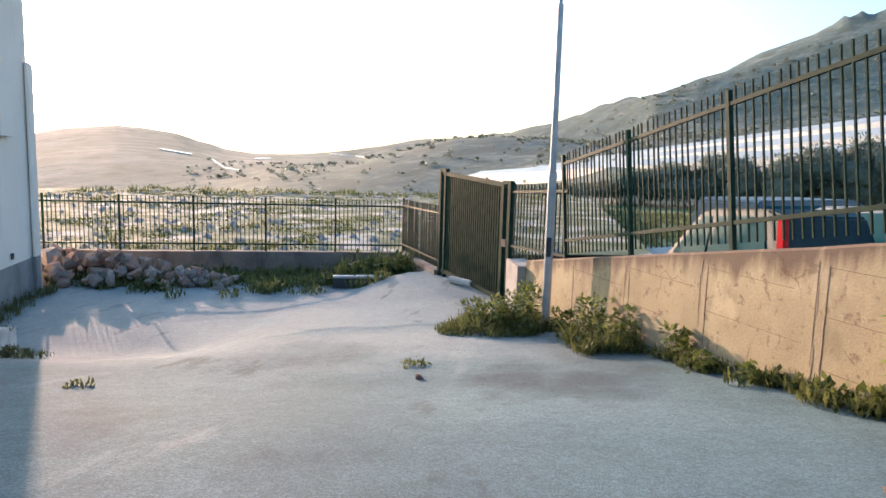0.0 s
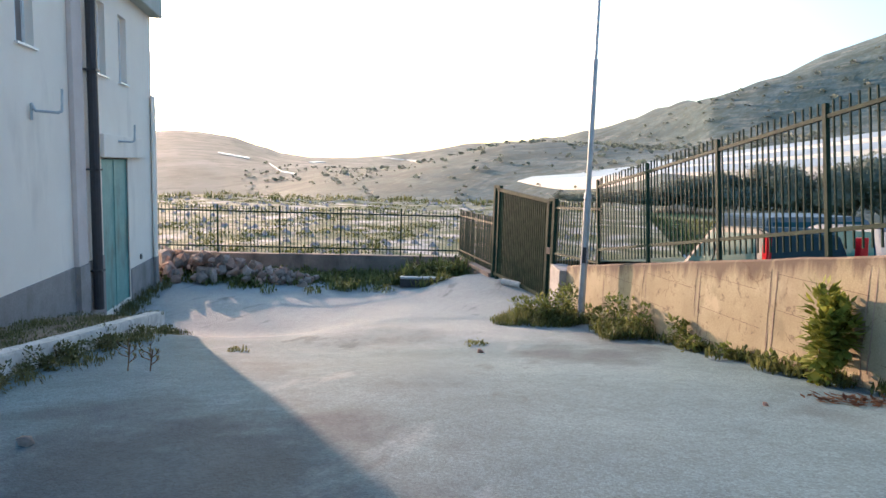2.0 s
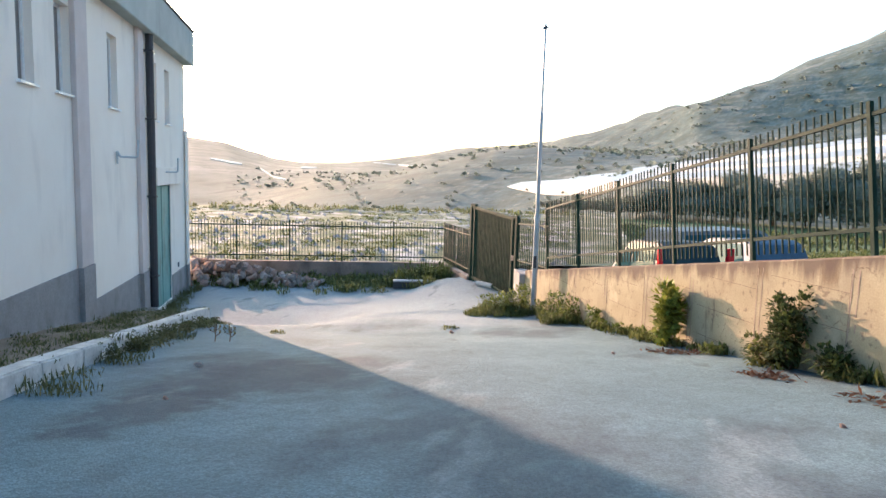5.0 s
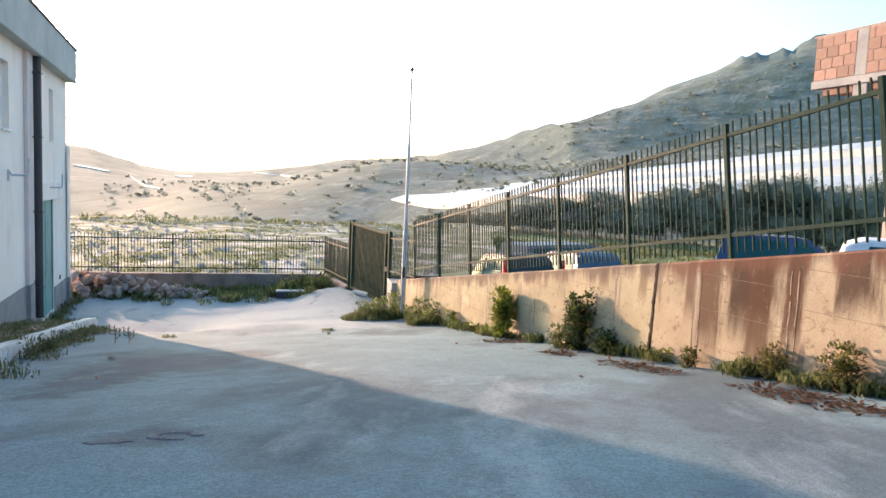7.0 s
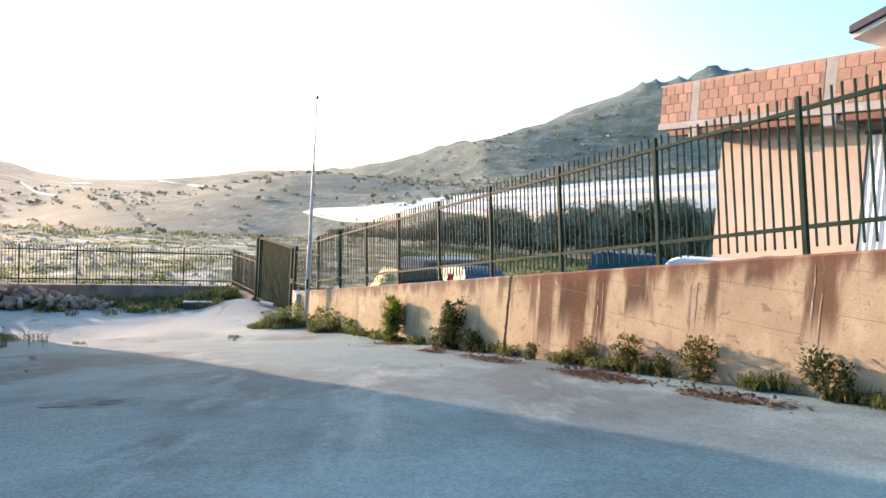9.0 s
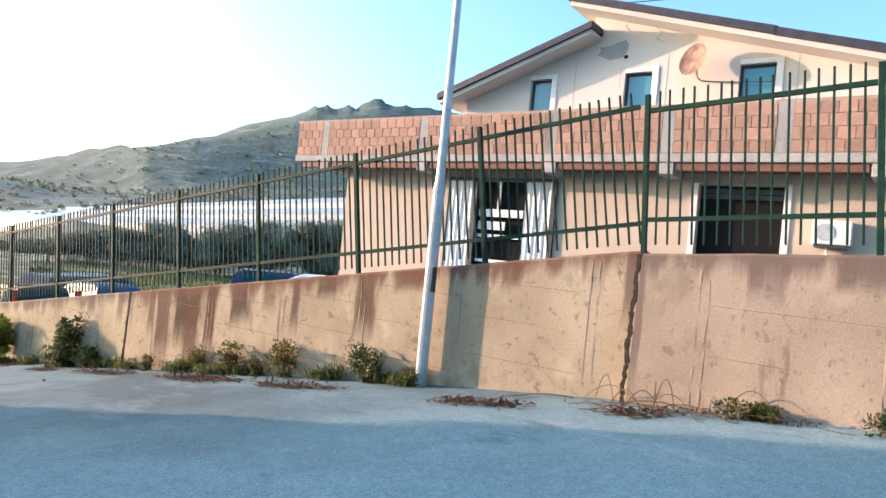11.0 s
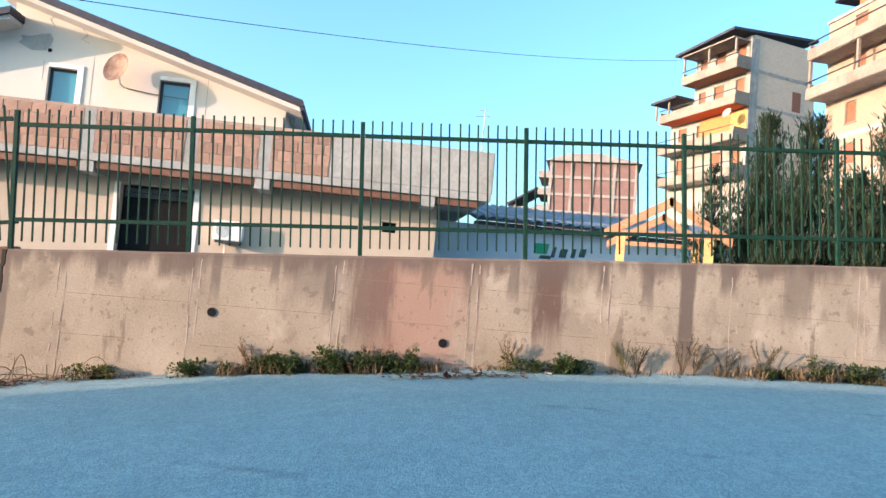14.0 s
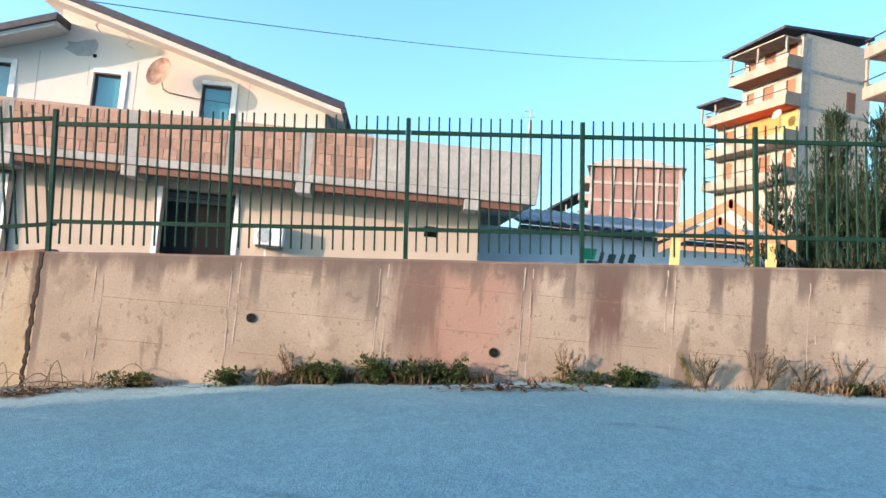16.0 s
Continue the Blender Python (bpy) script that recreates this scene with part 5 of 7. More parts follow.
for a, b, nm in ((ROOF_LOW[0], ROOF_LOW[1], "dark tiled lower roof pitch"), (ROOF_MAIN[0], ROOF_MAIN[1], "dark tiled main roof pitch"), (ROOF_MAIN[1], ROOF_MAIN[2], "dark tiled main roof pitch")):
    roof_slab("eave_board", a, b, -0.25, 0.11, M_gable)
    roof_slab("roof", (a[0] - 0.04, a[1]), (b[0] + 0.04, b[1]), -0.138, 0.16, M_tile_dark, -0.68, 9.0, nm)
part("eave_gutter", tubed([(11.45, G - 0.66, 6.5), (11.45, G + 8.8, 6.5)], 0.07, 8), M_tile_dark, house)
part("clerestory", boxed(4.6, 4.75, G + 0.303, G + 8.5, 7.85, 8.5), M_gable, house)
for a, b, z0, z1 in UPW:
    w = part("window", boxed(a + 0.05, b - 0.05, G + 0.14, G + 0.15, z0 + 0.05, z1 - 0.05), M_sky_glass, house)
    for bx in ((a, a + 0.05, G + 0.1, G + 0.17, z0, z1), (b - 0.05, b, G + 0.1, G + 0.17, z0, z1), (a + 0.05, b - 0.05, G + 0.1, G + 0.17, z1 - 0.05, z1), (a + 0.05, b - 0.05, G + 0.1, G + 0.17, z0, z0 + 0.05)):
        part("window_frame", boxed(*bx), M_dark_metal, w, "dark window frame")
    part("surround", boxed(b, b + 0.14, G - 0.025, G - 0.002, z0, z1 + 0.1), M_white_frame, w)
    part("surround", boxed(a, b, G - 0.025, G - 0.002, z1 + 0.002, z1 + 0.1), M_white_frame, w)
# satellite dish on its arm
dish = part("satellite_dish", bmesh.new(), M_dish, house, "rust-stained satellite dish")
bm = bmesh.new()
n = 20
rings = [[bm.verts.new((0, 0, 0.0))]]
for r in (0.13, 0.24, 0.34):
    rings.append([bm.verts.new((r * math.cos(2 * math.pi * k / n), -r * r * 0.9, r * 1.08 * math.sin(2 * math.pi * k / n))) for k in range(n)])
for k in range(n):
    bm.faces.new((rings[0][0], rings[1][k], rings[1][(k + 1) % n]))
    for a, b in zip(rings[1:], rings[2:]):
        bm.faces.new((a[k], b[k], b[(k + 1) % n], a[(k + 1) % n]))
bmesh.ops.solidify(bm, geom=bm.faces[:], thickness=0.012)
dish.data = finish("satellite_dish", bm, M_dish, True)
dish.matrix_local = Matrix.Translation((7.15, G - 0.35, 6.97)) @ pose(0, 0, 0, -14, 0, -24)
part("dish_arm", tubed([(7.2, G - 0.002, 6.64), (7.2, G - 0.3, 6.64), (7.15, G - 0.33, 6.9)], 0.02, 6), M_galv, house)
part("dish_cable", tubed([(7.25, G - 0.02, 6.62), (7.9, G - 0.015, 6.56), (8.7, G - 0.015, 6.52)], 0.008, 5), M_dark_metal, house)


def patch(outline, y):
    return part("plaster_patch", prismed(outline, y - 0.008, y - 0.002), M_patch, house, "bare grey plaster patch")


patch([(4.92, 7.33), (5.05, 7.27), (5.36, 7.3), (5.45, 7.42), (5.5, 7.6), (5.42, 7.72), (5.22, 7.68), (5.0, 7.6), (4.78, 7.6), (4.83, 7.5), (4.74, 7.42)], G)
for pts_ in ([(5.4, 8.28), (5.45, 8.15), (5.38, 8.05), (5.5, 7.9)], [(6.1, 7.95), (6.25, 7.8), (6.12, 7.68), (6.3, 7.6)], [(8.5, 7.3), (8.9, 7.22), (9.3, 7.1)]):
    part("wall_crack", swept([Vector((x, G - 0.003, z)) for x, z in pts_], 0.008, 4), M_patch, house)
# vent hole: a near-black disc on the wall, its shade in the colour
part("vent_hole", tubed([(5.45, G - 0.01, 7.32), (5.45, G - 0.002, 7.32)], 0.05, 10), M_dark_inside, house)
for x, z0, z1 in ((5.35, 6.6, 7.1), (6.45, 5.9, 7.3), (4.2, 5.8, 7.3), (9.1, 5.9, 7.3)):
    part("wall_crack", boxed(x, x + 0.012, G - 0.004, G - 0.001, z0, z1), M_patch, house)
# doorway closed by a near-black sheet for its unlit inside, with a half-raised shutter
door = part("doorway", boxed(7.4, 9.05, G + 0.2, G + 0.22, -0.2, 4.34), M_dark_inside, house, "near-black sheet for the doorway's unlit inside")
for i in range(2):
    part("shutter_slat", boxed(7.42, 9.03, G + 0.16, G + 0.185, 4.32 - 0.12 * (i + 1), 4.32 - 0.12 * i - 0.02), M_dark_metal, door)
for x in (7.25, 9.08):
    part("jamb", boxed(x, x + 0.13, G - 0.03, G - 0.003, -0.2, 4.39), M_white_frame, door)
# air conditioner
ac = part("air_conditioner", boxed(9.65, 10.32, G - 0.3, G - 0.02, 3.22, 3.69, bevel=0.015), M_white_frame, house, "white outdoor air conditioner unit")
part("fan_grille", tubed([(9.88, G - 0.31, 3.45), (9.88, G - 0.302, 3.45)], 0.17, 16), M_galv, ac)
part("ac_bracket", boxed(9.7, 10.27, G - 0.3, G - 0.01, 3.16, 3.215), M_dark_metal, ac)
part("drain_pipe", tubed([(9.9, G - 0.1, 3.16), (9.92, G - 0.1, 1.2)], 0.02, 6), M_white_frame, ac)
# white glazed porch with curtains
porch = part("porch", boxed(0.74, 4.02, G - 0.06, G - 0.004, 4.35, 4.41), M_dark_metal, house, "glazed porch with white curtains")
# near-black sheet behind the curtains: the porch's unlit inside as colour
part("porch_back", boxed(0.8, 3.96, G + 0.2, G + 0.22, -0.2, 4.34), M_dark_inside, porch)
for x0, x1 in ((0.8, 1.6), (3.15, 3.95)):
    bm = bmesh.new()
    n = 18
    cols = []
    for i in range(n + 1):
        x = x0 + (x1 - x0) * i / n
        y = G + 0.03 + 0.025 * math.sin(i * 1.9)
        cols.append((bm.verts.new((x, y, 0.2)), bm.verts.new((x, y, 4.33)), bm.verts.new((x, y + 0.01, 0.2)), bm.verts.new((x, y + 0.01, 4.33))))
    for a, b in zip(cols, cols[1:]):
        bm.faces.new((a[0], b[0], b[1], a[1]))
        bm.faces.new((a[2], a[3], b[3], b[2]))
    part("curtain", bm, M_white_frame, porch, "white pleated curtain panel")
for x in (1.69, 3.98):
    part("porch_post", boxed(x - 0.06, x + 0.06, G - 0.08, G + 0.02, -0.2, 4.35), M_dark_metal, porch)
for bx in ((1.78, 3.1, G + 0.05, G + 0.09, 3.4, 3.6), (1.78, 3.1, G + 0.05, G + 0.09, 2.85, 2.94), (1.78, 2.6, G + 0.05, G + 0.09, 3.06, 3.28), (2.32, 2.4, G + 0.05, G + 0.09, 3.6, 4.33), (1.78, 3.1, G + 0.05, G + 0.09, 2.2, 2.28)):
    part("glazing_bar", boxed(*bx), M_white_frame, porch)
part("sign_bar", boxed(-1.3, -0.2, G - 0.02, G - 0.003, 4.2, 4.3), M_grey_concrete, house)
# near-black sheet at the back of the hole, standing for its shade
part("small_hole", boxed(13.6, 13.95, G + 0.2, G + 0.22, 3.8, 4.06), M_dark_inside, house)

# lower building with a blue-grey tiled roof
annex = thing("annex", "low grey-blue building with a tiled lean-to roof", "building", HM)
AY, AZ = 14.0, 4.41                                           # the eave's line and height
part("wall", boxed(14.945, 30.0, AY + 0.4, AY + 0.7, BASE, AZ), M_blue_wall, annex)
part("side_wall", boxed(29.7, 30.0, AY + 0.703, AY + 6, BASE, AZ), M_blue_wall, annex)
part("eave", boxed(16.2, 30.3, AY + 0.1, AY + 0.5, AZ + 0.002, AZ + 0.08), M_tile_dark, annex)
bm = bmesh.new()
solid(bm, [(16.2, AY, AZ + 0.08), (30.3, AY, AZ + 0.08), (30.3, AY + 5, 5.5), (16.2, AY + 5, 5.5), (16.2, AY, AZ + 0.16), (30.3, AY, AZ + 0.16), (30.3, AY + 5, 5.58), (16.2, AY + 5, 5.58)], HEX)
part("roof_deck", bm, M_tile_dark, annex)

# timber pergola gable
perg = thing("pergola", "orange timber pergola with a gabled frame", "pergola", frame_m((15.9, -13.1, 0), (0, -1)))
for y in (0.0, 2.6):
    for a, b in (((0.0, 4.09), (1.36, 4.85)), ((1.28, 4.85), (2.54, 4.05))):
        part("rafter", prismed([(a[0], a[1]), (b[0], b[1]), (b[0], b[1] - 0.21), (a[0], a[1] - 0.18)], y, y + 0.1), M_wood, perg)
    part("tie_beam", boxed(0.25, 2.32, y + 0.012, y + 0.08, 4.0, 4.1), M_wood, perg)
    for x in (0.35, 2.1):
        part("post", boxed(x - 0.09, x + 0.09, y, y + 0.12, 1.2, 3.998), M_yellow_wood, perg, "yellow painted timber post")

# antenna on the terrace
ant = thing("antenna", "thin roof antenna mast", "antenna", HM @ Matrix.Translation((15.8, PF + 0.3, 4.862)))
part("mast", tubed([(0, 0, 0), (0.05, 0, 2.15)], 0.018, 6), M_galv, ant)
for z, w in ((1.95, 0.18), (2.1, 0.1), (1.4, 0.3)):
    part("element", tubed([(-w, 0, z), (w, 0, z + 0.04)], 0.01, 5), M_galv, ant)

# overhead wire
wire = thing("cable", "single overhead wire between buildings", "cable")
P0, P1 = Vector((13.5, 0.5, 8.62)), Vector((57.4, -20.1, 22.9))
pts = []
for i in range(25):
    q = i / 24
    p = P0.lerp(P1, q)
    p.z -= 4 * q * (1 - q) * 0.8
    pts.append(p)
part("wire", swept(pts, 0.012, 5), M_dark_metal, wire)

# ---- apartment blocks ----
def block(name, origin, xdir, w, depth, floors, z0, fh, mats, label, balcony=(), win=(), top=None, cuts=(), bal=None):
    """A block: front wall along x with windows, floor bands, roof; balconies on the front are (x0, x1, soffit)."""
    b = thing(name, label, "apartment building", frame_m(origin, xdir))
    H = floors * fh
    bal = bal or M_apt_white
    ops = [(x, x + ww, z0 + f * fh + s, z0 + f * fh + s + hh) for x, ww, s, hh, fs in win for f in fs]
    bm = bmesh.new()
    wall_with(bm, [0, *cuts, w], lambda x: z0 - 6, top or (lambda x: z0 + H), ops, 0, 0.3)
    part("wall", bm, mats[0], b)
    low = top(0) if top else z0 + H
    for x, zt in ((0.0, low), (w - 0.3, z0 + H)):
        part("side_wall", boxed(x, x + 0.3, 0.303, depth, z0 - 6, zt), mats[1], b)
    part("rear_wall", boxed(0, w, depth, depth + 0.3, z0 - 6, low), mats[1], b)
    for f in range(1, floors):
        part("floor_band", boxed(-0.02 if z0 + f * fh < low else cuts[-1], w + 0.02, -0.03, -0.003, z0 + f * fh - 0.15, z0 + f * fh + 0.15), M_rough_render, b)
    for x0, x1, za, zb in ops:
        wi = part("window", boxed(x0 + 0.04, x1 - 0.04, 0.14, 0.16, za + 0.04, zb - 0.04), M_shutter, b)
        part("sill", boxed(x0 - 0.08, x1 + 0.08, -0.08, 0.12, za - 0.06, za - 0.004), M_apt_white, wi)
        part("lintel", boxed(x0, x1, 0.1, 0.2, zb - 0.04, zb - 0.004), M_apt_white, wi)
    for x0, x1, f, soffit in balcony:
        zz = z0 + f * fh
        ba = part("balcony", boxed(x0, x1, -1.5, -0.035, zz - 0.1, zz + 0.1), bal, b)
        part("soffit", boxed(x0 + 0.1, x1 - 0.1, -1.42, -0.04, zz - 0.13, zz - 0.103), soffit, ba)
        part("parapet", boxed(x0, x1, -1.5, -1.4, zz + 0.103, zz + 0.6), bal, ba)
        part("handrail", boxed(x0, x1, -1.5, -1.42, zz + 0.98, zz + 1.04), M_dark_metal, ba)
        for xa in (x0 + 0.02, x1 - 0.12):
            part("side_panel", boxed(xa, xa + 0.1, -1.398, -0.04, zz + 0.103, zz + 0.9), bal, ba)
    return b


# tan block: its balcony side runs away from the corner, upper storeys shorter
TD = Vector((0.8, 0.6))
TW = 8.6
apt = block("apartment_block", (56.1 + TD.x * TW, -21.9 + TD.y * TW, 0), -TD, TW, 6.6, 6, 7.5, 2.8, (M_apt_white, M_apt_brick), "tan block apartment building with long balconies",
            bal=M_apt_tan, balcony=[(0.2, TW + 0.1, 2, M_apt_white), (0.2, TW + 0.1, 3, M_apt_white), (0.1, TW + 0.1, 4, M_apt_red), (2.7, TW + 0.1, 5, M_shutter)],
            win=[(7.2, 0.9, 0.2, 2.1, (2, 3, 4, 5)), (4.9, 1.1, 0.2, 2.1, (2, 3, 4, 5)), (3.2, 0.8, 0.9, 1.3, (3, 4, 5)), (1.0, 1.0, 0.9, 1.4, (2, 3))],
            top=lambda x: 20.3 if x < 2.7 else 24.2, cuts=(2.7 - 0.001, 2.7))
# the upper roof slopes down towards its far end and shades the top balcony
bm = bmesh.new()
solid(bm, [(2.2, -1.9, 23.9), (TW + 0.1, -1.9, 24.25), (TW + 0.1, 7.0, 25.1), (2.2, 7.0, 24.75), (2.2, -1.9, 24.1), (TW + 0.1, -1.9, 24.45), (TW + 0.1, 7.0, 25.3), (2.2, 7.0, 24.95)], HEX)
part("roof", bm, M_tile_dark, apt, "dark overhanging roof")
part("roof_soffit", boxed(2.8, TW - 0.1, -1.7, -0.035, 23.7, 23.82), M_apt_tan, apt)
part("orange_wall_panel", boxed(3.6, 6.9, -0.05, -0.033, 16.1, 18.5), M_apt_orange, apt)
part("yellow_wall_panel", boxed(6.95, TW - 0.05, -0.05, -0.033, 16.1, 18.5), M_apt_yellow, apt)
for x in (2.9, 5.7, TW - 0.1):
    part("balcony_post", boxed(x - 0.08, x + 0.08, -1.5, -1.38, 22.5, 23.7), M_apt_tan, apt)
part("roof", prismed([(-0.6, 20.35), (2.65, 20.35), (2.65, 20.55), (-0.6, 20.55)], -1.9, 6.7), M_tile_dark, apt, "dark lower roof")
for x in (-0.3, 1.3):
    part("balcony_post", boxed(x - 0.07, x + 0.07, -1.5, -1.38, 19.0, 20.3), M_apt_tan, apt)
part("end_window", boxed(TW + 0.002, TW + 0.02, 4.5, 5.4, 19.0, 20.6), M_shutter, apt)
part("corner_strip", boxed(TW + 0.002, TW + 0.03, 0.0, 0.8, 1.5, 24.0), M_grey_concrete, apt)
for f in range(1, 6):
    part("slab_edge", boxed(TW + 0.002, TW + 0.025, 0.81, 6.6, 7.5 + 2.8 * f - 0.12, 7.5 + 2.8 * f + 0.12), M_grey_concrete, apt)
dsh = part("satellite_dish", bmesh.new(), M_apt_white, apt)
bm = bmesh.new()
tube(bm, (0, 0, 0), (0, -0.08, 0.03), 0.42, 0.3, 16)
dsh.data = finish("satellite_dish", bm, M_apt_white)
dsh.matrix_local = Matrix.Translation((TW - 0.5, -1.62, 17.9))
# salmon block in front of it
s2 = block("apartment_block", (47.3, -25.05, 0), Vector((-0.92, -0.39)), 12, 7, 6, 6.3, 2.5, (M_apt_pink, M_apt_brick), "salmon rendered apartment building with pale balconies", bal=M_apt_tan,
           balcony=[(0.1, 11.9, 4, M_apt_white), (0.1, 11.9, 5, M_apt_white)],
           win=[(1.7, 0.9, 0.7, 1.3, (1, 2, 3)), (6.2, 1.1, 0.7, 1.3, (1, 2, 3)), (2.2, 1.0, 0.2, 2.0, (4, 5)), (7.4, 1.0, 0.2, 2.0, (4, 5))])
part("roof", boxed(-0.1, 12.1, -0.1, 7.4, 21.31, 21.5), M_grey_concrete, s2, "flat concrete roof edge")
for x in (0.2, 4.2, 8.2, 11.8):
    part("balcony_post", boxed(x - 0.08, x + 0.08, -1.395, -1.25, 16.9, 18.69), M_apt_tan, s2)
part("attic_wall", boxed(1.0, 9.0, 1.2, 6.5, 21.52, 23.2), M_apt_red, s2)
part("attic_roof", prismed([(-0.2, 23.0), (4.6, 24.6), (9.8, 23.0), (9.8, 22.85), (4.6, 24.4), (-0.2, 22.85)], 0.4, 7.2), M_tile_dark, s2, "dark pitched attic roof")
# unfinished far block in red infill
fb = thing("apartment_block", "unfinished concrete-framed block with red brick infill", "apartment building", frame_m((101.2, -1.8, 0), (0.05, -1.0)))
FW, FH, FZ = 12.8, 2.6, 13.0
part("core", boxed(0.1, FW - 0.1, 0.2, 9, 4, FZ + 4 * FH), M_far_brick, fb)
for f in range(5):
    part("floor_slab", boxed(0, FW, 0.0, 9.2, FZ + f * FH - 0.2, FZ + f * FH + 0.2), M_far_frame, fb)
for i in range(5):
    x = (FW - 0.4) * i / 4
    part("column", boxed(x, x + 0.4, 0.02, 0.4, 4, FZ + 4 * FH - 0.2), M_far_frame, fb)
part("roof", prismed([(-0.6, FZ + 4 * FH - 0.25), (2.4, FZ + 4 * FH + 0.85), (7.5, FZ + 4 * FH + 1.0), (FW + 0.6, FZ + 4 * FH - 0.2)], -0.5, 9.5), M_far_frame, fb)
for f in range(1, 4):
    ba = part("balcony", boxed(-1.6, -0.02, 0.5, 8.5, FZ + f * FH - 0.1, FZ + f * FH + 0.1), M_far_frame, fb)
    part("parapet", boxed(-1.6, -1.5, 0.5, 8.5, FZ + f * FH + 0.103, FZ + f * FH + 0.95), M_far_frame, ba)
    part("end_parapet", boxed(-1.49, -0.03, 0.5, 0.6, FZ + f * FH + 0.103, FZ + f * FH + 0.95), M_far_frame, ba)
# its lower wing steps down beside it
part("wing", boxed(-5.2, -1.65, 1.0, 8.0, 4, FZ + 1.2 * FH), M_far_frame, fb)
part("wing_roof", prismed([(-6.0, FZ + 1.25 * FH), (-1.66, FZ + 2.3 * FH), (-1.66, FZ + 2.4 * FH), (-6.0, FZ + 1.38 * FH)], 0.4, 8.4), M_tile_dark, fb, "dark sloping wing roof")
for x in (-5.0, -3.4):
    part("wing_post", boxed(x, x + 0.2, 0.9, 1.1, FZ + 1.2 * FH + 0.002, FZ + 1.3 * FH + (x + 5.0) * 0.6), M_far_frame, fb)

# ---- greenhouses on the slope beyond the car park ----
def greenhouse(a, b, z0a, z0b, h, depth, label="long plastic-covered greenhouse on a terrace"):
    a, b = Vector(a), Vector(b)
    m = frame_m((a.x, a.y, 0), b - a)
    ln = (b - a).length
    g = thing("greenhouse", label, "greenhouse", m, "greenhouses on the slope")
    n = 24
    for i in range(n):
        x0, x1 = ln * i / n + 0.03, ln * (i + 1) / n - 0.03
        za, zb = z0a + (z0b - z0a) * i / n, z0a + (z0b - z0a) * (i + 1) / n
        bm = bmesh.new()
        prof = [(0, 0), (0, h), (depth * 0.5, h + depth * 0.16), (depth, h), (depth, 0)]
        va = [bm.verts.new((x0, y, za - 2 * (z == 0) + z)) for y, z in prof]
        vb = [bm.verts.new((x1, y, zb - 2 * (z == 0) + z)) for y, z in prof]
        for k in range(4):
            bm.faces.new((va[k], vb[k], vb[k + 1], va[k + 1]))
        bm.faces.new(va[::-1])
        bm.faces.new(vb)
        part("plastic_bay", bm, M_plastic, g)
    return g


def at_el(az, r, el):
    return polar(az, r, 2.1 + r * math.tan(radians(el)))


for (azl, rl, ell), (azr, rr, elr), h, dp in (((7.0, 210, -2.0), (-33, 78, -0.6), 3.2, 9), ((5.0, 226, -1.5), (-33, 86, 1.6), 2.6, 9), ((3.0, 240, -1.1), (-31.5, 95, 3.0), 2.4, 9)):
    L, R_ = at_el(azl, rl, ell), at_el(azr, rr, elr)
    greenhouse(L.xy, R_.xy, L.z, R_.z, h, dp)
# pale greenhouse strips across the valley
def on_slope(az, el):
    """Where a line of sight of this bearing and rise from the road meets the hillside."""
    r = 150.0
    while r < 1600:
        q = polar(az, r)
        if q.z > 2.1 + r * math.tan(radians(el)):
            return q
        r += 6.0
    return polar(az, 1500)


for line in (((31.4, 0.5), (29.0, 0.15)), ((27.5, -0.2), (26.5, -0.9)), ((26.5, -0.9), (25.4, -1.1)), ((24.3, 0.0), (23.0, 0.05)), ((18.3, 0.6), (16.4, 0.45)), ((16.2, 0.45), (14.5, 0.4)), ((21.8, -0.9), (21.0, -0.95))):
    (a0, e0), (a1, e1) = line
    bm = bmesh.new()
    tops, lows = [], []
    for k in range(7):
        q = k / 6
        w = 0.03 * math.sin(math.pi * (0.12 + 0.76 * q)) + 0.01
        az, el = a0 + (a1 - a0) * q, e0 + (e1 - e0) * q
        hi, lo = on_slope(az, el + w), on_slope(az, el - w)
        tops.append((bm.verts.new(hi + Vector((0, 0, 0.9))), bm.verts.new(hi - Vector((0, 0, 1)))))
        lows.append((bm.verts.new(lo + Vector((0, 0, 0.7))), bm.verts.new(lo - Vector((0, 0, 1)))))
    for k in range(6):
        bm.faces.new((lows[k][0], lows[k + 1][0], tops[k + 1][0], tops[k][0]))
        bm.faces.new((lows[k][1], lows[k + 1][1], lows[k + 1][0], lows[k][0]))
        bm.faces.new((tops[k][0], tops[k + 1][0], tops[k + 1][1], tops[k][1]))
    g = thing("greenhouse", "distant pale greenhouse strip on a hillside", "greenhouse", None, "far greenhouses")
    part("plastic_cover", bm, M_plastic, g)

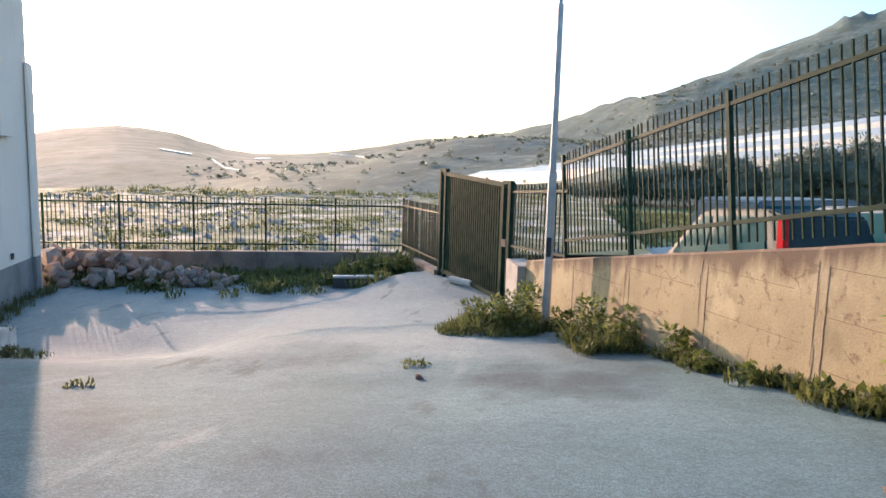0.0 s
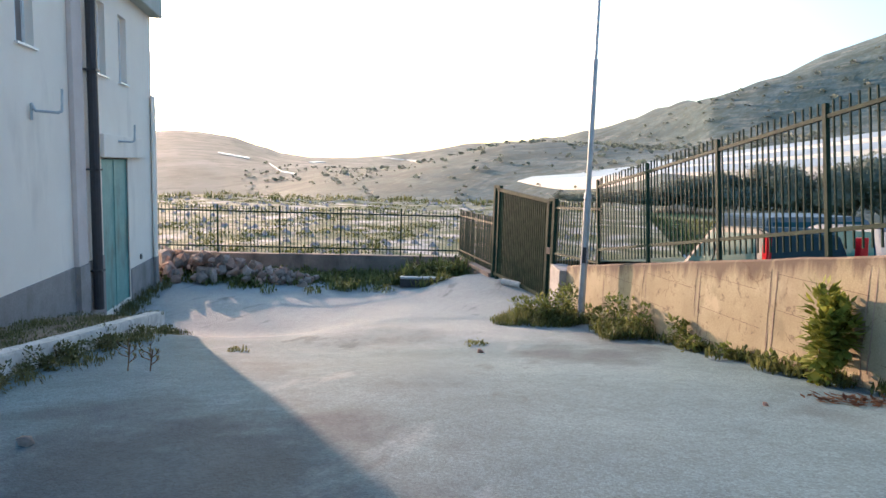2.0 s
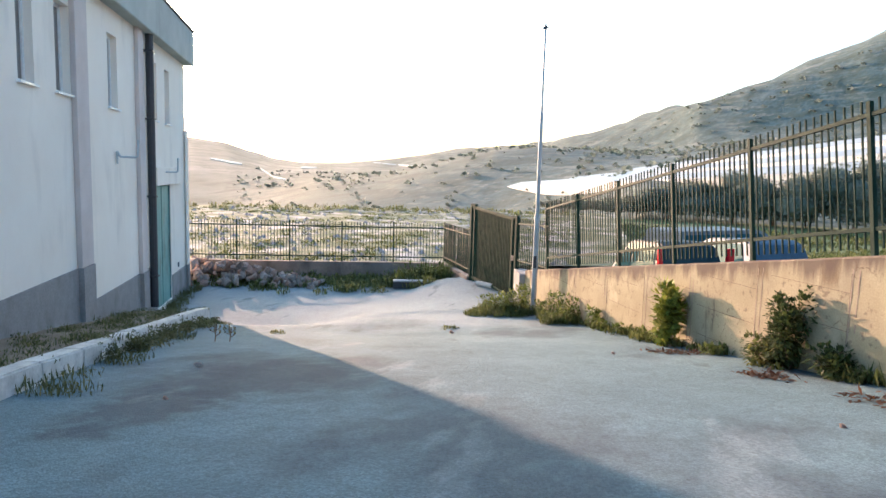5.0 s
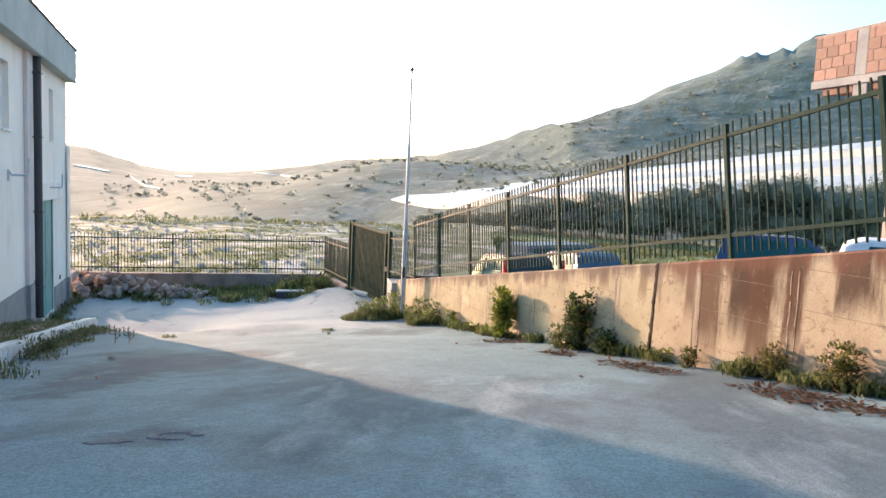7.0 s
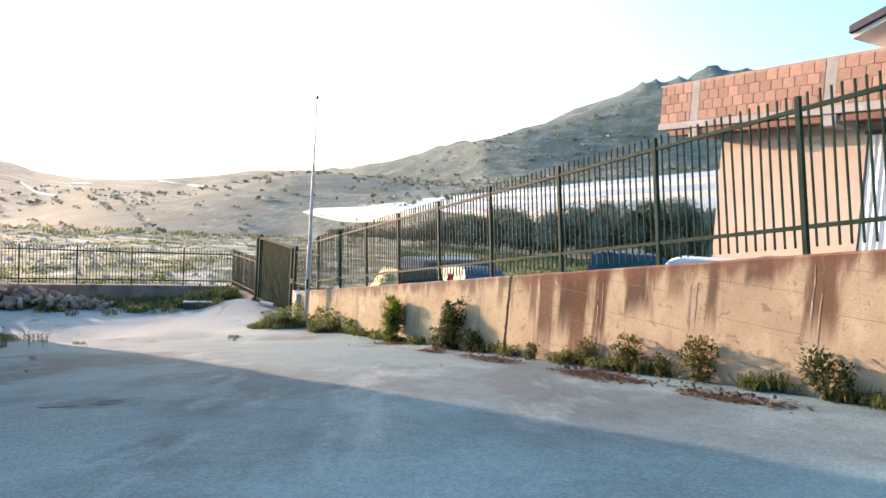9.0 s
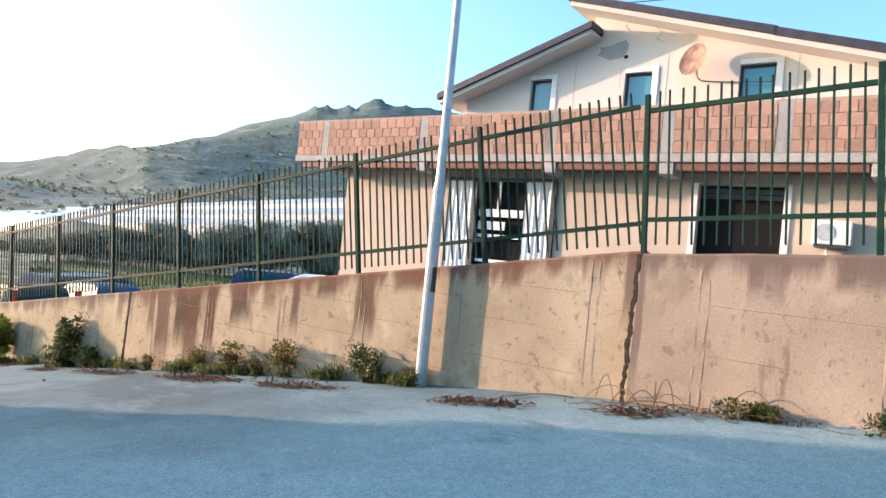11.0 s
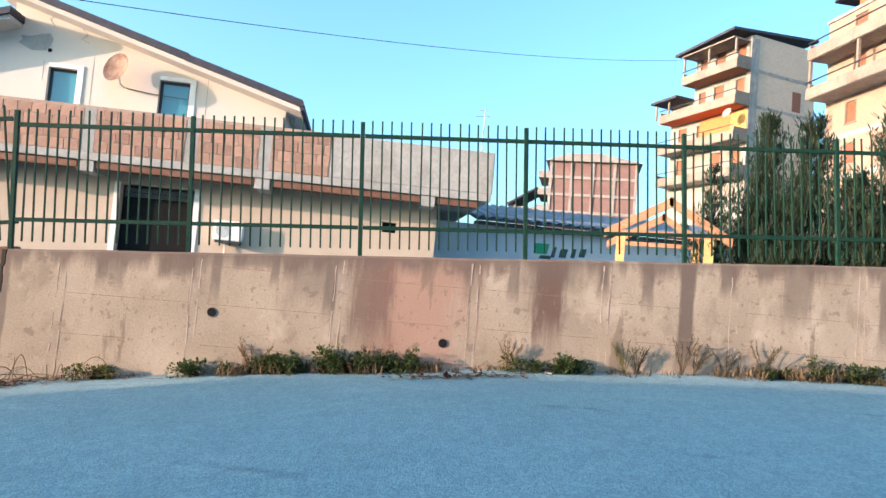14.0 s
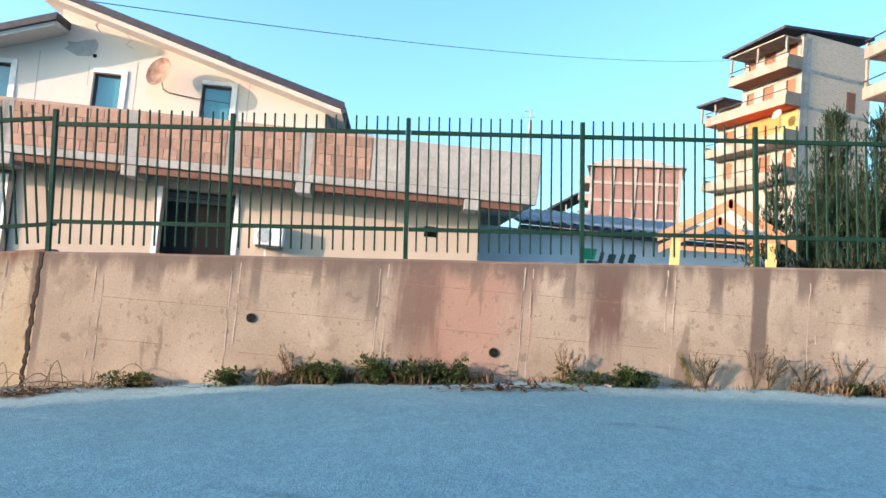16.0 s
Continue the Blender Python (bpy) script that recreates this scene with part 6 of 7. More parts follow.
# ---- parked cars ----
def car(m, paint, length=3.9, width=1.62, h=1.45, label="small hatchback parked beyond the wall", van=False, lamp=(-0.3, -0.12)):
    c = thing("car", label, "car", m, "parked cars")
    L, W = length / 2, width / 2
    zb = 0.72 if not van else 0.95
    body = [(-L, 0.35), (-L + 0.05, zb - 0.05), (-L + 0.12, zb + 0.05), (L * 0.42, zb + 0.07), (L * 0.95, zb - 0.08), (L, 0.55), (L - 0.02, 0.28), (-L + 0.05, 0.25)]
    bm = prismed(body, -W, W)
    bmesh.ops.bevel(bm, geom=list(bm.edges), offset=0.06, segments=2, affect="EDGES")
    part("body", bm, paint, c, smooth=False)
    cab = [(-L + 0.1, zb + 0.0), (-L + 0.28, h - 0.1), (-L + 0.55, h), (L * 0.05, h + 0.01), (L * 0.2, h - 0.06), (L * 0.62, zb + 0.02)]
    if van:
        cab = [(-L + 0.04, zb), (-L + 0.1, h - 0.06), (-L + 0.2, h), (L * 0.35, h), (L * 0.48, h - 0.08), (L * 0.72, zb)]
    bm = bmesh.new()
    v0 = [bm.verts.new((x, -W + 0.03 + (0.16 if z > zb + 0.2 else 0), z)) for x, z in cab]
    v1 = [bm.verts.new((x, W - 0.03 - (0.16 if z > zb + 0.2 else 0), z)) for x, z in cab]
    bm.faces.new(v0)
    bm.faces.new(v1[::-1])
    for k in range(len(cab)):
        j = (k + 1) % len(cab)
        bm.faces.new((v0[j], v0[k], v1[k], v1[j]))
    bmesh.ops.bevel(bm, geom=list(bm.edges), offset=0.03, segments=2, affect="EDGES")
    cabin = part("cabin", bm, paint, c)
    # side glass, front and rear screens set just proud of the cabin
    for s in (-1, 1):
        for x0, x1, x2, x3 in (((-L + 0.36, -L + 0.6, -0.12, -0.08), (-0.02, 0.0, L * 0.14, L * 0.48)) if not van else ((-L + 0.2, -L + 0.25, -0.3, -0.28), (-0.2, -0.2, L * 0.36, L * 0.58))):
            za, zt = zb + 0.08, h - 0.1
            def yy(z):
                return s * (W - 0.03 - 0.16 * min(1, max(0, (z - zb) / (h - 0.1 - zb))) + 0.022)
            bm = bmesh.new()
            solid(bm, [(x0, yy(za), za), (x3, yy(za), za), (x2, yy(zt), zt), (x1, yy(zt), zt), (x0, yy(za) - s * 0.02, za), (x3, yy(za) - s * 0.02, za), (x2, yy(zt) - s * 0.02, zt), (x1, yy(zt) - s * 0.02, zt)], HEX)
            part("window", bm, M_car_glass, cabin)
    for (xa, za), (xb, zb2) in (((L * 0.58, zb + 0.1), (L * 0.23, h - 0.1)), ((-L + 0.14, zb + 0.12), (-L + 0.3, h - 0.14))):
        d = 0.012 * (1 if xa > 0 else -1)
        w0, w1 = W - 0.12, W - 0.26
        bm = bmesh.new()
        solid(bm, [(xa + d, -w0, za), (xa + d, w0, za), (xb + d, w1, zb2), (xb + d, -w1, zb2), (xa - d, -w0, za), (xa - d, w0, za), (xb - d, w1, zb2), (xb - d, -w1, zb2)], HEX)
        part("screen", bm, M_car_glass, cabin)
    for s in (-1, 1):
        part("tail_lamp", boxed(-L - 0.005, -L + 0.12, s * W - 0.07, s * W + 0.012 if s > 0 else s * W + 0.07, zb + lamp[0], zb + lamp[1], bevel=0.01), M_red_lamp, c)
        for x in (-L * 0.62, L * 0.64):
            bm = bmesh.new()
            tube(bm, (x, s * (W - 0.18), 0.3), (x, s * (W + 0.005), 0.3), 0.3, 0.3, 18)
            wh = part("wheel", bm, M_rubber, c)
            bm = bmesh.new()
            tube(bm, (x, s * (W + 0.006), 0.3), (x, s * (W + 0.014), 0.3), 0.19, 0.17, 14)
            part("rim", bm, M_galv, wh)
    return c


def on_park(x, y, heading, dz=0.0):
    return Matrix.Translation((x, y, park_z(x, y) + dz)) @ pose(0, 0, 0, 0, 0, heading)


car(on_park(2.45, 10.74, 110, 0.05) @ pose(0, 0, 0, 0, 4, 0), M_paint_teal, 3.4, 1.6, 1.46, "dark teal hatchback with tall red tail lamps parked beyond the wall", lamp=(0.2, 0.62))
car(on_park(4.3, 11.6, 110) @ pose(0, 0, 0, 0, 4, 0), M_paint_mid_blue, 3.8, 1.6, 1.42, "blue hatchback parked beyond the wall")
car(on_park(4.5, 15.0, 38), M_paint_grey, 4.6, 1.7, 1.62, "pale people carrier parked behind the hatchbacks", van=True)
car(on_park(10.2, 11.05, -20), M_paint_blue, 4.0, 1.66, 1.47, "dark blue hatchback parked beyond the wall")
car(on_park(9.2, 3.0, -27), M_paint_white, 4.0, 1.66, 1.42, "white hatchback parked beside the house")
car(on_park(9.2, 0.0, -32), M_paint_blue, 4.0, 1.66, 1.45, "blue hatchback parked beside the house")

# ---- plants ----
def plant(name, bm, mat, label, category, group="", kind=""):
    return tagged(part(name, bm, mat), label, category, group, kind)


def shrub(x, y, r, h, n, size, mat, label, stems=5):
    z = yard_z(x, y)
    s = thing("shrub", label, "shrub", Matrix.Translation((x, y, z)), "shrubs at the wall's foot")
    bm = bmesh.new()
    bush(bm, (0, 0, 0), r, r, h, int(n * 2.2), size * 0.66)
    part("crown", bm, mat, s)
    bm = bmesh.new()
    for _ in range(stems):
        a = rnd(0, 6.28)
        tube(bm, (0, 0, -0.03), (math.cos(a) * r * 0.5, math.sin(a) * r * 0.5, h * rnd(0.5, 0.8)), 0.014, 0.005, 5)
    part("stem", bm, M_bark, s)
    return s


random.seed(4)
shrub(2.07, 5.4, 0.22, 0.92, 520, 0.17, M_shrub, "bright green leafy shrub at the wall's foot")
shrub(3.2, 3.0, 0.3, 0.9, 900, 0.1, M_dark_leaf, "dark green shrub at the wall's foot")
shrub(3.02, 3.35, 0.34, 0.34, 420, 0.1, M_grass, "low spreading green shrub at the wall's foot")
shrub(3.5, 2.45, 0.38, 0.32, 420, 0.1, M_dark_leaf, "low spreading dark shrub at the wall's foot")
shrub(4.72, -0.35, 0.26, 0.34, 420, 0.07, M_olive_leaf, "olive green shrub at the wall's foot")
shrub(5.02, -1.25, 0.26, 0.44, 480, 0.07, M_olive_leaf, "olive green shrub at the wall's foot")
shrub(5.28, -1.75, 0.14, 0.26, 180, 0.06, M_olive_leaf, "small olive shrub at the wall's foot")
shrub(5.5, -2.2, 0.28, 0.46, 520, 0.07, M_olive_leaf, "olive green shrub at the wall's foot")
shrub(6.12, -3.62, 0.28, 0.42, 500, 0.07, M_dark_leaf, "dark green shrub beside the lamp post")
shrub(6.4, -4.3, 0.2, 0.24, 260, 0.06, M_olive_leaf, "low shrub round the lamp post's foot")
shrub(4.22, 0.75, 0.15, 0.24, 200, 0.06, M_olive_leaf, "small shrub at the wall's foot")
bm = bmesh.new()
for i in range(150):                                          # weeds along the wall's foot
    s = rnd(-7.4, 10.6)
    p = C1 + U1 * s + Vector((-U1.y, U1.x)) * (0.16 + abs(random.gauss(0, 0.12)))
    dense = 0.5 + 0.9 * noise.noise(Vector((s * 0.9, 0, 8)))
    if dense < 0.42:
        continue
    weeds(bm, p.x, p.y, yard_z(p.x, p.y), 0.12, 0.12 + 0.22 * dense, int(10 + 26 * dense), 0.012)
for i in range(90):                                           # thick weeds by the gate and lamp post
    a, q = rnd(0, 6.28), math.sqrt(random.random())
    p = Vector((-1.2 + math.cos(a) * q * 0.9, 10.9 + math.sin(a) * q * 0.75))
    weeds(bm, p.x, p.y, yard_z(p.x, p.y), 0.16, rnd(0.16, 0.62) * (1.15 - 0.6 * q), 44, 0.009)
for i in range(40):
    p = Vector((0.35 + rnd(-0.55, 0.4), 9.4 + rnd(-0.7, 0.7)))
    if p.x < line_x(p.y) - 0.18:
        weeds(bm, p.x, p.y, yard_z(p.x, p.y), 0.14, rnd(0.15, 0.55), 40, 0.009)
plant("weeds", bm, M_grass, "green weeds growing along the foot of the wall", "weeds", kind="stuff")
bm = bmesh.new()                                              # leafy clumps among them
for x, y, r, h, n in ((-1.5, 11.1, 0.4, 0.42, 420), (-1.0, 10.7, 0.45, 0.55, 520), (-0.7, 11.2, 0.4, 0.6, 460), (-0.25, 10.3, 0.3, 0.4, 260), (0.2, 9.6, 0.35, 0.55, 420), (0.45, 9.1, 0.35, 0.5, 380), (0.98, 8.1, 0.2, 0.36, 200), (1.1, 7.6, 0.16, 0.2, 120), (1.42, 7.0, 0.14, 0.16, 90), (1.8, 6.2, 0.15, 0.16, 90), (2.0, 5.85, 0.16, 0.16, 100), (2.6, 4.45, 0.2, 0.14, 110), (4.05, 1.3, 0.16, 0.16, 90)):
    bush(bm, (x, y, yard_z(x, y)), r, r, h, n, 0.075)
plant("weed_clump", bm, M_weed_leaf, "leafy green weed clumps at the foot of the wall", "weeds", kind="stuff")
for s0, s1, h, mat in ((0.2, 1.1, 0.22, M_dark_leaf), (-0.8, 0.25, 0.26, M_dark_leaf), (2.6, 3.0, 0.16, M_olive_leaf), (1.3, 2.0, 0.15, M_dark_leaf), (-2.8, -2.1, 0.18, M_dark_leaf), (-5.2, -4.8, 0.12, M_dark_leaf), (-6.4, -5.6, 0.22, M_dark_leaf), (-8.6, -7.0, 0.28, M_dark_leaf)):
    bm = bmesh.new()
    for k in range(max(3, round((s1 - s0) / 0.16))):
        p = C2 + U2 * rnd(s0, s1) + Vector((-U2.y, U2.x)) * rnd(0.17, 0.36)
        bush(bm, (p.x, p.y, yard_z(p.x, p.y)), rnd(0.1, 0.18), rnd(0.1, 0.18), h * rnd(0.6, 1.15), 260, 0.036)
    plant("weed_clump", bm, mat, "low leafy weed clump at the foot of the second wall", "weeds", "weed clumps along the second wall", kind="stuff")
def along2(q, out=0.0):
    """A point on the ground before the second wall: q along it, out from its face."""
    p = C2 - U2 * q + Vector((-U2.y, U2.x)) * (0.15 + out)
    return Vector((p.x, p.y, yard_z(p.x, p.y)))


random.seed(14)
bm = bmesh.new()                                              # dry brown undergrowth all along the foot
for q, h, n in [(rnd(-1.4, 1.0), rnd(0.1, 0.3), 26) for _ in range(46)] + [(rnd(-3.9, 7.0), rnd(0.05, 0.14), 16) for _ in range(70)] + [(rnd(4.4, 7.0), rnd(0.1, 0.28), 20) for _ in range(30)]:
    b = along2(q, abs(random.gauss(0, 0.1)))
    weeds(bm, b.x, b.y, b.z - 0.01, 0.12, h, n, 0.007)
plant("weeds", bm, M_dry, "dry brown undergrowth at the foot of the second wall", "dry weeds", kind="stuff")
bm = bmesh.new()                                              # broad green leaves among it
for q, h, n in [(-0.95, 0.26, 60), (-0.8, 0.3, 70), (-0.25, 0.34, 90), (-0.1, 0.3, 70), (0.15, 0.28, 60), (0.5, 0.22, 50), (-1.7, 0.2, 40), (1.9, 0.2, 50), (2.5, 0.22, 70), (2.7, 0.18, 50), (2.2, 0.14, 30), (-2.75, 0.16, 30), (5.2, 0.13, 30), (5.6, 0.16, 40), (6.1, 0.26, 80)]:
    b = along2(q, rnd(0.02, 0.16))
    bush(bm, (b.x, b.y, b.z), 0.2, 0.2, h * 0.75, n * 3, 0.05)
plant("weeds", bm, M_dark_leaf, "broad-leaved green weeds at the foot of the second wall", "weeds", kind="stuff")


def stalk_weed(q, h, spread, mat, words):
    """A tall weed: several stalks that fan out, with thin side shoots and seed heads."""
    o = along2(q, 0.06)
    w = thing("tall_weed", words, "weed", Matrix.Translation(o), "tall weeds along the second wall")
    for _ in range(7):
        d = Vector((rnd(-0.5, 0.2), rnd(-1, 1) * spread, 1.0))
        pts_ = [Vector((0, 0, -0.02)), Vector((d.x * h * 0.35, d.y * h * 0.35, h * 0.5)), Vector((d.x * h * 0.8, d.y * h * 0.9, h * rnd(0.8, 1.05)))]
        part("stalk", swept(pts_, 0.004, 4), mat, w)
        bm = bmesh.new()
        for k in range(26):
            u = rnd(0.3, 1.05)
            p = pts_[0].lerp(pts_[2], u)
            leaf(bm, p, d + Vector((rnd(-1.6, 1.6), rnd(-1.6, 1.6), rnd(-0.4, 0.8))), rnd(0.002, 0.006), rnd(0.03, 0.09))
        part("sprays", bm, mat, w)


for q, h, sp, mt, words in ((1.85, 0.36, 0.7, M_dry, "thin straw-coloured weed against the wall"), (3.25, 0.4, 0.45, M_olive_leaf, "upright yellow-green weed against the wall"), (3.4, 0.32, 0.6, M_brown_weed, "upright olive weed against the wall"), (3.95, 0.46, 0.5, M_brown_weed, "dark seeding weed against the wall"),
                            (4.1, 0.34, 0.8, M_brown_weed, "dark seeding weed against the wall"), (4.5, 0.3, 0.9, M_brown_weed, "dark sprawling weed against the wall"), (4.95, 0.4, 0.5, M_brown_weed, "dark seeding weed against the wall"), (0.3, 0.3, 0.8, M_dry, "dry straw-coloured weed against the wall"), (-1.1, 0.34, 0.9, M_dry, "dry straw-coloured weed against the wall")):
    stalk_weed(q, h, sp, mt, words)
# pruned branches lying at the joint of the walls
pile = thing("branch_heap", "heap of pale pruned branches lying at the wall's foot", "branches", Matrix.Translation(along2(-3.7, 0.2)))
for _ in range(26):
    q, ln = rnd(-0.8, 0.7), rnd(0.4, 1.1)
    a = along2(-3.7 + q, rnd(0.02, 0.45)) - along2(-3.7, 0.2)
    d = (along2(-3.0) - along2(-3.7)).normalized() * rnd(-1, 1) + Vector((rnd(-0.4, 0.1), rnd(-0.3, 0.3), 0))
    arch = rnd(0.05, 0.32) if random.random() < 0.3 else rnd(0.01, 0.05)
    pts_ = [a + d * ln * u + Vector((0, 0, 0.015 + arch * math.sin(math.pi * min(1, u * 1.1 + 0.05)))) for u in [k / 10 for k in range(11)]]
    part("branch", swept(pts_, rnd(0.0025, 0.0055), 5), M_dry, pile)
bm = bmesh.new()
for cx, cy, rx, ry, n in ((2.1, 4.4, 0.5, 0.25, 160), (3.55, 0.6, 0.35, 0.8, 260), (4.55, -1.7, 0.4, 1.0, 420), (5.25, -3.5, 0.35, 0.8, 300), (6.2, -6.0, 0.3, 0.6, 260), (7.0, -7.3, 0.3, 0.4, 160), (8.6, -11.9, 0.2, 0.8, 220), (2.8, 2.3, 0.3, 0.4, 140)):
    for _ in range(n):
        a, q = rnd(0, 6.28), math.sqrt(random.random()) * rnd(0.5, 1.1)
        x, y = cx + math.cos(a) * q * rx - math.sin(a) * q * ry * 0.35, cy + math.sin(a) * q * ry
        leaf(bm, Vector((x, y, yard_z(x, y) + rnd(0.005, 0.03))), Vector((rnd(-1, 1), rnd(-1, 1), rnd(-0.1, 0.25))), 0.02, rnd(0.05, 0.13))
plant("leaf_litter", bm, M_dead_leaf, "drifts of brown dead leaves on the asphalt", "dead leaves", kind="stuff")
# weeds on the verge by the building
bm = bmesh.new()
for i in range(420):
    x, y = -18 * random.random(), rnd(-0.5, 1.65)
    if 0.0 < y < 0.28 and random.random() < 0.8:
        continue
    if y < 0 and x < -0.2 and noise.noise(Vector((x * 0.8, 1, 1))) < -0.12:
        continue
    p = KB @ Vector((x, y, 0))
    z = yard_z(p.x, p.y) if y < 0 else verge_z(x, y)
    d = 0.5 + 0.5 * noise.noise(Vector((x * 0.7, y * 1.2, 4)))
    weeds(bm, p.x, p.y, z, 0.2, 0.04 + 0.2 * d * d + (0.08 if y < 0 else 0), int(14 + 40 * d), 0.006)
for i in range(40):
    x = -6.4 * random.random()
    p = FB @ Vector((x, -rnd(0.05, 0.5), 0))
    weeds(bm, p.x, p.y, yard_z(p.x, p.y), 0.15, 0.3, 30, 0.008)
plant("weeds", bm, M_verge_grass, "weeds and grass on the verge and kerb", "weeds", kind="stuff")
bm = bmesh.new()                                              # soft clumps along the kerb's foot
for i in range(46):
    x = -0.3 - 8.5 * random.random()
    if noise.noise(Vector((x * 0.8, 1, 1))) < -0.1:
        continue
    p = KB @ Vector((x, -rnd(0.06, 0.3), 0))
    bush(bm, (p.x, p.y, yard_z(p.x, p.y)), rnd(0.12, 0.22), rnd(0.1, 0.16), rnd(0.1, 0.24), 150, 0.04)
plant("weed_clump", bm, M_verge_grass, "soft green weed clumps along the kerb", "weeds", kind="stuff")
# weeds below the back wall and in the field
bm = bmesh.new()
for i in range(420):
    x = rnd(-13.0, -4.4)
    y = back_y(x) - 0.2 - abs(random.gauss(0, 1.6))
    if y < 15.0 - 0.1 * (x + 9.4):
        continue
    weeds(bm, x, y, yard_z(x, y) - 0.02, 0.25, rnd(0.15, 0.55), 20, 0.02)
plant("weeds", bm, M_grass, "rank weeds below the back wall", "weeds", kind="stuff")
bm = bmesh.new()
for i in range(110):
    x, y = -4.7 + rnd(-1.4, 0.7), 18.4 + rnd(-1.3, 1.2)
    weeds(bm, x, y, yard_z(x, y), 0.25, rnd(0.4, 0.95), 26, 0.02)
plant("bramble", bm, M_dark_leaf, "dark brambles in the corner by the gate", "bramble", kind="stuff")
bm = bmesh.new()
for i in range(2300):
    x = rnd(-32, 0)
    d = 0.4 + 34 * random.random() ** 1.3
    y = back_y(x) + d
    if noise.noise(Vector((x * 0.25, y * 0.25, 9))) < -0.05 and d < 30:
        continue
    weeds(bm, x, y, field_z(x, y), 0.4, rnd(0.06, 0.22) + (0.45 if d > 29 and random.random() < 0.35 else 0), 11, 0.03)
plant("weeds", bm, M_grass, "green weeds scattered over the stony field", "weeds", kind="stuff")
bm = bmesh.new()                                              # stones strewn over the field
for i in range(900):
    x = rnd(-32, 0)
    y = back_y(x) + 0.4 + 32 * random.random() ** 1.4
    c, s_ = Vector((x, y, field_z(x, y))), rnd(0.05, 0.22)
    top_ = bm.verts.new(c + Vector((rnd(-0.3, 0.3) * s_, rnd(-0.3, 0.3) * s_, s_ * 0.8)))
    ring_ = [bm.verts.new(c + Vector((math.cos(k * 1.2566) * s_ * rnd(0.7, 1.3), math.sin(k * 1.2566) * s_ * rnd(0.7, 1.3), -0.03))) for k in range(5)]
    for k in range(5):
        bm.faces.new((ring_[k], ring_[(k + 1) % 5], top_))
plant("field_stones", bm, M_grey_concrete, "pale stones strewn over the fallow field", "stones", kind="stuff")
for x, y in ((-4.1, 6.6), (-0.9, 8.2)):
    bm = bmesh.new()
    weeds(bm, x - 1.1, y - 0.1, yard_z(x - 1.1, y), 0.2, 0.12, 50, 0.012)
    plant("weed_tuft", bm, M_grass, "small weed tuft growing through the asphalt", "weed", kind="stuff")
# bushes beyond the car park
random.seed(9)
TREELINE = [(-34, 1.8), (-28.4, 1.85), (-24.7, 1.7), (-16.7, 0.6), (-10, -0.1), (-5, -1.2), (-3, -1.7), (4, -2.6)]
for k in range(15):
    az, r, w = 2.0 - 2.5 * k, 76 - 0.7 * k, rnd(3.6, 4.8)
    h = 2.1 + r * math.tan(radians(table(TREELINE, az))) + 3.2 + rnd(-0.4, 0.3)
    p = polar(az, r, 0)
    bm = bmesh.new()
    bush(bm, (0, 0, 1.5), w, w, h - 1.5, 8500, 0.22, core=0.7)
    t = thing("bush", "dark olive-green bush beyond the car park", "bush", Matrix.Translation((p.x, p.y, -3.2)), "bushes beyond the car park")
    part("crown", bm, M_bush_far, t)
    bm = bmesh.new()
    for _ in range(4):
        tube(bm, (0, 0, -1.5), (rnd(-1, 1), rnd(-1, 1), h * 0.6), 0.09, 0.03, 5)
    part("stem", bm, M_bark, t)
bm = bmesh.new()
for i in range(620):
    p = polar(rnd(-33, 1), rnd(38, 62), 0)
    weeds(bm, p.x, p.y, park_z(p.x, p.y) - 0.05, 1.0, rnd(0.3, 0.6), 16, 0.05)
plant("weeds", bm, M_grass, "rough grass beyond the car park", "grass", kind="stuff")
# scrub on the hills
bm = bmesh.new()
for i in range(1900):
    az, r = rnd(-36, 30), rnd(150, 640)
    if r > table(DIST, az) * 0.88:
        continue
    if az > 4 and random.random() < 0.6:
        continue
    p = polar(az, r)
    s = rnd(0.4, 1.7) * (1.0 if r < 350 else 1.4)
    for k in range(10):
        d = Vector((random.gauss(0, 1), random.gauss(0, 1), abs(random.gauss(0, 0.8)))).normalized()
        leaf(bm, p + d * s * 0.6, d + Vector((rnd(-0.8, 0.8), rnd(-0.8, 0.8), rnd(-0.4, 0.8))), s * 0.55, s * 0.9)
plant("scrub", bm, M_bush_far, "dark scrub dotted over the hillsides", "scrub", kind="stuff")

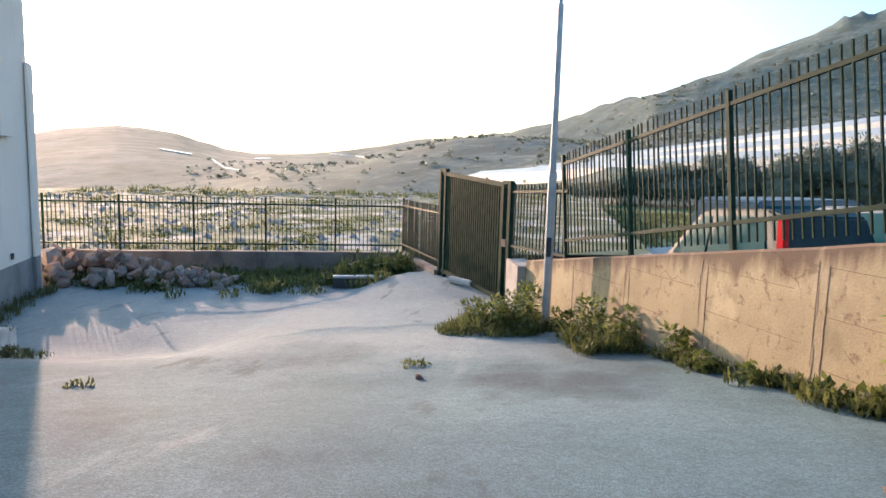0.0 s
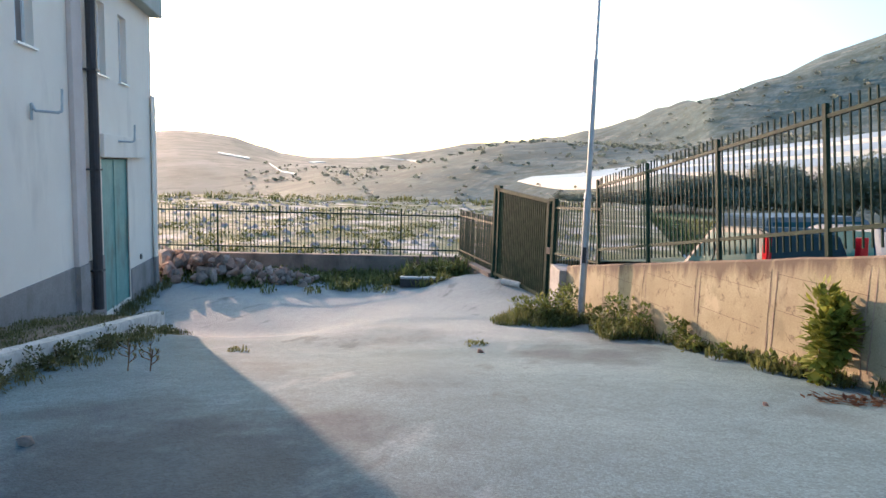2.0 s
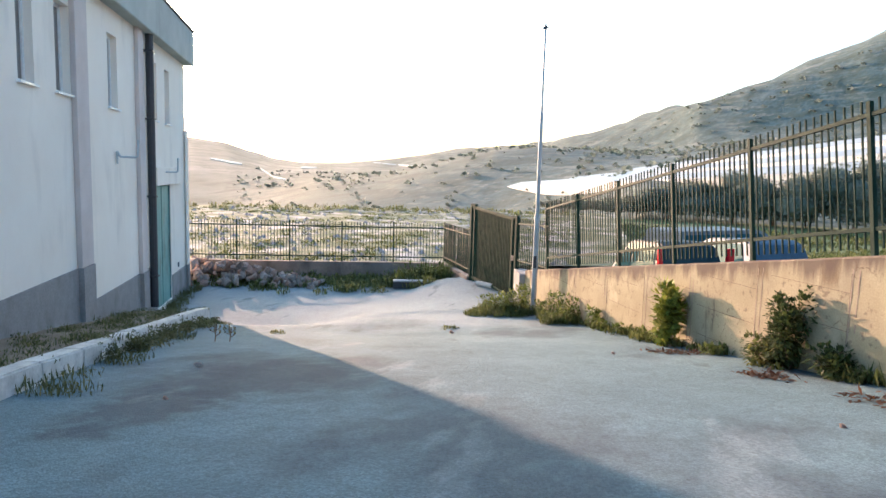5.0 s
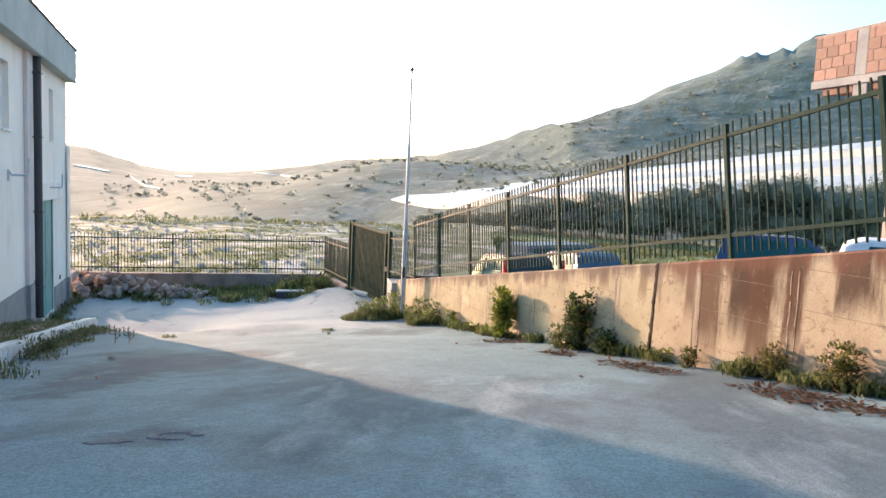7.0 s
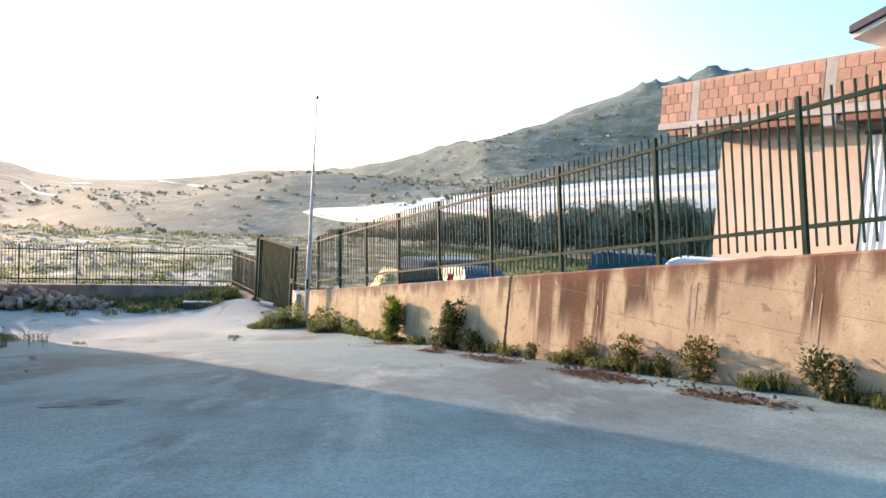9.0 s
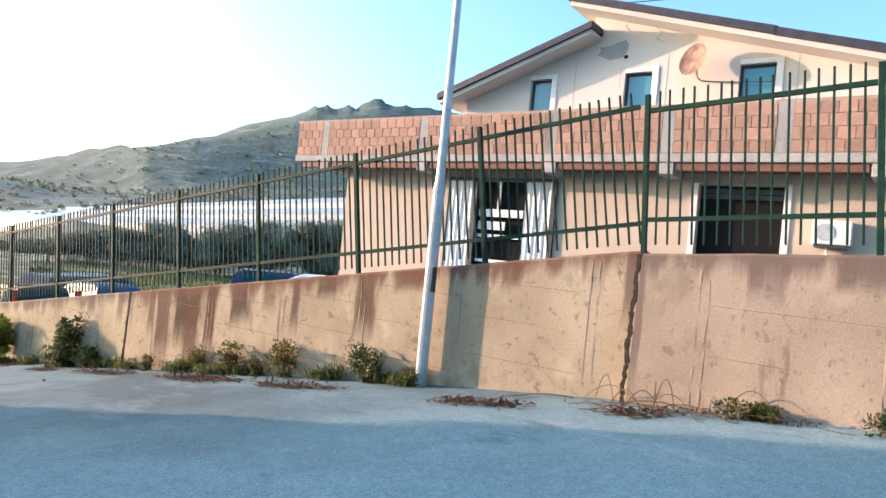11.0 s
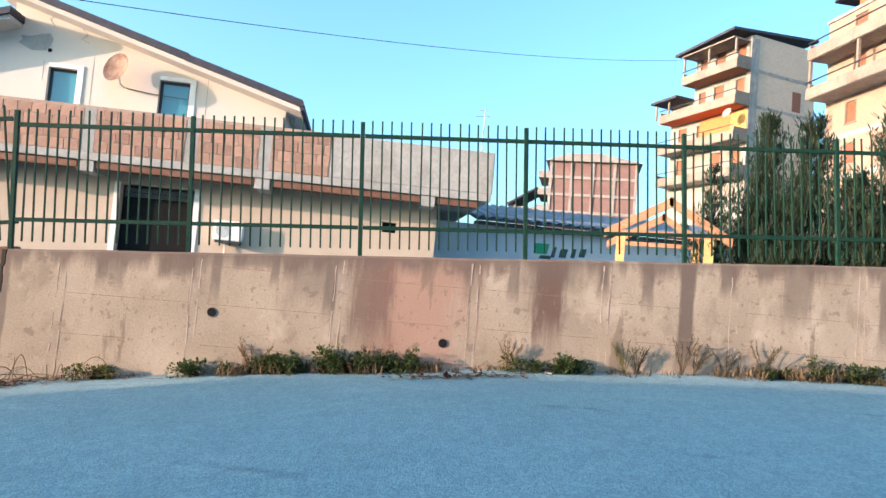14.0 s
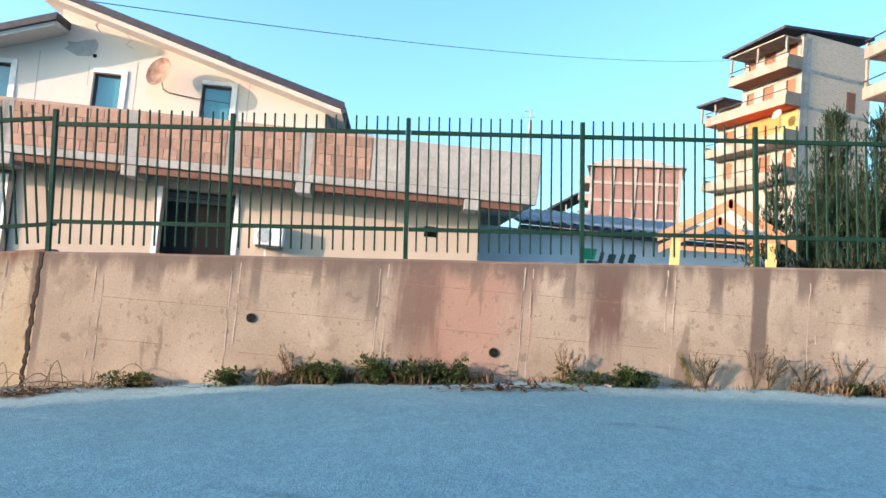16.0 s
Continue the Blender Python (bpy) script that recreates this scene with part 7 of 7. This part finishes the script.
# ---- trees beyond the second wall ----
def conifer(x, y, top, r, n, label, z=1.2):
    """A feathery young conifer: a leader with upswept limbs, each limb hung with sprays of needles."""
    h = top - z
    t = thing("tree", label, "tree", Matrix.Translation((x, y, z)), "conifers beyond the second wall")
    lean = Vector((rnd(-0.03, 0.03), rnd(-0.03, 0.03), 1.0))
    bm = bmesh.new()
    tube(bm, lean * -0.3, lean * h * 0.5, 0.09, 0.05, 8)
    part("trunk", bm, M_bark, t)
    bm = bmesh.new()
    tube(bm, lean * h * 0.5, lean * h * 0.97, 0.05, 0.008, 8)
    part("leader", bm, M_bark, t)
    bm, lm = bmesh.new(), bmesh.new()
    for i in range(n // 2):
        q = random.random() ** 1.2
        a = rnd(0, 6.283)
        lobe = 0.7 + 0.75 * noise.noise(Vector((math.cos(a) * 1.6 + x, math.sin(a) * 1.6 + y, q * 6)))
        reach = r * (1 - q) ** 0.75 * max(0.25, lobe) * rnd(0.6, 1.45) + 0.12
        b0 = lean * (h * (0.03 + 0.92 * q))
        out = Vector((math.cos(a), math.sin(a), rnd(0.1, 0.5)))
        mid_, tip = b0 + out * reach * 0.6, b0 + out * reach * 0.85 + Vector((0, 0, reach * rnd(0.35, 0.9)))
        if i % 3 == 0:
            tube(lm, b0, mid_, 0.012, 0.007, 4)
            tube(lm, mid_, tip, 0.007, 0.002, 4)
        for k in range(int(14 + 26 * reach)):
            u = rnd(0.1, 1.05)
            p = b0.lerp(mid_, u / 0.6) if u < 0.6 else mid_.lerp(tip, (u - 0.6) / 0.4)
            p = p + Vector((rnd(-0.04, 0.04), rnd(-0.04, 0.04), rnd(-0.04, 0.04)))
            leaf(bm, p, (tip - mid_).normalized() * 0.8 + Vector((rnd(-0.7, 0.7), rnd(-0.7, 0.7), rnd(-0.4, 0.6))), rnd(0.009, 0.02), rnd(0.1, 0.26))
    part("limb", lm, M_bark, t)
    part("crown", bm, M_tree_leaf, t)


random.seed(12)
for x, y, top, r, n, words in ((16.2, -15.3, 5.7, 0.75, 360, "slim dark green conifer beside the pergola"), (18.0, -16.45, 7.35, 1.5, 900, "tall feathery conifer beyond the second wall"), (17.3, -17.43, 7.1, 1.5, 900, "tall feathery conifer beyond the second wall"),
                               (16.3, -17.9, 5.6, 1.5, 760, "bushy dark green conifer beyond the second wall"), (17.0, -18.8, 7.5, 1.7, 1100, "tall broad conifer beyond the second wall"), (16.5, -16.1, 5.0, 1.2, 640, "bushy dark green conifer beyond the second wall"),
                               (16.4, -16.9, 5.2, 1.4, 760, "bushy dark green conifer beyond the second wall"), (15.9, -18.6, 4.8, 1.4, 760, "bushy dark green conifer beyond the second wall"), (16.9, -20.0, 6.6, 1.7, 900, "broad dark green conifer beyond the second wall")):
    conifer(x, y, top, r, n, words)

# ---- rubble heap and odds and ends in the yard ----
random.seed(21)
STONES = []
for k in range(6):
    bm = bmesh.new()
    bmesh.ops.create_icosphere(bm, subdivisions=1, radius=0.5)
    for v in bm.verts:
        d = noise.noise(v.co * 1.8 + Vector((k * 7, 0, 0)))
        v.co = v.co * (1 + 0.9 * d)
        for ax in range(3):
            v.co[ax] = max(-0.36, min(0.36, v.co[ax]))
    STONES.append(finish("rubble_stone", bm, M_rubble_red if k % 3 == 1 else M_rubble))
for i in range(150):
    x = rnd(-13.4, -8.6)
    q = 1 - (x + 13.4) / 4.8
    mid = 16.5 + 0.1 * (x + 11)
    y = mid + rnd(-1.3, 1.1) * (0.5 + 0.5 * q)
    z = yard_z(x, y) + max(0, (0.2 + 0.75 * q) * (1 - abs(y - mid) / 1.6)) * rnd(0.2, 1.15)
    s = rnd(0.2, 0.66) * (0.6 + 0.4 * q)
    ob = part("rubble_stone", STONES[i % 6], None, None, m=Matrix.Translation((x, y, z)) @ pose(0, 0, 0, rnd(0, 360), rnd(0, 360), rnd(0, 360)) @ Matrix.Diagonal((s * rnd(0.7, 1.4), s, s * rnd(0.6, 1.0), 1)))
    tagged(ob, "broken lump of masonry in the rubble heap", "rubble", "rubble heap")
# pale beam lying by the ramp
bench = thing("beam", "pale metal beam lying in weeds by the ramp", "beam", frame_m((-5.0, 16.95, yard_z(-5.0, 16.95) + 0.1), (1.0, 0.3)))
part("beam_top", boxed(-0.85, 0.85, -0.12, 0.12, 0.1, 0.16, bevel=0.01), M_galv, bench)
part("beam_side", boxed(-0.85, 0.85, -0.12, -0.08, -0.14, 0.098), M_dark_metal, bench)
part("beam_side", boxed(-0.85, 0.85, 0.08, 0.12, -0.14, 0.098), M_dark_metal, bench)
for x, y, s in ((-1.8, 7.3, 0.09), (1.2, 4.0, 0.05), (2.7, -0.2, 0.05), (-2.8, -0.5, 0.05)):
    tagged(part("stone", STONES[1], None, None, m=Matrix.Translation((x, y, yard_z(x, y) + s * 0.3)) @ Matrix.Diagonal((s * 1.4, s, s, 1))), "small dark stone on the asphalt", "stone")
slab = thing("log", "pale broken log lying against the gate", "log", frame_m((-2.35, 15.2, yard_z(-2.35, 15.2)), (1.0, -0.9)))
bm = bmesh.new()
tube(bm, (-0.35, 0, 0.08), (0.35, 0.0, 0.1), 0.09, 0.07, 9)
part("trunk", bm, M_kerb, slab)
# drain holes in the second wall
for x, z in ((-1.62, -0.8), (1.07, -0.94)):
    hole = thing("drain_pipe", "dark drain hole in the concrete wall", "drain", T2 @ Matrix.Translation((x, FACE, z)), "drain holes")
    bm = bmesh.new()
    tube(bm, (0, -0.006, 0), (0, 0.02, 0), 0.058, 0.058, 14)
    part("rim", bm, M_seam_dark, hole)
    # the bore is a flat near-black disc; its shade is put into the colour
    bm = bmesh.new()
    tube(bm, (0, -0.012, 0), (0, -0.0065, 0), 0.05, 0.05, 14)
    part("bore", bm, M_dark_inside, hole)
# things on the ground beyond the second wall
graffiti_green, graffiti_dark = plain("green_spray_paint", (0.03, 0.24, 0.12), 0.7), plain("dark_spray_paint", (0.02, 0.05, 0.05), 0.7)
for k, (x0, x1, z0, z1, mt) in enumerate(((17.94, 18.4, 3.75, 4.05, graffiti_green), (18.1, 18.5, 3.62, 3.72, graffiti_dark), (18.45, 18.62, 3.68, 3.98, graffiti_dark), (18.68, 18.95, 3.7, 3.95, graffiti_dark), (19.02, 19.2, 3.72, 3.98, graffiti_dark), (19.26, 19.5, 3.76, 4.0, graffiti_dark))):
    part("painted_bar", prismed([(x0, z0), (x1 - 0.06, z0), (x1, z1), (x0 + 0.06, z1)], AY + 0.394, AY + 0.398), mt, annex, "spray-painted bar of an unreadable scrawl")
# worn and tarred places on the asphalt
M_tar = speckle(material("tarred_asphalt", [(0.3, (0.05, 0.066, 0.078)), (0.7, (0.12, 0.148, 0.163))], 2.5, 0.9, 0.5, 60.0, detail=9), 40.0, 0.5, 1.5, 0.6)
random.seed(31)
def tar(x, y, rx, ry, turn, ragged=1.1):
    """A ragged dark place that hugs the ground."""
    bm = bmesh.new()
    n, rings = 44, 6
    ca, sa = math.cos(radians(turn)), math.sin(radians(turn))
    off = rnd(0, 50)
    grid = []
    for k in range(n):
        a = 2 * math.pi * k / n
        e = 1 + ragged * noise.fractal(Vector((math.cos(a) * 2.6 + off, math.sin(a) * 2.6, 0)), 0.6, 2.0, 6)
        row = []
        for r in range(rings + 1):
            q = r / rings * e
            u, v = math.cos(a) * rx * q, math.sin(a) * ry * q
            px, py = x + u * ca - v * sa, y + u * sa + v * ca
            row.append(bm.verts.new((px, py, yard_z(px, py) + (0.007 if r < rings else -0.004))))
        grid.append(row)
    for k in range(n):
        a, b = grid[k], grid[(k + 1) % n]
        for r in range(rings):
            if r == 0:
                bm.faces.new((a[0], a[1], b[1]))
            else:
                bm.faces.new((a[r], a[r + 1], b[r + 1], b[r]))
    bmesh.ops.remove_doubles(bm, verts=bm.verts[:], dist=0.0004)
    tagged(part("asphalt_patch", bm, M_tar, None), "dark worn patch in the asphalt", "asphalt patch", "patches in the asphalt")
tar(-1.0, -3.52, 0.17, 0.06, 8, 0.4)
bm = bmesh.new()
n = 26
ring = []
for k in range(n):
    a = 2 * math.pi * k / n
    for q, lift in ((1.0, -0.003), (0.92, 0.009), (0.6, 0.009), (0.5, -0.003)):
        wob = 1 + 0.16 * noise.noise(Vector((math.cos(a) * 2.2, math.sin(a) * 2.2, 3)))
        px, py = -0.62 + math.cos(a) * 0.2 * q * wob, -3.34 + math.sin(a) * 0.13 * q * wob
        ring.append(bm.verts.new((px, py, yard_z(px, py) + lift)))
for k in range(n - 4):
    for r in range(3):
        bm.faces.new((ring[4 * k + r], ring[4 * k + r + 1], ring[4 * k + 5 + r], ring[4 * k + 4 + r]))
tagged(part("asphalt_patch", bm, M_tar, None), "dark open ring of tar on the asphalt", "asphalt patch", "patches in the asphalt")
# hollow bricks of the parapet
random.seed(5)
BRK = finish("brick", boxed(0, 0.282, 0, 0.05, 0, 0.228, bevel=0.006), M_brick)
ENDS = [-4.41] + [c + d for c in COLS for d in (-0.134, 0.134)] + [12.21]
for row in range(4):
    for x0, x1 in zip(ENDS[0::2], ENDS[1::2]):
        x = x0 + 0.008 - (0.149 if row % 2 else 0.0)
        while x < x1 - 0.03:
            a, b = max(x, x0 + 0.006), min(x + 0.282, x1 - 0.006)
            if b - a > 0.04:
                part("brick", BRK, None, house, m=Matrix.Translation((a, PF - 0.012 + rnd(-0.003, 0.003), 4.892 + row * 0.245)) @ pose(0, 0, 0, 0, rnd(-0.6, 0.6), rnd(-0.5, 0.5)) @ Matrix.Diagonal(((b - a) / 0.282, 1, 1, 1)))
            x += 0.298
# curved tiles of the annex roof, eave rows nearest the wall
bm = bmesh.new()
for k in range(5):
    a = math.pi * k / 4
    for y in (0, 0.62):
        bm.verts.new((0.1 * math.cos(a), y, 0.06 * math.sin(a)))
bm.verts.ensure_lookup_table()
for k in range(4):
    bm.faces.new((bm.verts[2 * k], bm.verts[2 * k + 2], bm.verts[2 * k + 3], bm.verts[2 * k + 1]))
TILE = finish("roof_tile", bm, M_blue_tile)
for row in range(8):
    for i in range(36):
        y = AY - 0.05 + row * 0.62
        part("roof_tile", TILE, None, annex, m=Matrix.Translation((16.35 + i * 0.31, y, AZ + 0.17 + (y - AY) * 0.202)) @ pose(0, 0, 0, 11.4, 0, 0))

# ---- small loose things ----
tagged(part("stone", STONES[0], None, None, m=Matrix.Translation((-3.64, 1.33, yard_z(-3.64, 1.33) + 0.03)) @ Matrix.Diagonal((0.12, 0.09, 0.08, 1))), "small pale stone on the asphalt", "stone")
bm = bmesh.new()
solid(bm, [(-0.05, -0.035, 0), (0.05, -0.03, 0), (0.045, 0.04, 0), (-0.04, 0.035, 0), (-0.045, -0.03, 0.02), (0.045, -0.025, 0.008), (0.04, 0.035, 0.025), (-0.035, 0.03, 0.012)], HEX)
SCRAP = finish("litter_scrap", bm, M_apt_white)
for x, y, r in ((9.08, -11.52, 20), (9.26, -12.81, 75), (7.66, -6.78, 140)):
    tagged(part("litter_scrap", SCRAP, None, None, m=Matrix.Translation((x, y, yard_z(x, y) + 0.004)) @ pose(0, 0, 0, 0, 0, r)), "crumpled white paper scrap on the ground", "litter", "paper scraps")

# small dry weeds standing in the asphalt by the kerb
random.seed(41)
for x, y, h in ((-5.1, 4.1, 0.3), (-4.87, 4.16, 0.24)):
    tw = thing("dry_weed", "small dry branching weed in the asphalt beside the kerb", "weed", Matrix.Translation((x, y, yard_z(x, y))), "dry weeds by the kerb")
    part("stem", tubed([(0, 0, -0.01), (0.01, 0.005, h * 0.4), (0.03, 0.01, h)], 0.007, 5), M_dry, tw)
    for k in range(6):
        a, z0 = k * 2.1, h * (0.3 + 0.1 * k)
        dx, dy = 0.11 * math.cos(a), 0.11 * math.sin(a)
        part("branch", tubed([(0.012, 0.005, z0), (dx * 0.7, dy * 0.7, z0 + 0.05), (dx, dy, z0 + 0.11)], 0.005, 5), M_dry, tw)
        bm = bmesh.new()
        for j in range(5):
            leaf(bm, Vector((dx * (0.6 + 0.1 * j), dy * (0.6 + 0.1 * j), z0 + 0.03 + 0.02 * j)), Vector((math.cos(a + j), math.sin(a + j), 0.6)), 0.018, 0.05)
        part("leaves", bm, M_olive_leaf, tw)
